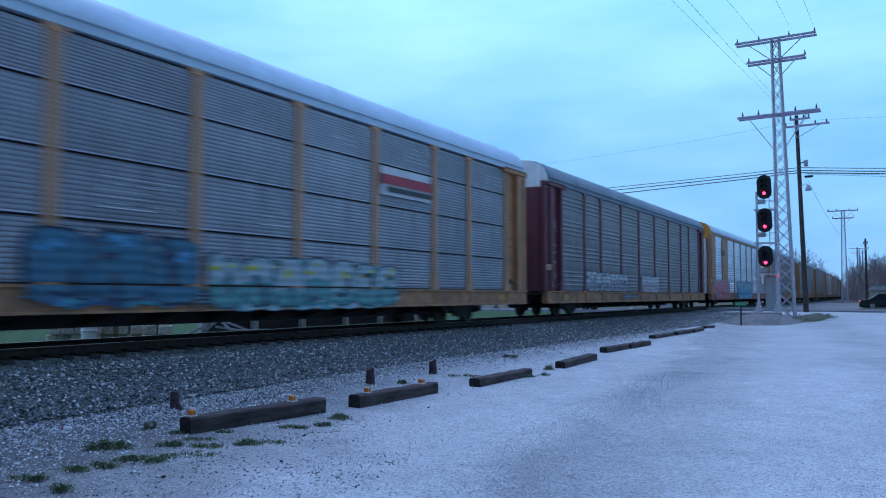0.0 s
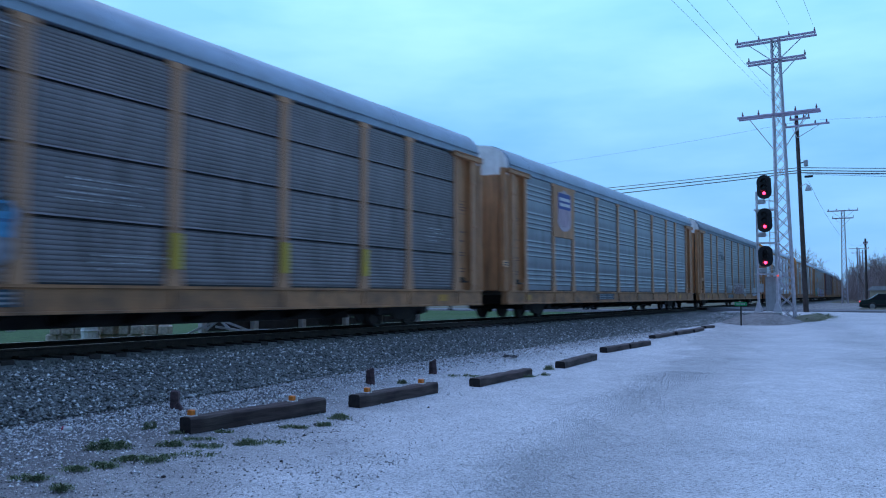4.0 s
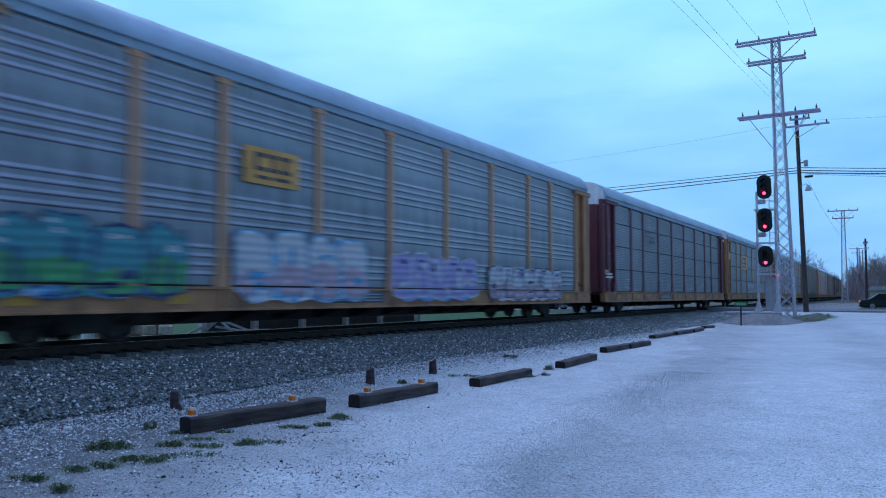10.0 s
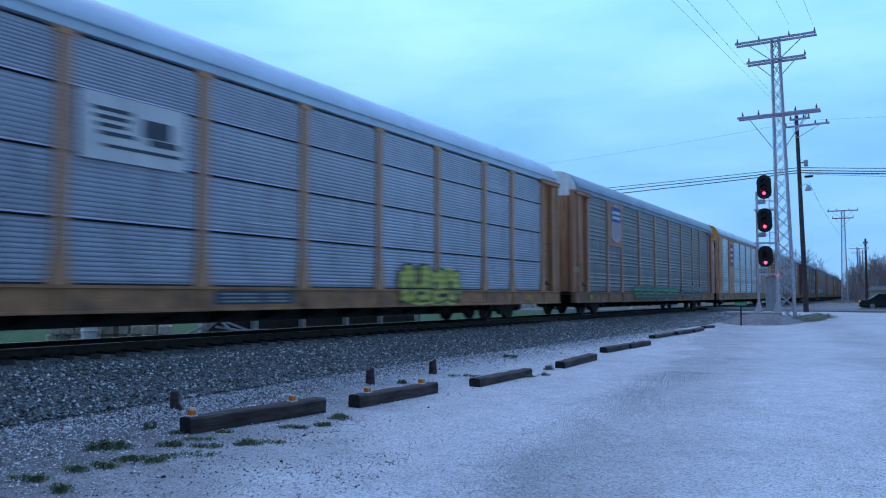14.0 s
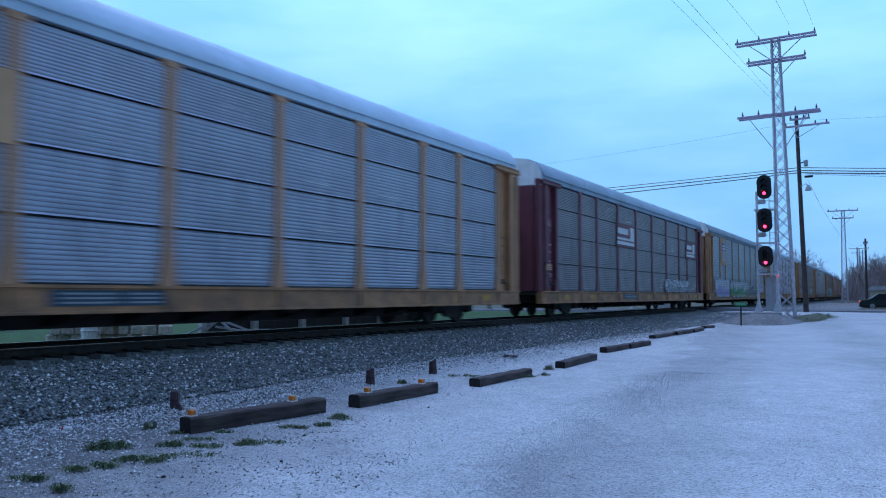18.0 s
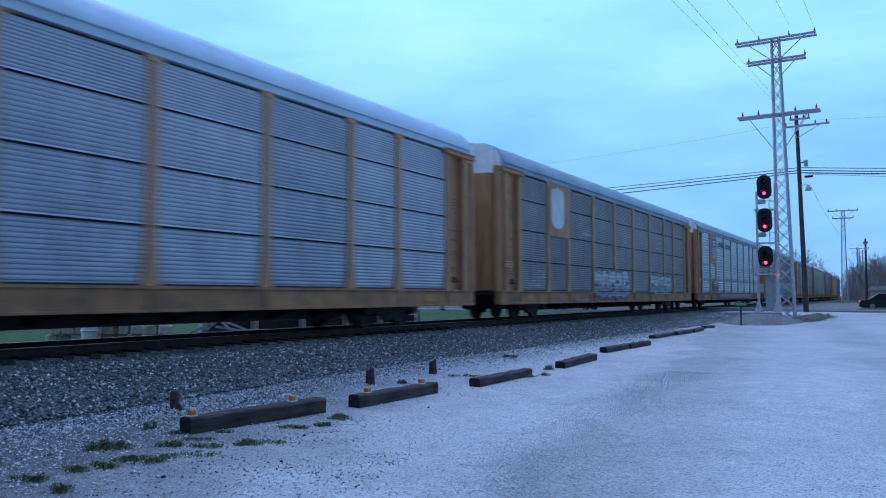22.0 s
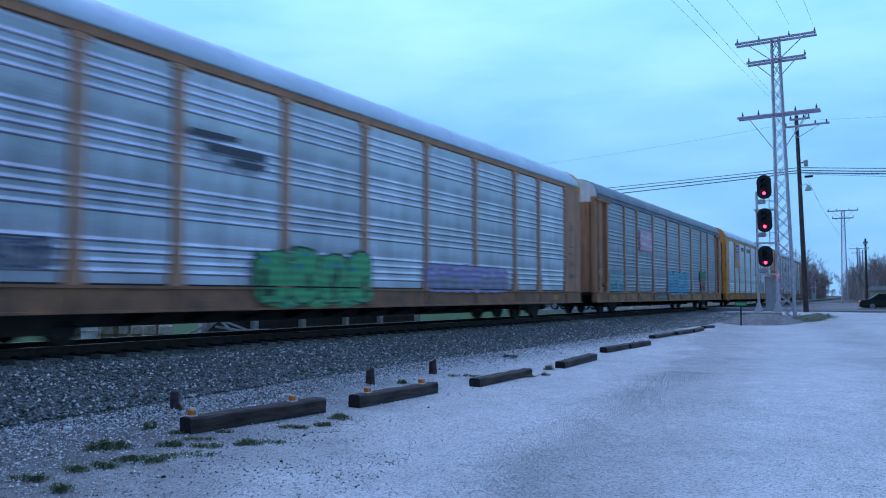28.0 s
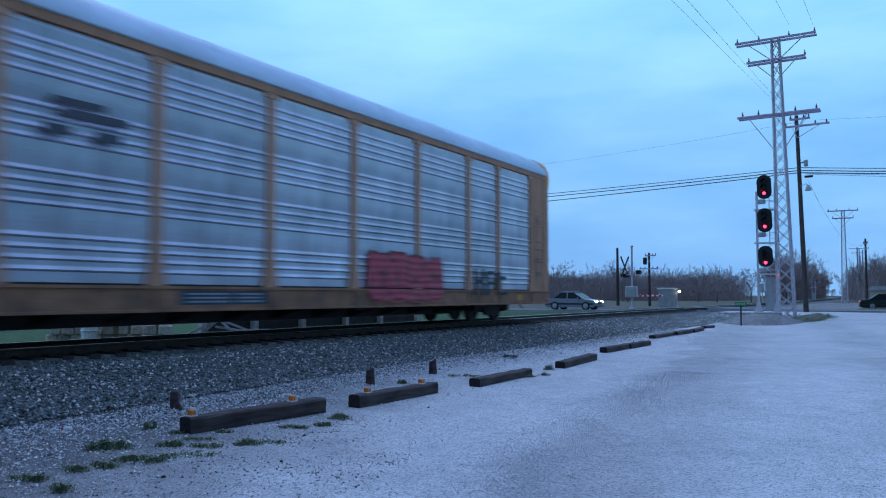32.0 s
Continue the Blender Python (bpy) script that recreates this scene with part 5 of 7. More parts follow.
    sign_board(c0, SIGN_ORANGE, INK, 7.45, 9.15, 3.1, 3.85)
    c0.spray([GREENC, TEAL, NAVY, SKYB, WHITE], NAVY, 1.9, 6.0, 0.75, 2.2, "teal and green graffiti")
    c0.spray([PINKC, WHITE, SKYB, WHITE], SKYB, 7.2, 11.8, 0.65, 2.3, "white and pale blue graffiti")
    c0.spray([NAVY, LILAC, SKYB, NAVY], WHITE, 12.9, 17.8, 0.65, 2.05, "blue and purple graffiti")
    c0.spray([WHITE, PINKC, WHITE, LILAC], NAVY, 18.6, 25.0, 0.62, 1.9, "white and pink graffiti")
    c0 = add_car(SEAMS, "mid", "maroon", "ochre", "maroon", "mid", "white", "grey seamed car carrier with maroon posts and ends")
    c0.strokes("lettering", SMUDGE, 7.2, 9.0, 3.42, 4.18, [(0, 0.6, 0.8, 0.92), (0, 0.9, 0.5, 0.62), (0.4, 1, 0.15, 0.35)])
    c0.strokes("lettering", CHALK, 0.75, 1.7, 1.58, 1.86, [(0, 1, 0.6, 0.9), (0, 1, 0.1, 0.4)], x=SIDE + 0.04)
    c0 = add_car(SEAMS, "mid", "ochre", "ochre", "ochre", "mid", "white", "grey seamed car carrier with ochre posts and a yellow board")
    sign_board(c0, SIGN_YELLOW, INK, 6.75, 9.45, 3.0, 4.12)
    c0.flat("sign_board", SIGN_YELLOW, 0.9, 1.5, 3.55, 4.1, x=SIDE + 0.04)
    c0.spray([GREYC, LILAC, WHITE, GREYC], GREYC, 9.9, 12.9, 1.1, 1.95, "pale violet scribble")
    c0 = add_car(SEAMS, "blue", "ochre", "ochre", "ochre", "light", "white", "blue-grey seamed car carrier with a white board and yellow graffiti")
    c0.flat("sign_board", CHALK, 7.2, 9.45, 3.05, 4.15, x=SIDE + 0.03)
    c0.strokes("lettering", SLATE, 7.2, 9.45, 3.05, 4.15, [(0.10, 0.46, 0.74, 0.80), (0.12, 0.44, 0.62, 0.68), (0.14, 0.42, 0.50, 0.56), (0.16, 0.5, 0.38, 0.44), (0.56, 0.84, 0.46, 0.74), (0.62, 0.92, 0.34, 0.44), (0.2, 0.95, 0.2, 0.25)], x=SIDE + 0.04)
    c0.spray([BLACKC, (0.60, 0.52, 0.06), YELL, YELL, YELL], (0.03, 0.03, 0.02), 16.8, 20.2, 0.55, 1.75, "yellow graffiti")
    c0 = add_car(RIBS, "dark", "brown", "brown", "brown", "mid", "white", "dark ribbed car carrier with a shield and green graffiti", board="brown")
    c0.shield(5.5, 7.0, 3.25, 5.0, SIGN_LILAC)
    c0.spray([GREENC, (0.05, 0.12, 0.06), GREENC, TEAL], BLACKC, 9.1, 18.0, 0.6, 1.4, "dark green graffiti")
    c0.spray([(0.1, 0.14, 0.1), GREYC, GREENC], BLACKC, 19.0, 24.5, 0.7, 1.5, "grey-green graffiti")
    c0 = add_car(RIBS, "bright", "tan", "tan", "white", "light", "gold", "bright ribbed car carrier with tan bays and red marks", wide=True)
    for a, b in ((4.6, 6.1), (21.6, 23.1)):
        c0.flat("red_mark", SIGN_RED, a, b, 3.1, 4.75, "red board with white shapes", x=SIDE + 0.032)
        c0.strokes("white_mark", CHALK, a, b, 3.1, 4.75, [(0.2, 0.8, 0.18, 0.30), (0.2, 0.8, 0.44, 0.56), (0.2, 0.8, 0.70, 0.82)], x=SIDE + 0.039)
    c0 = add_car(SEAMS, "blue", "ochre", "ochre", "ochre", "light", "white", "blue-grey seamed car carrier with an ochre board")
    sign_board(c0, SIGN_YELLOW, INK, 6.75, 9.6, 3.05, 4.15)
    c0 = add_car(SEAMS, "dark", "maroon", "ochre", "maroon", "mid", "white", "sooty seamed car carrier with maroon posts and white marks")
    maroon_board = solid("maroon_board", MAROON)
    for a, b, lo, hi in ((9.3, 12.2, 3.1, 4.2), (23.3, 25.6, 3.1, 4.1)):
        c0.flat("sign_board", maroon_board, a, b, lo, hi, "maroon board with white shapes", x=SIDE + 0.03)
        c0.strokes("white_mark", CHALK, a, b, lo, hi, [(0.05, 0.6, 0.55, 0.8), (0.0, 0.95, 0.1, 0.24), (0.0, 0.95, 0.30, 0.40), (0.72, 0.95, 0.40, 0.9)], x=SIDE + 0.038)
    c0.spray([GREYC, WHITE, GREYC, (0.2, 0.2, 0.22)], BLACKC, 18.0, 23.7, 1.0, 1.85, "grey-white graffiti")
    c0 = add_car(RIBS, "dull", "ochre", "ochre", "ochre", "dark", "white", "dull ribbed car carrier with a shield and long white graffiti", board="ochre")
    c0.shield(5.05, 6.2, 3.3, 4.8, SIGN_LILAC)
    c0.spray([WHITE, LILAC, WHITE, SKYB, WHITE], LILAC, 2.3, 7.9, 0.7, 2.15, "white and violet graffiti")
    c0.spray([WHITE, GREENC, WHITE, GREYC, WHITE], BLACKC, 8.3, 16.5, 0.68, 2.15, "white graffiti lettering")
    c0.spray([BLACKC, (0.08, 0.08, 0.10), BLACKC, WHITE], WHITE, 16.7, 20.3, 0.65, 1.95, "black graffiti with white edge")
    c0.spray([BLACKC, (0.10, 0.10, 0.11), BLACKC, WHITE], WHITE, 20.6, 24.2, 0.7, 1.75, "black and white graffiti")
    for k in range(8):
        c0.flat("reflective_tape", DECAL_YELLOW, 2.6 + k * 3.0, 2.98 + k * 3.0, 0.80, 0.91, x=SIDE + 0.09)
    c0 = add_car(SEAMS, "blue", "ochre", "ochre", "ochre", "light", "white", "clean grey seamed car carrier with an ochre board")
    sign_board(c0, SIGN_YELLOW, INK, 7.0, 9.7, 3.05, 4.15)
    c0 = add_car(SEAMS, "dark", "ochre", "ochre", "ochre", "mid", "white", "sooty seamed car carrier with a white shield and graffiti", board="ochre")
    c0.shield(4.7, 6.05, 3.35, 4.95, CHALK, None, "plain white shield")
    c0.spray([WHITE, GREYC, WHITE], NAVY, 9.6, 14.7, 0.7, 2.1, "white graffiti")
    c0.spray([GREYC, WHITE, GREYC], NAVY, 18.6, 23.0, 0.9, 2.0, "grey-white graffiti")
    c0 = add_car(RIBS, "bright", "brown", "brown", "brown", "mid", "white", "bright ribbed car carrier with a shield and black lettering", board="brown")
    c0.shield(4.75, 6.05, 3.4, 4.9, SIGN_LILAC)
    c0.strokes("lettering", INK, 7.2, 9.2, 4.3, 4.65, [(k / 7, k / 7 + 0.09, 0, 1) for k in range(7)])
    c0.strokes("lettering", INK, 9.95, 11.9, 4.3, 4.62, [(k / 7, k / 7 + 0.09, 0, 1) for k in range(7)])
    c0.spray([(0.2, 0.09, 0.06), (0.3, 0.14, 0.1), PINKC], (0.16, 0.07, 0.05), 5.0, 7.1, 1.05, 2.05, "brown graffiti")
    c0.spray([TEAL, LIME, PINKC, REDC], GREYC, 7.4, 22.0, 0.62, 1.0, "faded band of graffiti along the sill")
    c0 = add_car(RIBS, "dark", "ochre", "ochre", "brown", "mid", "white", "dark ribbed car carrier with three large pieces of graffiti", board="ochre")
    flag = Mesh()
    hill = Mesh()
    for k in range(10):
        a, b = k / 10, (k + 1) / 10
        wave = lambda u: 0.05 * math.sin(TAU * u) - 0.10 * u
        rise = lambda u: 0.62 - 0.5 * u + 0.05 * math.sin(17 * u)
        flag.face([(0.0, -0.65 + 1.3 * a, -0.42 + wave(a)), (0.0, -0.65 + 1.3 * b, -0.42 + wave(b)), (0.0, -0.65 + 1.3 * b, 0.46 + wave(b)), (0.0, -0.65 + 1.3 * a, 0.46 + wave(a))])
        hill.face([(0.006, -0.65 + 1.3 * a, -0.42 + wave(a)), (0.006, -0.65 + 1.3 * b, -0.42 + wave(b)), (0.006, -0.65 + 1.3 * b, -0.42 + 0.88 * rise(b) + wave(b)), (0.006, -0.65 + 1.3 * a, -0.42 + 0.88 * rise(a) + wave(a))])
    mark = part("white_mark", flag, CHALK, c0.ob, "white and green waving square mark", at=c0.where(4.98, 6.32, 3.55, 4.5, SIDE + 0.045))
    part("green_mark", hill, SIGN_GREEN, mark)
    c0.spray([GREYC, LILAC, WHITE, GREYC, TEAL], GREYC, 1.8, 7.6, 0.75, 2.25, "grey and lilac graffiti")
    c0.spray([TEAL, LIME, TEAL], GREYC, 7.9, 9.0, 2.0, 2.8, "sea-green spot of graffiti")
    c0.spray([SKYB, WHITE, SKYB, PINKC, WHITE], NAVY, 9.4, 18.2, 0.6, 2.6, "white and sky blue graffiti")
    c0.spray([LIME, (0.3, 0.42, 0.16), LIME, WHITE], (0.06, 0.12, 0.05), 18.4, 25.6, 0.6, 2.5, "lime green graffiti")
    c0 = add_car(SEAMS, "blue", "ochre", "ochre", "ochre", "light", "white", "grey seamed car carrier with a plain ochre board")
    c0.flat("sign_board", solid("ochre_board", OCHRE), 6.1, 8.2, 3.1, 4.5, x=SIDE + 0.03)
    c0 = add_car(RIBS, "clear", "brown", "brown", "silver", "light", "gold", "bright ribbed car carrier with green graffiti")
    c0.strokes("lettering", SMUDGE, 7.0, 9.1, 3.25, 4.0, [(0.0, 0.6, 0.75, 0.9), (0.2, 1.0, 0.4, 0.6), (0.5, 1, 0.15, 0.3)])
    c0.spray([BLACKC, (0.08, 0.5, 0.18), GREENC, (0.1, 0.5, 0.2), TEAL], (0.01, 0.04, 0.02), 8.8, 13.0, 0.55, 1.95, "green graffiti")
    c0.spray([LILAC, GREYC, LILAC, WHITE], LILAC, 15.7, 21.1, 0.9, 1.8, "lilac graffiti")
    c0.spray([NAVY, GREYC, NAVY], NAVY, 2.0, 4.3, 1.2, 1.75, "dark blue scribble")
    c0 = add_car(RIBS, "dull", "brown", "ochre", "brown", "dark", "white", "dull ribbed car carrier with a pink board and blue graffiti")
    sign_board(c0, SIGN_PINK, CHALK, 7.1, 9.4, 3.1, 4.1)
    c0.spray([TEAL, (0.25, 0.5, 0.52), TEAL, WHITE], (0.3, 0.5, 0.5), 2.1, 4.3, 0.95, 1.95, "pale teal graffiti")
    c0.spray([SKYB, (0.12, 0.48, 0.62), SKYB, GREENC, SKYB], TEAL, 12.7, 17.7, 0.85, 2.4, "sky blue and green graffiti")
    c0.spray([GREENC, (0.03, 0.30, 0.09), GREENC, BLACKC], (0.02, 0.13, 0.04), 21.1, 22.9, 1.72, 2.5, "small green graffiti above a red one")
    c0.spray([REDC, BLACKC, REDC, GREYC, (0.2, 0.05, 0.05)], REDC, 21.3, 22.7, 1.1, 1.78, "small red and white graffiti")
    c0 = add_car(RIBS, "bright", "gold", "gold", "silver", "light", "gold", "bright ribbed car carrier with golden posts, sill and ends", board="gold")
    c0.shield(4.75, 6.05, 3.45, 4.95, SIGN_LILAC)
    c0.strokes("lettering", INK, 7.3, 8.7, 4.45, 4.75, [(k / 7, k / 7 + 0.09, 0, 1) for k in range(7)])
    c0.strokes("lettering", INK, 10.2, 11.9, 4.45, 4.75, [(k / 7, k / 7 + 0.09, 0, 1) for k in range(7)])
    c0 = add_car(RIBS, "clear", "brown", "brown", "silver", "light", "gold", "bright ribbed last car carrier with red graffiti and a black tag")
    c0.strokes("lettering", SMUDGE, 7.4, 9.0, 3.25, 4.0, [(0.1, 0.7, 0.75, 0.9), (0.2, 1.0, 0.5, 0.68), (0.0, 0.3, 0.1, 0.3), (0.6, 0.9, 0.1, 0.3)])
    c0.spray([REDC, REDC, (0.5, 0.1, 0.08), REDC], (0.3, 0.02, 0.03), 16.2, 20.0, 0.62, 2.05, "red graffiti")
    c0.strokes("tag", INK, 21.9, 24.3, 0.75, 1.7, [(0.0, 0.08, 0.1, 0.95), (0.0, 0.28, 0.5, 0.6), (0.22, 0.30, 0.1, 0.95), (0.36, 0.44, 0.1, 0.9), (0.36, 0.62, 0.78, 0.9), (0.36, 0.6, 0.45, 0.55), (0.70, 0.78, 0.1, 0.9), (0.78, 0.98, 0.62, 0.74), (0.80, 1.0, 0.1, 0.22)], label="black spray tag")


build_train()

# ---------------------------------------------------------------- things along the lot

def timber(y0, x0, y1, x1, seen=0.2, h=0.215, w=0.22, seed=0):
    """A tie that lies sunk in the gravel: only the height seen stands out of it."""
    z0, z1 = lot_z(x0, y0), lot_z(x1, y1)
    ln = math.hypot(x1 - x0, y1 - y0)
    rz = math.degrees(math.atan2(-(x1 - x0), y1 - y0))
    ob = thing("timber", "weathered dark railway tie lying on the gravel", "timber", (x0, y0, z0), rz, "parking timbers")
    ob.matrix_basis = Matrix.Translation((x0, y0, z0 + seen - h)) @ pose(0, 0, 0, math.degrees(math.atan2(z1 - z0, ln)), 0, rz)
    rng = random.Random(seed)
    m = Mesh()
    n = 9
    ring = [(-w / 2 + 0.02, 0), (w / 2 - 0.02, 0), (w / 2, 0.02), (w / 2, h - 0.025), (w / 2 - 0.025, h), (-w / 2 + 0.025, h), (-w / 2, h - 0.025), (-w / 2, 0.02)]
    for j in range(n):
        y = ln * j / (n - 1)
        for x, z in ring:
            m.v.append((x + rng.uniform(-0.006, 0.006), y + (rng.uniform(-0.015, 0.015) if 0 < j < n - 1 else 0), z + (rng.uniform(-0.012, 0.004) if z > 0.1 else 0)))
    for j in range(n - 1):
        for k in range(8):
            q = (k + 1) % 8
            m.f.append((j * 8 + k, j * 8 + q, (j + 1) * 8 + q, (j + 1) * 8 + k))
            m.m.append(0)
    m.f += [tuple(range(7, -1, -1)), tuple((n - 1) * 8 + k for k in range(8))]
    m.m += [1, 1]
    part("beam", m, [M_TIMBER, M_TIMBER_END], ob)
    return ob, ln, h


def reflector(owner, ln, h, share):
    ob = thing("marker_reflector", "small amber reflector in a white bracket on a timber", "reflector", group="timber reflectors")
    ob.matrix_basis = owner.matrix_basis @ Matrix.Translation((-0.02, ln * share, h - 0.006))
    part("bracket", Mesh().box((-0.055, -0.055, 0.0), (0.055, 0.055, 0.012), bevel=0.003).box((-0.055, 0.03, 0.012), (0.055, 0.05, 0.085), bevel=0.004), M_WHITE_PLASTIC, ob)
    part("lens", Mesh().box((-0.042, -0.035, 0.013), (0.042, 0.028, 0.078), bevel=0.008), M_AMBER, ob)


def build_timbers():
    a = timber(7.37, 5.37, 9.57, 5.73, 0.205, seed=1)
    reflector(*a, 0.045)
    reflector(*a, 0.77)
    b = timber(10.15, 5.90, 12.12, 6.11, 0.18, seed=2)
    reflector(*b, 0.16)
    reflector(*b, 0.85)
    rows = [(13.19, 6.35, 15.29, 6.46, 0.145), (16.82, 6.56, 19.17, 6.49, 0.155), (21.16, 6.11, 22.70, 6.25, 0.15), (22.76, 6.28, 24.27, 6.44, 0.15), (27.27, 5.78, 29.30, 5.93, 0.12), (29.41, 6.01, 31.30, 6.13, 0.13), (31.38, 6.17, 33.06, 6.17, 0.13), (34.34, 5.99, 35.38, 6.12, 0.10)]
    for i, (y0, x0, y1, x1, seen) in enumerate(rows):
        timber(y0, x0, y1, x1, seen, seed=10 + i)


def build_stubs():
    def plank(ob, x, y, w, d, h, lean, tilt, rz, seed):
        rng = random.Random(seed)
        m = Mesh().box((-w / 2, -d / 2, -0.12), (w / 2, d / 2, h), bevel=0.012)
        m.v = [(a + rng.uniform(-0.006, 0.006), b + rng.uniform(-0.006, 0.006), c0 + (rng.uniform(-0.03, 0.01) if c0 > h * 0.8 else 0)) for a, b, c0 in m.v]
        part("stub", m, M_STUB, ob, at=pose(x, y, 0, lean, tilt, rz))

    for i, (x, y) in enumerate([(3.68, 8.79), (4.46, 12.64), (4.66, 14.60)]):
        ob = thing("wooden_stub", "short weathered wooden post stub at the foot of the ballast", "post", (x, y, lot_z(x, y)), 0, "post stubs")
        if i == 0:
            plank(ob, 0, 0, 0.11, 0.1, 0.25, 0, 2, 25, 1)
            plank(ob, 0.16, -0.03, 0.07, 0.06, 0.10, 0, -38, 25, 2)
        else:
            k = 0.16 if i == 1 else 0.14
            plank(ob, 0, 0, 0.085, 0.12, 0.25, 2, 3, 28, 3 + i)
            plank(ob, k * 0.82, -0.05, 0.09, 0.1, 0.29, -2, -3, 28, 5 + i)


def weed(x, y, r, h, leaves, seed, mat=None):
    """A low mat of small leaves and blades, thinning out towards an uneven edge."""
    rng = random.Random(seed)
    m = Mesh()
    lobes = [(rng.uniform(-1.0, 1.0) * r, rng.uniform(-0.5, 0.5) * r, rng.uniform(0.4, 0.85) * r) for _ in range(7)]
    for _ in range(leaves):
        cx, cy, cr = rng.choice(lobes)
        a, d = rng.uniform(0, TAU), abs(rng.gauss(0, 0.55))
        px, py = cx + cr * d * math.cos(a), cy + cr * d * math.sin(a)
        top = h * rng.uniform(0.1, 0.85) * max(0.12, 1 - 0.6 * d)
        b, up = rng.uniform(0, TAU), rng.uniform(0.2, 1.0)
        ln = rng.uniform(0.02, 0.055)
        w = rng.uniform(0.004, 0.010)
        base = Vector((px, py, top - up * ln if top > up * ln else -0.004))
        tip = base + Vector((math.cos(b) * ln * (1.2 - up), math.sin(b) * ln * (1.2 - up), up * ln))
        side = Vector((-math.sin(b) * w, math.cos(b) * w, 0))
        mid = base.lerp(tip, 0.55) + Vector((0, 0, ln * 0.12))
        m.face([base, mid - side, tip, mid + side])
    tagged(part("weed_tuft", m, mat or M_WEED, at=pose(x, y, lot_z(x, y), 0, 0, 29)), "low green weeds growing through the gravel", "weeds", "weed tufts", "stuff")


def build_weeds():
    spots = [(5.33, 6.24, 0.19, 0.13, 1500), (5.83, 6.71, 0.11, 0.09, 600), (4.74, 7.40, 0.06, 0.13, 260), (5.99, 5.36, 0.12, 0.06, 520), (6.18, 6.00, 0.23, 0.07, 1000), (6.06, 5.58, 0.16, 0.05, 520), (5.99, 4.86, 0.13, 0.07, 520), (6.61, 4.75, 0.08, 0.08, 320), (6.28, 6.88, 0.2, 0.05, 420), (6.55, 7.19, 0.13, 0.10, 520),
             (6.36, 9.23, 0.14, 0.09, 700), (6.47, 8.63, 0.10, 0.07, 320), (6.24, 8.37, 0.14, 0.05, 320), (5.03, 12.96, 0.10, 0.10, 360), (6.48, 16.46, 0.13, 0.14, 420), (6.81, 15.42, 0.09, 0.09, 220), (5.49, 14.46, 0.26, 0.06, 420), (5.30, 7.33, 0.08, 0.07, 220), (5.72, 7.66, 0.09, 0.05, 220), (6.57, 14.95, 0.17, 0.07, 320), (5.80, 7.16, 0.14, 0.045, 300), (6.69, 7.39, 0.14, 0.03, 200), (6.42, 6.5, 0.2, 0.03, 240)]
    for i, s in enumerate(spots):
        weed(*s, seed=30 + i)


def build_litter():
    can = thing("crushed_can", "crushed red and white drinks can on the gravel", "can", (3.98, 6.78, lot_z(3.98, 6.78) + 0.033), 35)
    part("body", Mesh().lathe([(0.025, -0.06), (0.033, -0.05), (0.03, -0.01), (0.034, 0.045), (0.025, 0.06)], "x", 12), M_WHITE_PLASTIC, can)
    part("red_band", Mesh().lathe([(0.032, -0.053), (0.0345, -0.048), (0.032, -0.03)], "x", 12), SIGN_RED, can)
    rag = thing("scrap_sheet", "crumpled black and white scrap lying on the ballast", "litter", (4.62, 18.6, lot_z(4.62, 18.6) + 0.012), 15)
    m = Mesh()
    rng = random.Random(4)
    pts = [[(0.09 * i - 0.2, 0.09 * j - 0.14, rng.uniform(0, 0.07)) for i in range(5)] for j in range(4)]
    for j in range(3):
        for i in range(4):
            m.face([pts[j][i], pts[j][i + 1], pts[j + 1][i + 1], pts[j + 1][i]])
    part("crumpled_sheet", m, M_BLACK, rag)
    part("white_scrap", Mesh().box((-0.05, -0.04, 0.05), (0.05, 0.04, 0.10), bevel=0.02), M_WHITE_PLASTIC, rag)
    rng = random.Random(9)
    for x, y, s in [(7.02, 5.52, 0.026), (7.5, 6.6, 0.02), (6.9, 10.6, 0.02), (6.72, 7.95, 0.022)]:
        m = Mesh().lathe([(0.3 * s, -0.3 * s), (s, -0.1 * s), (0.9 * s, 0.35 * s), (0.4 * s, 0.6 * s)], "z", 7)
        m.v = [(a * rng.uniform(0.8, 1.2), b * rng.uniform(0.7, 1.1), c0) for a, b, c0 in m.v]
        tagged(part("loose_stone", m, M_TIMBER_END, at=pose(x, y, lot_z(x, y) + 0.01, 0, 0, rng.uniform(0, 180))), "dark loose stone on the pale gravel", "stone", "loose stones")


# ---------------------------------------------------------------- signal, mast, poles, wires


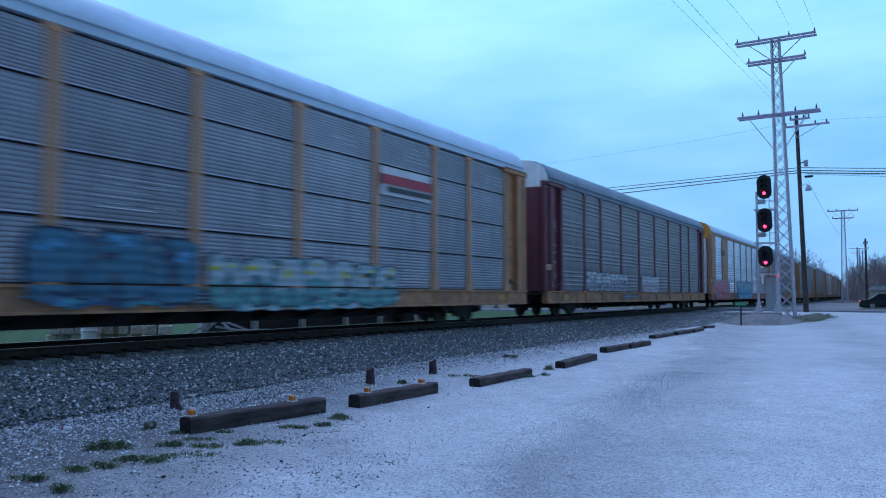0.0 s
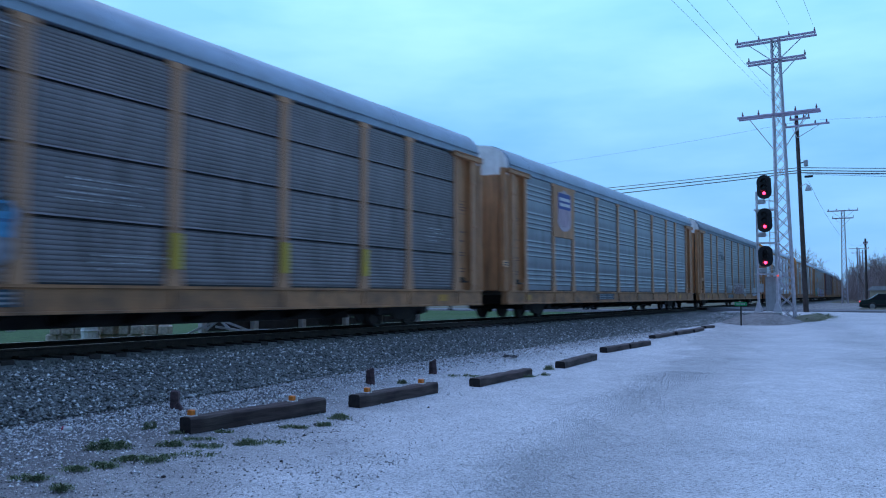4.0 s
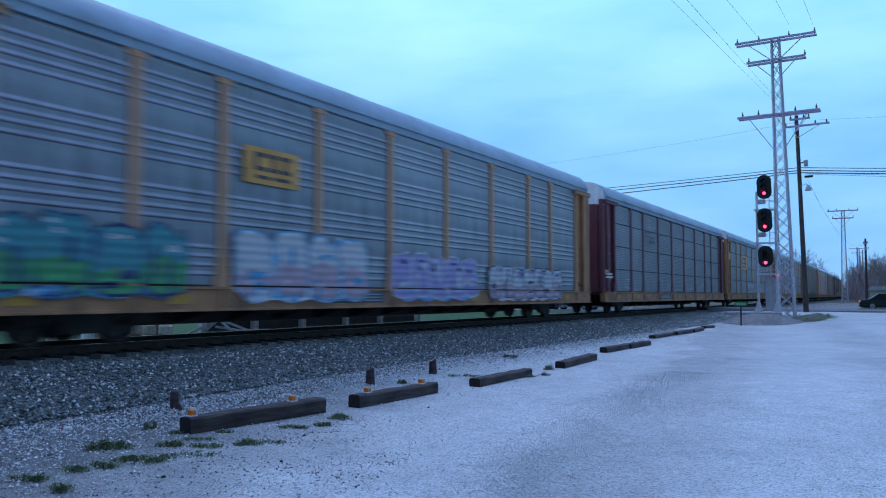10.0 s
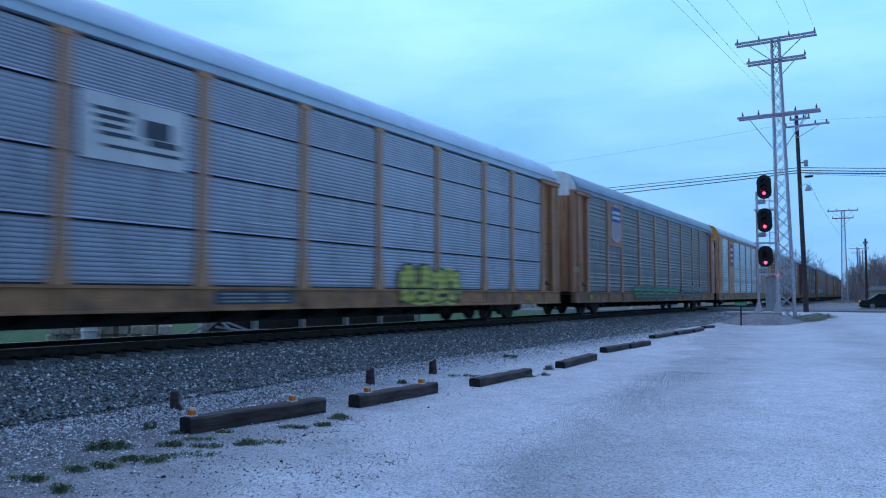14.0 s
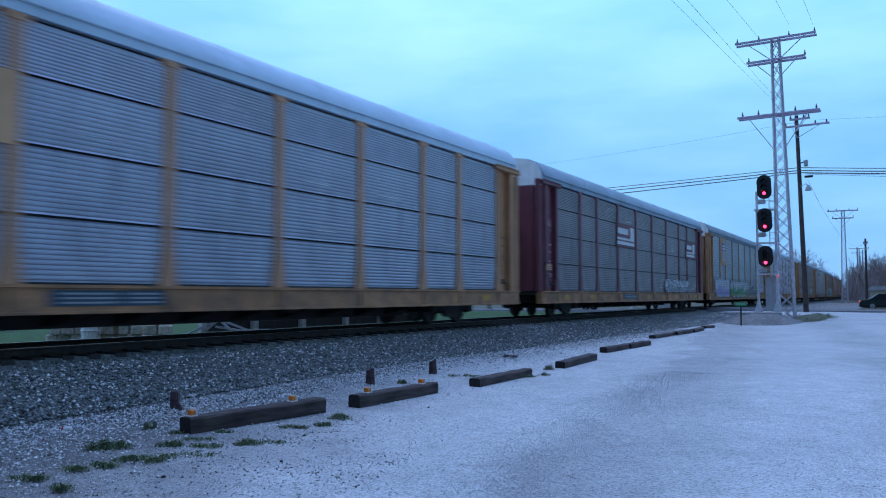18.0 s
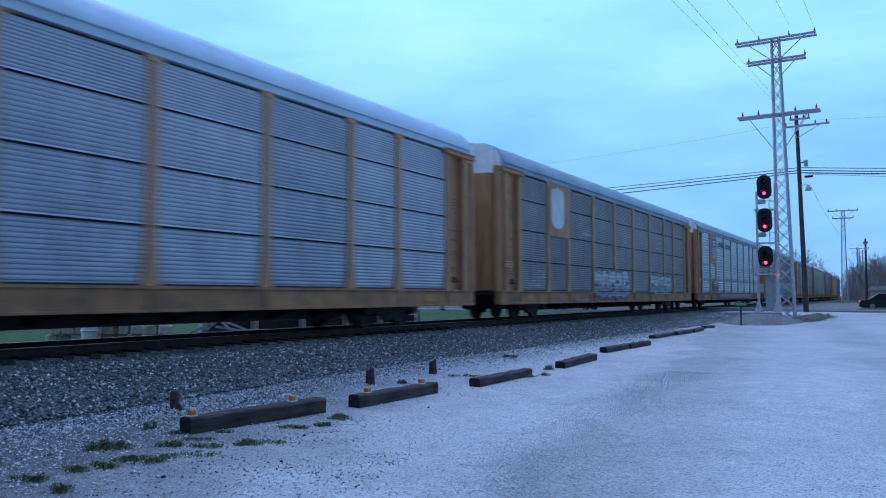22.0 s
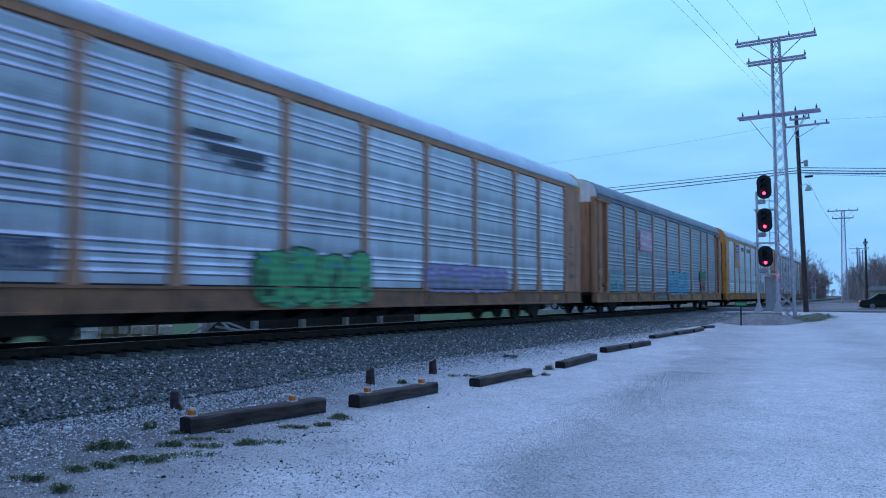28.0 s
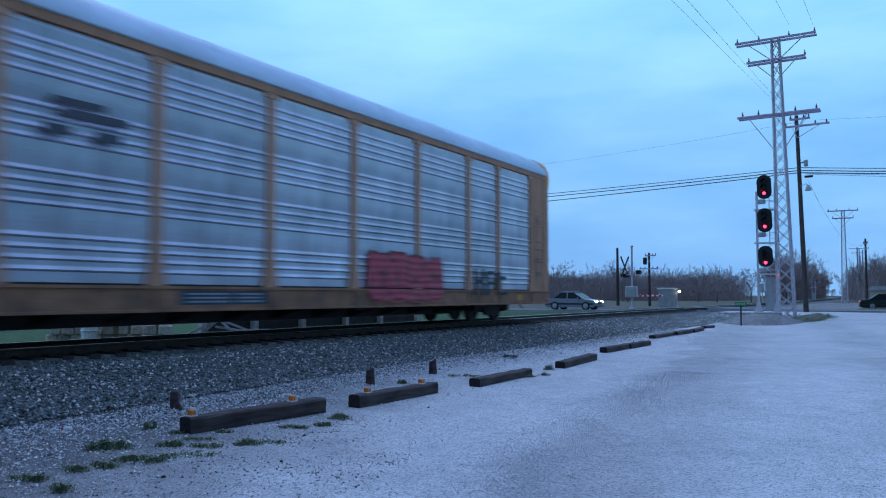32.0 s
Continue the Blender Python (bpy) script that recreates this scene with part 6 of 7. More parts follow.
def lattice_tower(x, y, z, height, arms, fine=True, name="lattice_tower", lean=0.0):
    ob = thing(name, "galvanised steel lattice tower carrying wooden crossarms", "tower", (x, y, z), 0, "lattice towers")
    ob.matrix_basis = Matrix.Translation((x, y, z)) @ pose(0, 0, 0, 0, lean, 0)
    w0, w1 = 0.36, 0.17
    half = lambda h: w0 + (w1 - w0) * min(1, h / (height * 0.9))
    for sx in (-1, 1):
        for sy in (-1, 1):
            part("leg", Mesh().beam((sx * w0, sy * w0, -0.1), (sx * w1, sy * w1, height), 0.075, 0.075), M_GALV, ob)
    steps = int(height / 0.62)
    for k in range(steps):
        h0, h1 = k * height / steps, (k + 1) * height / steps
        a, b = half(h0), half(h1)
        for i in range(4):
            c = [(-1, -1), (1, -1), (1, 1), (-1, 1)]
            p, q = c[i], c[(i + 1) % 4]
            part("lattice_bar", Mesh().beam((p[0] * a, p[1] * a, h0), (q[0] * b, q[1] * b, h1), 0.032, 0.032), M_GALV, ob)
            if fine:
                part("lattice_bar", Mesh().beam((q[0] * a, q[1] * a, h0), (p[0] * b, p[1] * b, h1), 0.032, 0.032), M_GALV, ob)
    for h, ln, pins, brace in arms:
        for s in (-1, 1):
            part("crossarm", Mesh().box((-ln / 2, s * (w1 + 0.09) - 0.055, h - 0.05), (ln / 2, s * (w1 + 0.09) + 0.055, h + 0.05), bevel=0.01), M_ARM, ob)
        for px in pins:
            part("insulator", Mesh().lathe([(0.015, 0.05), (0.02, 0.12), (0.06, 0.14), (0.04, 0.2), (0.055, 0.22), (0.03, 0.3), (0.012, 0.4)], "z", 8, (px * ln / 2, 0.2, h)), M_INSULATOR, ob)
        for s in (-1, 1):
            part("brace", Mesh().beam((s * ln * 0.36, -0.24, h - 0.06), (s * 0.16, -0.24, h - brace), 0.04, 0.04), M_GALV, ob)
    return ob


def build_signal():
    ob = thing("railway_signal", "railway signal with three black heads all showing red", "signal", (7.34, 42.5, -0.02), 0)
    base = Mesh().box((-0.62, -0.3, -0.6), (0.62, 0.3, 0.06), bevel=0.04)
    part("concrete_base", base, M_CONCRETE, ob)
    for sx, top in ((-0.42, 5.9), (0.42, 6.2)):
        part("mast_post", Mesh().beam((sx, 0.1, 0.05), (sx, 0.1, top), 0.10, 0.10), M_MAST, ob)
        part("post_foot", Mesh().prism([(sx - 0.2, 0.05), (sx + 0.2, 0.05), (sx + 0.07, 0.5), (sx - 0.07, 0.5)], 0.02, 0.18), M_MAST, ob)
    for h in (1.85, 3.35, 4.95):
        part("platform", Mesh().box((-0.52, -0.25, h), (0.52, 0.3, h + 0.06)), M_MAST, ob)
    for sx in (0.12, 0.36):
        part("ladder_rail", Mesh().beam((sx, 0.3, 0.1), (sx, 0.3, 6.1), 0.035, 0.035), M_MAST, ob)
    for k in range(19):
        part("rung", Mesh().tube((0.12, 0.3, 0.3 + k * 0.3), (0.36, 0.3, 0.3 + k * 0.3), 0.012), M_MAST, ob)
    for k in range(9):
        part("guard_bar", Mesh().beam((-0.4, 0.28, 2.1 + k * 0.42), (0.44, 0.28, 2.1 + k * 0.42), 0.02, 0.02), M_MAST, ob)
    for h, tall in ((2.72, 0.2), (4.45, 0.27), (6.05, 0.27)):
        outline = []
        for k in range(16):
            a = TAU * k / 16
            outline.append((0.34 * math.cos(a), (0.31 * math.sin(a) + (tall if math.sin(a) > 0 else -tall))))
        n = len(outline)
        m = Mesh()
        cx = 0.0
        m.v += [(cx + a, -0.42, h + b) for a, b in outline] + [(cx + a, -0.38, h + b) for a, b in outline]
        m.f += [tuple(range(n - 1, -1, -1)), tuple(n + k for k in range(n))] + [(k, (k + 1) % n, n + (k + 1) % n, n + k) for k in range(n)]
        m.m += [0] * (n + 2)
        head = part("signal_head", m, M_BLACK, ob)
        part("housing", Mesh().box((-0.2, -0.38, h - 0.36), (0.2, -0.12, h + 0.36), bevel=0.03), M_BLACK, head)
        part("bracket", Mesh().box((-0.38, -0.16, h - 0.78), (0.0, 0.12, h - 0.55), bevel=0.05), M_CABINET, head)
        for dz, mat, nm in ((0.27 if tall > 0.25 else 0.2, M_DARK_LENS, "dark_lens"), (-0.02, M_DARK_LENS, "dark_lens"), (-0.30, M_RED_LAMP, "red_lens")):
            hood = Mesh()
            for k in range(12):
                a0, a1 = math.radians(-20 + 220 * k / 12), math.radians(-20 + 220 * (k + 1) / 12)
                r = 0.13
                hood.face([(r * math.cos(a0), -0.42, h + dz + r * math.sin(a0)), (r * math.cos(a1), -0.42, h + dz + r * math.sin(a1)), (r * math.cos(a1), -0.66, h + dz + r * math.sin(a1)), (r * math.cos(a0), -0.66, h + dz + r * math.sin(a0))])
            part("hood", hood, M_BLACK, head)
            part(nm, Mesh().lathe([(0.07, -0.445), (0.076, -0.43), (0.076, -0.42)], "y", 16, (0, 0, h + dz)), mat, head)
    part("junction_box", Mesh().box((-0.40, -0.12, 1.0), (-0.16, 0.04, 1.42), bevel=0.02), M_CABINET, ob)
    part("relay_case", Mesh().box((-0.1, 0.05, 0.1), (0.4, 0.5, 1.75), bevel=0.02), M_CABINET, ob)
    part("small_lamp", Mesh().lathe([(0.02, -0.05), (0.04, -0.02), (0.04, 0.02), (0.02, 0.05)], "y", 10, (0.5, -0.15, 1.80)), M_TAIL_LAMP, ob)


def catenary(p, q, sag, n=14):
    p, q = Vector(p), Vector(q)
    return [tuple(p.lerp(q, k / n) - Vector((0, 0, sag * 4 * (k / n) * (1 - k / n)))) for k in range(n + 1)]


def wire(p, q, sag, r, label="thin black overhead wire"):
    tagged(part("overhead_wire", Mesh().line(catenary(p, q, sag), r, 4), M_WIRE), label, "wire", "overhead wires")


def wooden_pole(x, y, z, h, r, arms, label, lean=0.0, name="utility_pole", mat=M_POLE):
    ob = thing(name, label, "utility pole", (x, y, z), 0, "utility poles")
    ob.matrix_basis = Matrix.Translation((x, y, z)) @ pose(0, 0, 0, 0, lean, 0)
    part("shaft", Mesh().tube((0, 0, -0.3), (0, 0, h), r, r * 0.65, n=12), mat, ob)
    for ah, ln, off in arms:
        part("crossarm", Mesh().box((off - ln / 2, -0.2, ah - 0.06), (off + ln / 2, -0.09, ah + 0.06), bevel=0.01), M_ARM, ob)
        for k in (-0.44, -0.2, 0.2, 0.44):
            part("insulator", Mesh().lathe([(0.02, 0.05), (0.07, 0.1), (0.04, 0.16), (0.06, 0.18), (0.02, 0.26)], "z", 8, (off + k * ln, -0.145, ah)), M_INSULATOR, ob)
        for s in (-1, 1):
            part("brace", Mesh().beam((off + s * ln * 0.3, -0.2, ah - 0.05), (0, -0.12, ah - 0.75), 0.03, 0.03), M_GALV, ob)
    return ob


def build_lines():
    lattice_tower(8.02, 44.1, -0.36, 14.1, [(14.05, 3.8, (-0.97, -0.42, 0.33, 0.95), 1.1), (12.98, 2.75, (-0.96, 0.96), 0.9), (10.22, 3.85, (-0.9, -0.5, 0.4, 0.9), 1.9)], lean=-1.1)
    lattice_tower(6.39, 122.0, -0.2, 12.4, [(12.3, 3.7, (-0.95, -0.4, 0.4, 0.95), 1.1), (11.3, 2.6, (-0.95, 0.95), 0.9)])
    lattice_tower(4.6, 212.5, -0.3, 12.0, [(11.9, 4.2, (-0.95, 0.95), 1.1), (10.9, 3.0, (-0.95, 0.95), 0.9), (6.6, 4.2, (-0.9, 0.9), 1.4)], fine=False)
    pole = wooden_pole(7.72, 56.6, -0.2, 12.45, 0.165, [(11.75, 2.7, 0.55), (12.2, 1.2, 0.2)], "tall dark wooden utility pole with a transformer and a street lamp", lean=-1.4)
    part("transformer", Mesh().lathe([(0.1, -0.2), (0.13, -0.16), (0.13, 0.16), (0.1, 0.2)], "z", 12, (0.42, -0.1, 9.35)), M_CABINET, pole)
    part("hanger", Mesh().beam((0, -0.05, 9.4), (0.3, -0.1, 9.4), 0.06, 0.06), M_DARKSTEEL, pole)
    part("cable_box", Mesh().box((0.3, -0.2, 8.42), (0.8, -0.05, 8.56), bevel=0.04), M_BLACK, pole)
    part("lamp_arm", Mesh().line([(0.05, -0.1, 7.9), (0.35, -0.15, 8.05), (0.5, -0.2, 7.95)], 0.025), M_GALV, pole)
    part("lamp_head", Mesh().lathe([(0.2, -0.22), (0.18, -0.1), (0.1, 0.05), (0.08, 0.12)], "z", 12, (0.5, -0.2, 7.82)), M_CABINET, pole)
    # cables along the road, from beyond the train to the pole and on
    for dz, far, r in ((8.89, 9.58, 0.022), (8.71, 9.27, 0.03), (8.57, 8.53, 0.03)):
        wire((-46, 70, far), (7.5, 56.4, dz), 0.3, r, "black cable strung across the track to the pole")
        wire((7.5, 56.4, dz), (60, 56.4, dz), 1.2, r, "black cable strung from the pole along the road")
    wire((7.9, 56.4, 8.45), (60, 70, 6.6), 0.5, 0.010)
    wire((8.8, 56.3, 11.8), (60, 58, 11.5), 0.6, 0.006)
    wire((-60, 95, 17.5), (7.5, 56.4, 11.8), 1.2, 0.006)
    # line wires from the tower over the lot
    for a, b in (((8.08, 43.6, 9.98), (8.9, 15.66, 6.93)), ((8.25, 43.6, 9.98), (9.2, 15.8, 6.93)), ((7.73, 43.3, 12.7), (9.9, 16.2, 6.93)), ((8.38, 44.3, 14.42), (10.83, 16.7, 6.93)), ((9.5, 44.1, 14.2), (11.35, 17.0, 6.93))):
        a, b = Vector(a), Vector(b)
        wire(a, a + (b - a) * 1.5, 0.0, 0.0045)
    wire((8.0, 56.5, 8.1), (9.3, 112.2, 7.3), 1.9, 0.008, "thin service wire sagging from the pole to the next")
    wire((7.9, 56.4, 8.5), (30, 60, 7.6), 0.2, 0.008)
    wooden_pole(9.3, 112.2, -0.3, 8.0, 0.17, [(7.4, 0.5, 0.0)], "dark wooden pole with a transformer can at its top")
    for x, y, h in ((6.4, 160, 9.5), (6.0, 178, 9.0), (5.5, 196, 9.5), (7.6, 150, 8.5)):
        wooden_pole(x, y, -0.3, h, 0.14, [], "distant grey wooden pole beside the track", mat=M_CABINET)


def build_lotside():
    m = Mesh()
    n, rings = 26, 6
    rng = random.Random(2)
    for j in range(rings):
        t = j / (rings - 1)
        for k in range(n):
            a = TAU * k / n
            r = (1 - t)
            z = -0.56 + 0.55 * (1 - (1 - t) ** 2) if j else -0.62
            m.v.append((7.25 + 2.1 * r * math.cos(a) * (1 + rng.uniform(-0.06, 0.06)), 41.6 + 4.2 * r * math.sin(a), z + rng.uniform(-0.015, 0.015)))
    for j in range(rings - 1):
        for k in range(n):
            q = (k + 1) % n
            m.f.append((j * n + k, j * n + q, (j + 1) * n + q, (j + 1) * n + k))
            m.m.append(0)
    tagged(part("gravel_mound", m, M_EARTH, smooth=True), "low brown gravel mound round the signal's foot", "mound", kind="structure")
    ob = thing("street_sign", "small green street name sign on a dark post", "street sign", (6.9, 37.6, -0.44))
    part("post", Mesh().beam((0, 0, -0.2), (0, 0, 0.83), 0.05, 0.05), M_DARKSTEEL, ob)
    bl = part("blade", Mesh().box((-0.25, -0.01, 0.83), (0.25, 0.01, 0.99), bevel=0.006), M_GREEN_SIGN, ob, "green name blade with a raised tab")
    b = Mesh()
    for k in range(6):
        b.box((-0.19 + k * 0.065, -0.015, 0.88), (-0.15 + k * 0.065, -0.0105, 0.94))
    part("lettering", b, M_CABINET, bl)
    m = Mesh()
    for j in range(5):
        t = j / 4
        for k in range(22):
            a = TAU * k / 22
            q = (1 - t) * (1 + rng.uniform(-0.1, 0.1))
            z = lot_z(8.7, 47.5) + (-0.06 if j == 0 else 0.16 * (1 - (1 - t) ** 2)) + rng.uniform(-0.02, 0.02)
            m.v.append((8.75 + 1.05 * q * math.cos(a) + 0.05 * q * math.sin(a) * 5, 47.3 + 6.2 * q * math.sin(a), z))
    for j in range(4):
        for k in range(22):
            q = (k + 1) % 22
            m.f.append((j * 22 + k, j * 22 + q, (j + 1) * 22 + q, (j + 1) * 22 + k))
            m.m.append(0)
    tagged(part("grass_verge", m, M_SCRUB, smooth=True), "low grassy earth verge round the foot of the pole", "verge", kind="structure")
    for i, (x, y, r) in enumerate([(8.6, 42.8, 0.6), (8.9, 44.0, 0.7), (8.5, 45.5, 0.7), (9.1, 46.5, 0.8), (8.9, 47.5, 0.9), (9.3, 49, 0.6), (9.0, 51.5, 0.6), (8.2, 48.5, 0.8), (8.7, 45.6, 0.5)]):
        weed(x, y, r, 0.2, 1400, 90 + i)


# ---------------------------------------------------------------- beyond the track


def build_yard():
    wall = thing("stone_pile", "heap of rough quarried stone blocks beside the track", "stones", (0, 0, 0))
    blk = [Mesh().box((-0.5, -0.5, 0), (0.5, 0.5, 1), bevel=b).data("block", M_STONE_BLOCK) for b in (0.06, 0.1, 0.14)]
    rng = random.Random(5)
    pts = [(-7.2 + 2.5 * k / 8, 14.7 + 1.5 * k / 8) for k in range(9)]
    for row in range(4):
        for i, (x, y) in enumerate(pts):
            if (row == 2 and i % 3 == 1) or (row == 3 and i % 3):
                continue
            s = rng.uniform(0.26, 0.36)
            ob = part("block", rng.choice(blk), None, wall, at=pose(x + rng.uniform(-0.05, 0.05) + (0.14 if row % 2 else 0), y + rng.uniform(-0.05, 0.05), -0.46 + row * 0.235, 0, 0, 28 + rng.uniform(-12, 12)) @ Matrix.Diagonal((s, 0.32, 0.25, 1)))
    bag = thing("white_drum", "white plastic drum among the stone blocks", "drum", (-6.1, 15.0, -0.45))
    part("shell", Mesh().lathe([(0.2, 0), (0.22, 0.05), (0.22, 0.3), (0.235, 0.34), (0.22, 0.38), (0.22, 0.62), (0.18, 0.68)], "z", 14), M_WHITE_PLASTIC, bag)
    fr = thing("steel_frame", "tangle of pale steel frames lying beside the track", "steel frame", (-4.0, 17.2, -0.46), 40)
    for p, q in [((-0.9, 0, 0.05), (0.9, 0, 0.05)), ((-0.9, 0.5, 0.05), (0.9, 0.5, 0.05)), ((-0.9, 0, 0.05), (0.3, 0.2, 0.62)), ((0.9, 0, 0.05), (0.3, 0.2, 0.62)), ((0.3, 0.2, 0.62), (1.6, 0.3, 0.1)), ((-0.4, 0.5, 0.05), (0.3, 0.2, 0.62)), ((0.9, 0.5, 0.3), (1.9, 0.4, 0.3)), ((0.2, 0.1, 0.42), (1.4, 0.0, 0.22))]:
        part("bar", Mesh().beam(p, q, 0.06, 0.06), M_CABINET, fr)
    dock = thing("timber_wall", "low dark plank wall with pale concrete posts beyond the track", "wall", (-4.5, 0, -0.46))
    for i, y in enumerate((17.4, 19.55, 21.87, 24.32, 26.54, 29.3)):
        part("post", Mesh().box((0.02, y - 0.11, 0), (0.2, y + 0.11, 0.62), bevel=0.02), M_CONCRETE, dock)
        if i < 5:
            y2 = (19.55, 21.87, 24.32, 26.54, 29.3)[i]
            for k in range(4 if i < 4 else 2):
                part("plank", Mesh().box((-0.06, y + 0.01, k * 0.26), (0.02, y2 - 0.01, k * 0.26 + 0.25), bevel=0.01), M_SLEEPER, dock)
    sk = thing("timber_stack", "low stack of dark old sleepers beyond the track", "timber stack", (-6.6, 22.5, -0.46), 4)
    for k in range(9):
        part("sleeper", Mesh().box((-0.3 + 0.24 * (k % 3), -1.2, 0.19 * (k // 3)), (-0.08 + 0.24 * (k % 3), 1.3, 0.19 * (k // 3) + 0.18), bevel=0.015), M_SLEEPER, sk)
    ps = thing("marker_post", "short pale concrete post in the grass", "post", (-15.2, 18.8, -0.5))
    part("post", Mesh().box((-0.14, -0.14, 0), (0.14, 0.14, 0.9), bevel=0.03), M_CONCRETE, ps)

    mast = thing("crossing_signal", "level crossing mast with crossed boards, lamps and a lowered gate", "crossing signal", (-4.06, 59.2, -0.3))
    part("mast", Mesh().tube((0, 0, 0), (0, 0, 4.7), 0.07, n=10), M_GALV, mast)
    part("footing", Mesh().lathe([(0.3, -0.1), (0.26, 0.2), (0.12, 0.35)], "z", 10), M_CONCRETE, mast)
    part("gate_motor", Mesh().box((-0.45, -0.3, 1.0), (0.35, 0.3, 1.8), bevel=0.05), M_CABINET, mast)
    for s in (-1, 1):
        part("crossed_board", Mesh().beam((-0.5 - 0.2 * s, -0.3 * s - 0.1, 2.45), (-0.5 + 0.2 * s, 0.3 * s - 0.1, 3.95), 0.04, 0.11), M_POLE, mast)
        for yy in (-0.25, 0.25):
            part("flasher", Mesh().lathe([(0.15, -0.03), (0.15, 0.0), (0.1, 0.12)], "y", 12, (0.5 * s, yy, 2.7 + 0.12 * s)), M_BLACK, mast)
    part("flasher_bar", Mesh().beam((-0.6, 0, 2.6), (0.6, 0, 2.8), 0.05, 0.05), M_GALV, mast)
    part("board_bracket", Mesh().beam((-0.55, -0.1, 3.2), (0, 0, 3.2), 0.05, 0.05), M_GALV, mast)
    part("bell", Mesh().lathe([(0.05, 4.6), (0.14, 4.7), (0.05, 4.8)], "z", 10), M_GALV, mast)
    arm = part("gate_arm", Mesh().beam((0.2, 0.3, 1.1), (1.3, 3.7, 1.13), 0.04, 0.1), M_SIGN_WHITE, mast)
    for k in range(4):
        f = 0.08 + k * 0.13
        part("arm_lamp", Mesh().box((0.2 + 2.0 * f - 0.05, 0.3 + 6.2 * f - 0.03, 1.17), (0.2 + 2.0 * f + 0.01, 0.3 + 6.2 * f + 0.01, 1.22), bevel=0.01), M_TAIL_LAMP, arm)
    for k in range(5):
        f = 0.05 + k * 0.1
        part("red_stripe", Mesh().beam((0.2 + 2.0 * f, 0.29 + 6.2 * f, 1.11), (0.2 + 2.0 * (f + 0.05), 0.29 + 6.2 * (f + 0.05), 1.11), 0.05, 0.104), SIGN_RED, arm)

    hut = thing("equipment_hut", "grey metal crossing equipment hut with a lit lamp", "equipment hut", (-5.5, 75.6, -0.36), 12)
    part("wall", Mesh().box((-0.85, -0.7, 0), (0.8, 0.7, 1.75), bevel=0.02), M_CABINET, hut)
    part("roof", Mesh().box((-0.95, -0.8, 1.75), (0.9, 0.8, 1.88), bevel=0.03), M_SIGN_WHITE, hut)
    part("door", Mesh().box((-0.35, -0.73, 0.1), (0.35, -0.701, 1.6), bevel=0.008), M_CABINET, hut)
    part("lamp", Mesh().lathe([(0.05, -0.09), (0.11, -0.03), (0.11, 0.03), (0.05, 0.09)], "x", 10, (0.98, -0.75, 1.55)), M_WARM_LAMP, hut, "lit wall lamp")
    wooden_pole(-17, 98, -0.6, 7.2, 0.2, [], "thick dark wooden pole without arms beyond the road")
    p = wooden_pole(-12.3, 94.8, -0.6, 6.35, 0.17, [(6.0, 1.3, 0.2), (4.5, 2.2, 0.0)], "dark wooden pole with short arms and a can beyond the road")
    part("transformer", Mesh().lathe([(0.2, -0.4), (0.24, -0.3), (0.24, 0.3), (0.2, 0.4)], "z", 10, (-0.45, -0.1, 5.4)), M_BLACK, p)
    for i, (x, y, h) in enumerate([(-3.5, 130, 1.6), (-2.2, 150, 1.7)]):
        s = thing("trackside_box", "pale trackside equipment box on a post", "equipment box", (x - 1.5, y, -0.3), 0, "trackside boxes")
        part("post", Mesh().beam((0, 0, 0), (0, 0, h), 0.1, 0.1), M_GALV, s)
        part("box", Mesh().box((-0.3, -0.2, h), (0.3, 0.2, h + 0.6), bevel=0.03), M_CABINET, s)
    far = thing("block_signal", "distant pale block signal mast beside the track", "signal", (-5.9, 218, -0.3))
    part("mast", Mesh().beam((0, 0, 0), (0, 0, 4.6), 0.14, 0.14), M_GALV, far)
    part("mast", Mesh().beam((0.7, 0, 0), (0.7, 0, 4.6), 0.14, 0.14), M_GALV, far)
    part("platform", Mesh().box((-0.4, -0.3, 3.0), (1.1, 0.4, 3.12)), M_GALV, far)
    part("case", Mesh().box((-0.1, -0.3, 0.2), (0.8, 0.3, 1.7), bevel=0.02), M_CABINET, far)

    house = thing("small_building", "small cream building with a low roof behind the trees", "building", (11.6, 94, -0.3))
    part("wall", Mesh().box((-1.4, -1.4, 0), (1.4, 1.4, 1.65), bevel=0.03), M_PLASTER, house)
    part("roof", Mesh().prism([(-1.6, 1.65), (1.6, 1.65), (1.2, 2.05), (-1.2, 2.05)], -1.6, 1.6), M_CABINET, house)
    part("window", Mesh().box((-0.5, -1.44, 0.7), (0.2, -1.402, 1.3)), M_GLASS, house)


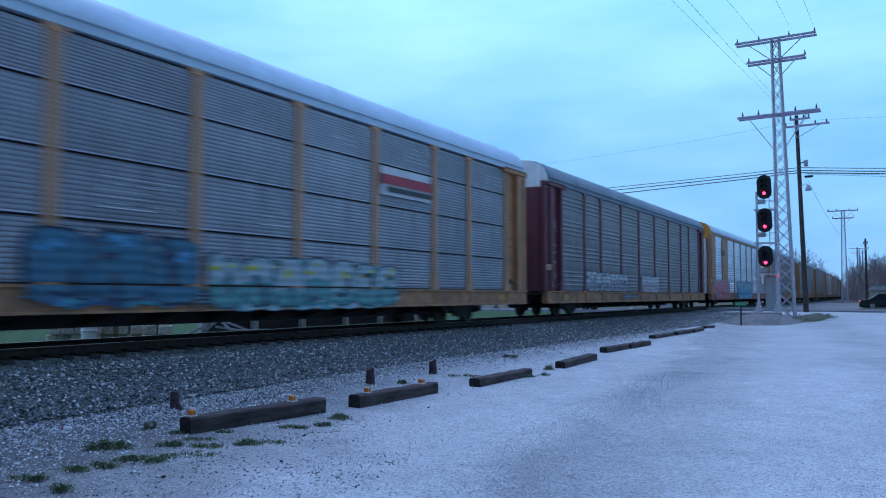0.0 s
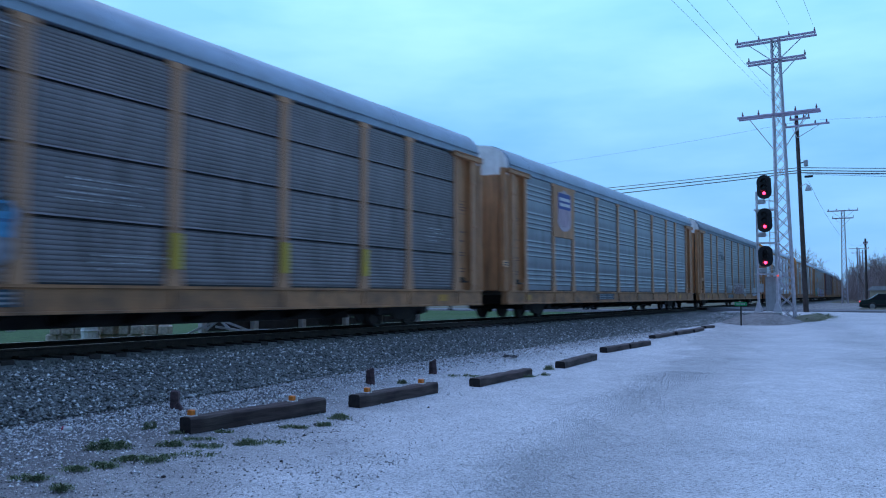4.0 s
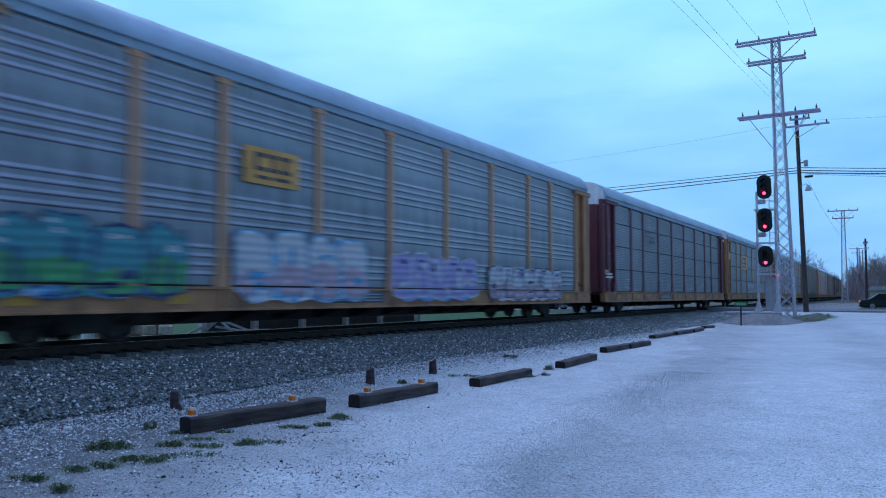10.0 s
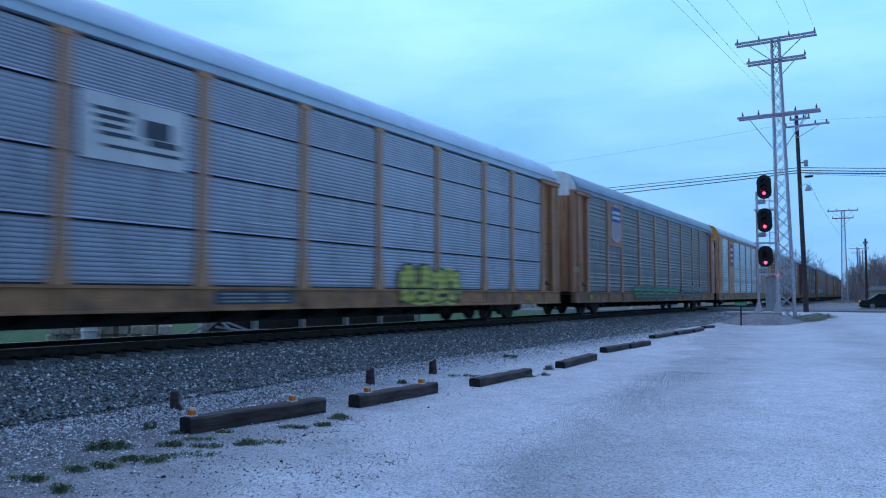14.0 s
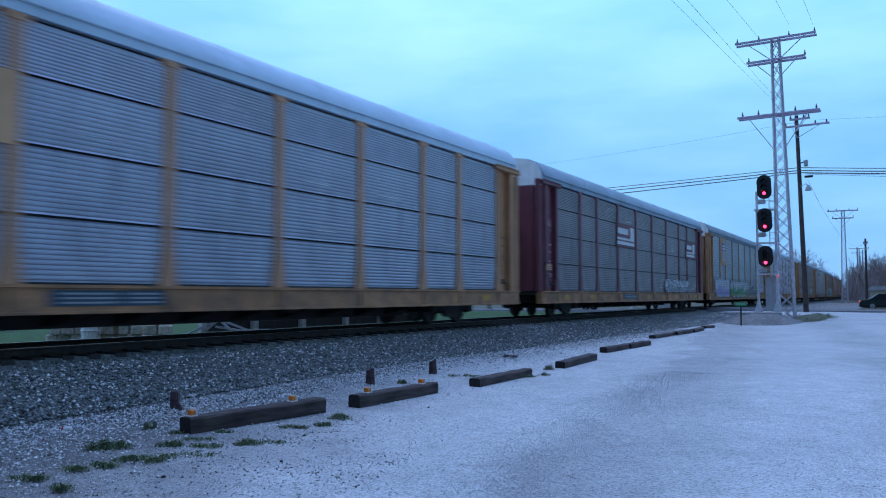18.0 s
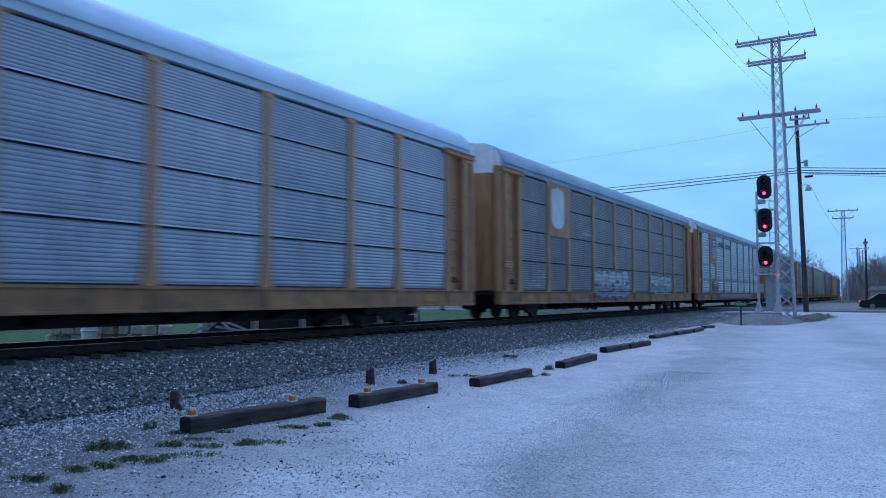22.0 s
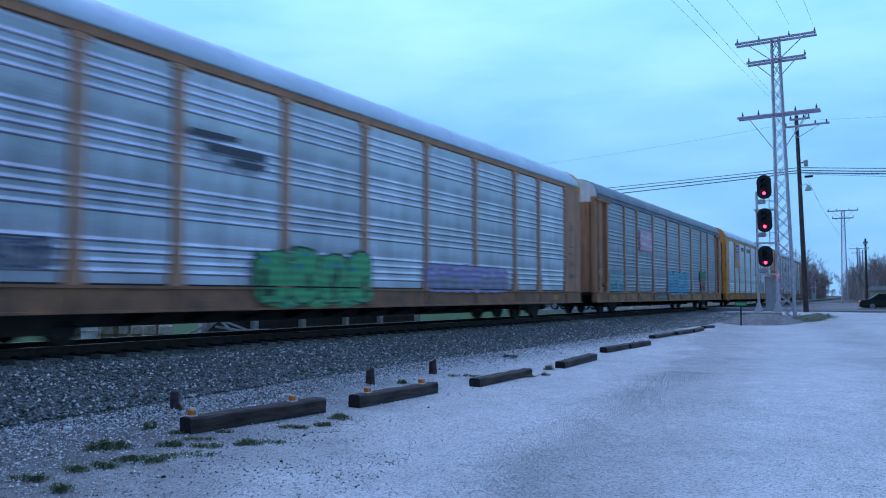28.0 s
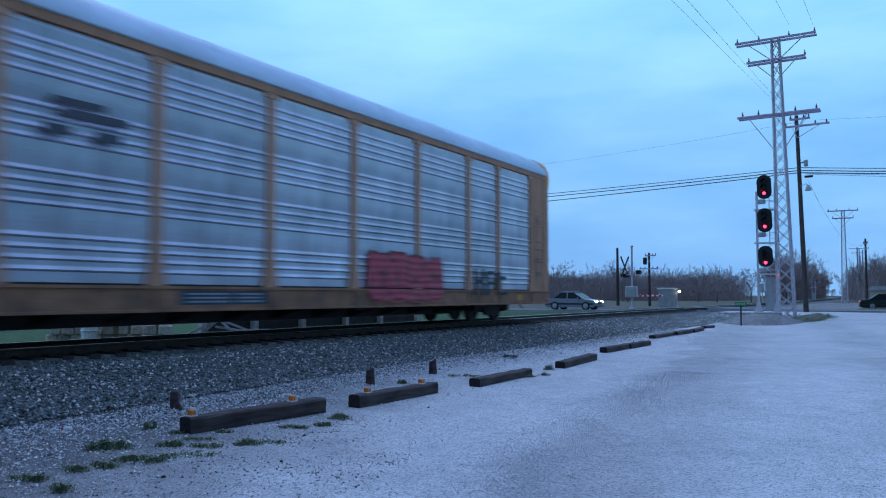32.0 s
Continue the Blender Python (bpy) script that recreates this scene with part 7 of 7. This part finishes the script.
def vehicle(name, label, at, rz, paint, ln, wd, ht, tall=False, lit_head=False):
    """A car in its own space: nose towards +x."""
    ob = thing(name, label, "car", at, rz)
    h = ht
    if tall:
        body = [(-0.5, 0.30), (-0.5, 0.52), (-0.48, 0.58), (0.24, 0.58), (0.44, 0.54), (0.5, 0.44), (0.5, 0.24), (0.46, 0.18), (-0.46, 0.18)]
        cabin = [(-0.47, 0.58), (-0.44, 0.96), (-0.38, 1.0), (0.05, 1.0), (0.10, 0.97), (0.24, 0.58)]
    else:
        body = [(-0.5, 0.34), (-0.495, 0.56), (-0.47, 0.62), (-0.30, 0.64), (0.20, 0.63), (0.40, 0.56), (0.485, 0.47), (0.5, 0.36), (0.49, 0.22), (0.44, 0.16), (-0.45, 0.16), (-0.49, 0.24)]
        cabin = [(-0.36, 0.62), (-0.22, 0.95), (-0.14, 0.995), (0.02, 0.985), (0.10, 0.93), (0.26, 0.62)]

    def loft(prof, w0, w1, zsplit):
        m = Mesh()
        n = len(prof)
        layers = [(-w0 / 2, 0.0), (-w0 / 2 + 0.05, 0.012), (w0 / 2 - 0.05, 0.012), (w0 / 2, 0.0)]
        for y, grow in layers:
            for x, z in prof:
                k = (z * h - zsplit) / max(0.01, h - zsplit)
                yy = y * (1 - (1 - w1 / w0) * max(0, min(1, k)))
                m.v.append((x * ln * (1 + grow), yy, z * h * (1 + grow * 0.4)))
        for j in range(3):
            for k in range(n):
                q = (k + 1) % n
                m.f.append((j * n + k, j * n + q, (j + 1) * n + q, (j + 1) * n + k))
                m.m.append(0)
        m.f += [tuple(range(n - 1, -1, -1)), tuple(3 * n + k for k in range(n))]
        m.m += [0, 0]
        return m

    part("body", loft(body, wd, wd * 0.94, 0.45 * h), paint, ob, smooth=False)
    part("cabin", loft(cabin, wd * 0.92, wd * 0.74, 0.6 * h), M_GLASS, ob, "dark glazed cabin")
    rx0, rx1 = (-0.45, 0.09) if tall else (-0.21, 0.08)
    part("roof", Mesh().box((rx0 * ln, -wd * 0.385, 0.945 * h), (rx1 * ln, wd * 0.385, 1.012 * h), bevel=0.03), paint, ob)
    for s in (-1, 1):
        for bx, tx in ((cabin[0][0], rx0 + 0.01), (-0.06, -0.06), (cabin[-1][0], rx1 - 0.01)):
            part("pillar", Mesh().beam((bx * ln, s * wd * 0.462, 0.61 * h), (tx * ln, s * wd * 0.383, 0.96 * h), 0.07, 0.07), paint, ob)
    for sgn, lo in ((1, 0.12), (-1, -0.30)):
        x0, z0, x1, z1 = (0.245, 0.65, 0.115, 0.91) if sgn > 0 else ((-0.345, 0.65, -0.235, 0.91) if not tall else (-0.472, 0.62, -0.445, 0.93))
        if tall and sgn > 0:
            x0, z0, x1, z1 = 0.225, 0.62, 0.11, 0.94
        o = 0.014 * sgn
        part("windscreen", _poly([Vector((x0 * ln + o, -wd * 0.42, z0 * h)), Vector((x0 * ln + o, wd * 0.42, z0 * h)), Vector((x1 * ln + o, wd * 0.36, z1 * h + 0.01)), Vector((x1 * ln + o, -wd * 0.36, z1 * h + 0.01))]), M_GLASS, ob)
    r = 0.33 if not tall else 0.36
    for x in (-0.30, 0.31):
        for s in (-1, 1):
            w = part("wheel", Mesh().lathe([(r * 0.6, -0.10), (r * 0.95, -0.10), (r, -0.06), (r, 0.06), (r * 0.95, 0.10), (r * 0.6, 0.10)], "y", 20), M_TYRE, ob, at=(x * ln, s * (wd / 2 - 0.08), r))
            part("rim", Mesh().lathe([(r * 0.6, -0.105), (r * 0.3, -0.112), (r * 0.3, 0.112), (r * 0.6, 0.105)], "y", 14), M_RIM, w)
    for s in (-1, 1):
        part("headlight", Mesh().box((ln * 0.455, s * wd * 0.34 - 0.17, h * 0.43), (ln * 0.5 + 0.012, s * wd * 0.34 + 0.17, h * 0.51), bevel=0.03), M_WARM_LAMP if lit_head else M_CHROME, ob)
        part("tail_light", Mesh().box((-ln * 0.5 - 0.012, s * wd * 0.38 - 0.13, h * 0.46), (-ln * 0.47, s * wd * 0.38 + 0.13, h * 0.58), bevel=0.02), M_TAIL_LAMP, ob)
        part("door_mirror", Mesh().box((ln * 0.16, s * (wd * 0.5 + 0.08) - 0.08, h * 0.60), (ln * 0.185, s * (wd * 0.5 + 0.08) + 0.08, h * 0.68), bevel=0.02), paint, ob)
        part("side_moulding", Mesh().box((-ln * 0.47, s * (wd * 0.5) - 0.012, h * 0.30), (ln * 0.46, s * (wd * 0.5) + 0.014, h * 0.39), bevel=0.006), M_BLACK, ob)
    part("bumper", Mesh().box((ln * 0.47, -wd * 0.45, h * 0.2), (ln * 0.51, wd * 0.45, h * 0.34), bevel=0.03), paint, ob)
    part("grille", Mesh().box((ln * 0.485, -0.32, h * 0.36), (ln * 0.512, 0.32, h * 0.44), bevel=0.02), M_BLACK, ob)
    part("rear_bumper", Mesh().box((-ln * 0.51, -wd * 0.45, h * 0.2), (-ln * 0.47, wd * 0.45, h * 0.36), bevel=0.03), paint, ob)
    return ob


def _poly(pts):
    m = Mesh()
    m.face(pts)
    return m


def build_vehicles():
    vehicle("sedan", "silver-grey sedan with lit headlights waiting on the road", (-9.3, 61.5, -0.285), -4, M_SEDAN, 4.2, 1.72, 1.40, lit_head=True)
    vehicle("station_wagon", "dark green car with alloy wheels standing on the road", (12.15, 76.0, -0.35), 4, M_DARKCAR, 4.4, 1.8, 1.32)


# ---------------------------------------------------------------- trees


def bare_tree_arrays(seed, h, spread=0.5, levels=4, twigs=3, thin=0.012, girth=0.013):
    """A leafless tree as tapering three-sided limbs."""
    rng = random.Random(seed)
    m = Mesh()

    def grow(p, d, ln, r, lev):
        q = p + d * ln
        m.tube(p, q, r, r * 0.68, n=5 if lev < 2 else 3, caps=False)
        if lev >= levels:
            return
        k = rng.choice((2, 3, 3)) if lev else 4
        for _ in range(k + (twigs if lev == levels - 1 else 0)):
            t = rng.uniform(0.35, 1.0) if lev else rng.uniform(0.45, 1.0)
            nd = (d + Vector((rng.gauss(0, spread), rng.gauss(0, spread), rng.gauss(0.25, spread * 0.4)))).normalized()
            grow(p.lerp(q, t), nd, ln * rng.uniform(0.5, 0.78), max(thin, r * 0.55 * (1.1 - 0.3 * t)), lev + 1)

    grow(Vector((0, 0, -0.2)), Vector((rng.gauss(0, 0.04), rng.gauss(0, 0.04), 1)).normalized(), h * 0.36, h * girth, 0)
    return m


def far_wood(name, label, spots, seed, hmin, hmax):
    """A wood that stays far off, one joined mesh of bare trees and brush."""
    rng = random.Random(seed)
    kinds = []
    for k in range(6):
        mm = bare_tree_arrays(seed + k, 1.0, 0.42, 5, 2, 0.0013, 0.011)
        kinds.append((np.array(mm.v), mm.f))
    V, Fc, base = [], [], 0
    for x, y in spots:
        v, f = kinds[rng.randrange(6)]
        s, a = rng.uniform(hmin, hmax), rng.uniform(0, TAU)
        w = s * rng.uniform(0.9, 1.3)
        ca, sa = math.cos(a), math.sin(a)
        vv = np.stack(((v[:, 0] * ca - v[:, 1] * sa) * w + x, (v[:, 0] * sa + v[:, 1] * ca) * w + y, v[:, 2] * s + ground_z(x, y)), -1)
        V.append(vv)
        Fc += [tuple(base + i for i in t) for t in f]
        base += len(v)
    me = bpy.data.meshes.new(name)
    me.from_pydata(np.concatenate(V).tolist(), [], Fc)
    me.materials.append(M_TWIG)
    return tagged(new(name, me), label, "trees", kind="stuff")


def brush(name, label, spots, seed, mat, per=70, long=(0.7, 2.2), thick=(0.015, 0.05)):
    """Undergrowth: many thin upright stems and twigs."""
    rng = np.random.default_rng(seed)
    n = len(spots) * per
    sp = np.repeat(np.array([(x, y, r, h, ground_z(x, y)) for x, y, r, h in spots]), per, axis=0)
    a, d = rng.uniform(0, TAU, n), sp[:, 2] * np.sqrt(rng.random(n))
    low = rng.random(n) ** 1.3 * sp[:, 3] * (1 - 0.5 * d / sp[:, 2]) * 0.8
    p = np.stack((sp[:, 0] + d * np.cos(a), sp[:, 1] + d * np.sin(a), sp[:, 4] + low), -1)
    ln = rng.uniform(*long, n)
    tip = p + np.stack((rng.normal(0, 0.55, n), rng.normal(0, 0.55, n), np.ones(n)), -1) * ln[:, None]
    w = rng.uniform(*thick, n)
    side = np.stack((np.cos(a) * w, np.sin(a) * w, np.zeros(n)), -1)
    v = np.stack((p - side, p + side, tip), 1).reshape(-1, 3)
    me = bpy.data.meshes.new(name)
    me.from_pydata(v.tolist(), [], np.arange(3 * n).reshape(-1, 3).tolist())
    me.materials.append(mat)
    return tagged(new(name, me), label, "brush", kind="stuff")


def build_trees():
    rng = random.Random(21)
    # wood beyond the crossing, far side
    spots = [(rng.uniform(-120, -26), 195 + rng.uniform(0, 60)) for _ in range(260)]
    far_wood("far_wood", "bare brown wood beyond the crossing", spots, 40, 10.0, 14.0)
    brush("wood_undergrowth", "dense brown undergrowth along the wood's edge", [(rng.uniform(-125, -22), 185 + rng.uniform(0, 50), 5.0, 8.0 + 2.4 * rng.random() ** 2) for _ in range(430)], 41, M_TWIG, 950, (0.5, 1.7), (0.006, 0.018))
    # both sides of the line, running off with it
    left = []
    for k in range(110):
        y = 225 + 260 * (k / 110) ** 1.2
        left.append((track_x(y) - rng.uniform(7, 13), y + rng.uniform(-4, 4)))
    far_wood("line_wood", "bare trees along the far side of the line", left, 50, 14.0, 20.0)
    brush("line_undergrowth", "brown undergrowth along the far side of the line", [(track_x(225 + k * 2.2) - rng.uniform(9, 12), 225 + k * 2.2, 4.0, 15.0) for k in range(125)], 51, M_TWIG, 1000, (0.6, 2.0), (0.008, 0.026))
    right = []
    for k in range(120):
        y = 125 + 400 * (k / 120) ** 1.3
        right.append((track_x(y) + max(4.6, 9.5 - (y - 125) * 0.07) + rng.uniform(0, 9), y + rng.uniform(-4, 4)))
    far_wood("lane_wood", "bare trees along the lot side of the line", right, 60, 9.0, 14.0)
    brush("lane_undergrowth", "brown undergrowth along the lot side of the line", [(track_x(128 + k * 3.0) + max(5.6, 10.2 - (k * 3.0) * 0.07) + rng.uniform(0.5, 8), 128 + k * 3.0, 3.2, 10.0) for k in range(125)], 61, M_TWIG, 1000, (0.5, 1.8), (0.006, 0.02))
    end = [(rng.uniform(-70, 10), rng.uniform(640, 700)) for _ in range(70)]
    far_wood("line_end_wood", "hazy wood where the line curves out of sight", end, 70, 9, 13)
    # single trees
    for i, (x, y, h, s) in enumerate([(-44.3, 150, 9.9, 0.55), (-40.9, 152, 7.2, 0.5), (-33.0, 150, 8.8, 0.45), (-31.4, 151, 8.9, 0.5), (-18.4, 150, 8.0, 0.7), (-15.0, 149, 6.4, 0.55), (-9.6, 150, 6.9, 0.5), (-47.5, 160, 8.4, 0.5), (-25.5, 158, 7.4, 0.55), (-36.5, 165, 7.8, 0.5), (-9.0, 155.5, 8.6, 0.6), (-47.0, 143, 9.4, 0.6)]):
        ob = thing("bare_tree", "leafless tree with a spreading crown of fine twigs", "tree", (x, y, ground_z(x, y)), 50 * i, "bare trees")
        m = bare_tree_arrays(200 + i, h * 1.12, s * 1.1, 6, 6, 0.006)
        part("trunk", Mesh().tube((0, 0, -0.3), (0, 0, h * 0.2), h * 0.021, h * 0.017, n=8), M_BARK, ob)
        part("crown", m, M_TWIG_DARK, ob)
    # evergreens by the small building
    for i, (x, y, h) in enumerate([(13.3, 97, 5.6), (14.3, 101, 7.4), (16.2, 99, 7.0), (14.6, 108, 7.2)]):
        ob = thing("evergreen", "dark dense evergreen tree", "tree", (x, y, -0.25), 30 * i, "evergreens")
        part("trunk", Mesh().tube((0, 0, -0.2), (0, 0, h * 0.9), 0.14, 0.03, n=7), M_BARK, ob)
        rg = random.Random(80 + i)
        m = Mesh()
        for _ in range(2600):
            t = rg.random() ** 0.8
            z = 0.3 + t * (h - 0.3)
            r = 1.9 * (1 - t) ** 0.8 * math.sqrt(rg.random()) + 0.05
            a = rg.uniform(0, TAU)
            p = Vector((r * math.cos(a), r * math.sin(a), z))
            d = Vector((math.cos(a + rg.uniform(-0.6, 0.6)), math.sin(a + rg.uniform(-0.6, 0.6)), rg.uniform(-0.5, 0.3))) * rg.uniform(0.2, 0.42)
            s = Vector((-math.sin(a), math.cos(a), rg.uniform(-0.4, 0.4))) * 0.09
            m.face([p - s, p + s, p + d])
        part("crown", m, M_PINE, ob)


build_timbers()
build_stubs()
build_weeds()
build_litter()
build_signal()
build_lines()
build_lotside()
build_yard()
build_vehicles()
build_trees()


# ---------------------------------------------------------------- what moves
PERIOD = 1.283


def car_y(n, t):
    """The place along the track of car n's middle at time t."""
    return MIDDLE[n] - SPEED * (t - PERIOD * n)


def motions():
    for c0 in CARS:
        rows = []
        for k in range(0, 33):
            y = car_y(c0.n, k)
            rows.append((float(k), pose(track_x(y), y, 0, 0, 0, track_rz(y))))
        walk(c0.ob, rows)
        # the wheels turn, one step a frame, while the car is near
        near = (car_y(c0.n, 0) - 27.65) / SPEED
        a, b = max(0, round((near - 3.2) * FPS)), min(round(SECONDS * FPS), round((near + 3.0) * FPS))
        if b <= a:
            continue
        turn = 88.0
        for w, k in c0.wheels:
            rows = [] if a == 0 else [(0.0, pose(0, k, 0.425))]
            for i in range(a, b + 1):
                rows.append((i / FPS, pose(0, k, 0.425, turn * (i - a))))
            if b < round(SECONDS * FPS):
                rows.append((SECONDS, pose(0, k, 0.425, turn * (b - a))))
            walk(w, rows)


motions()
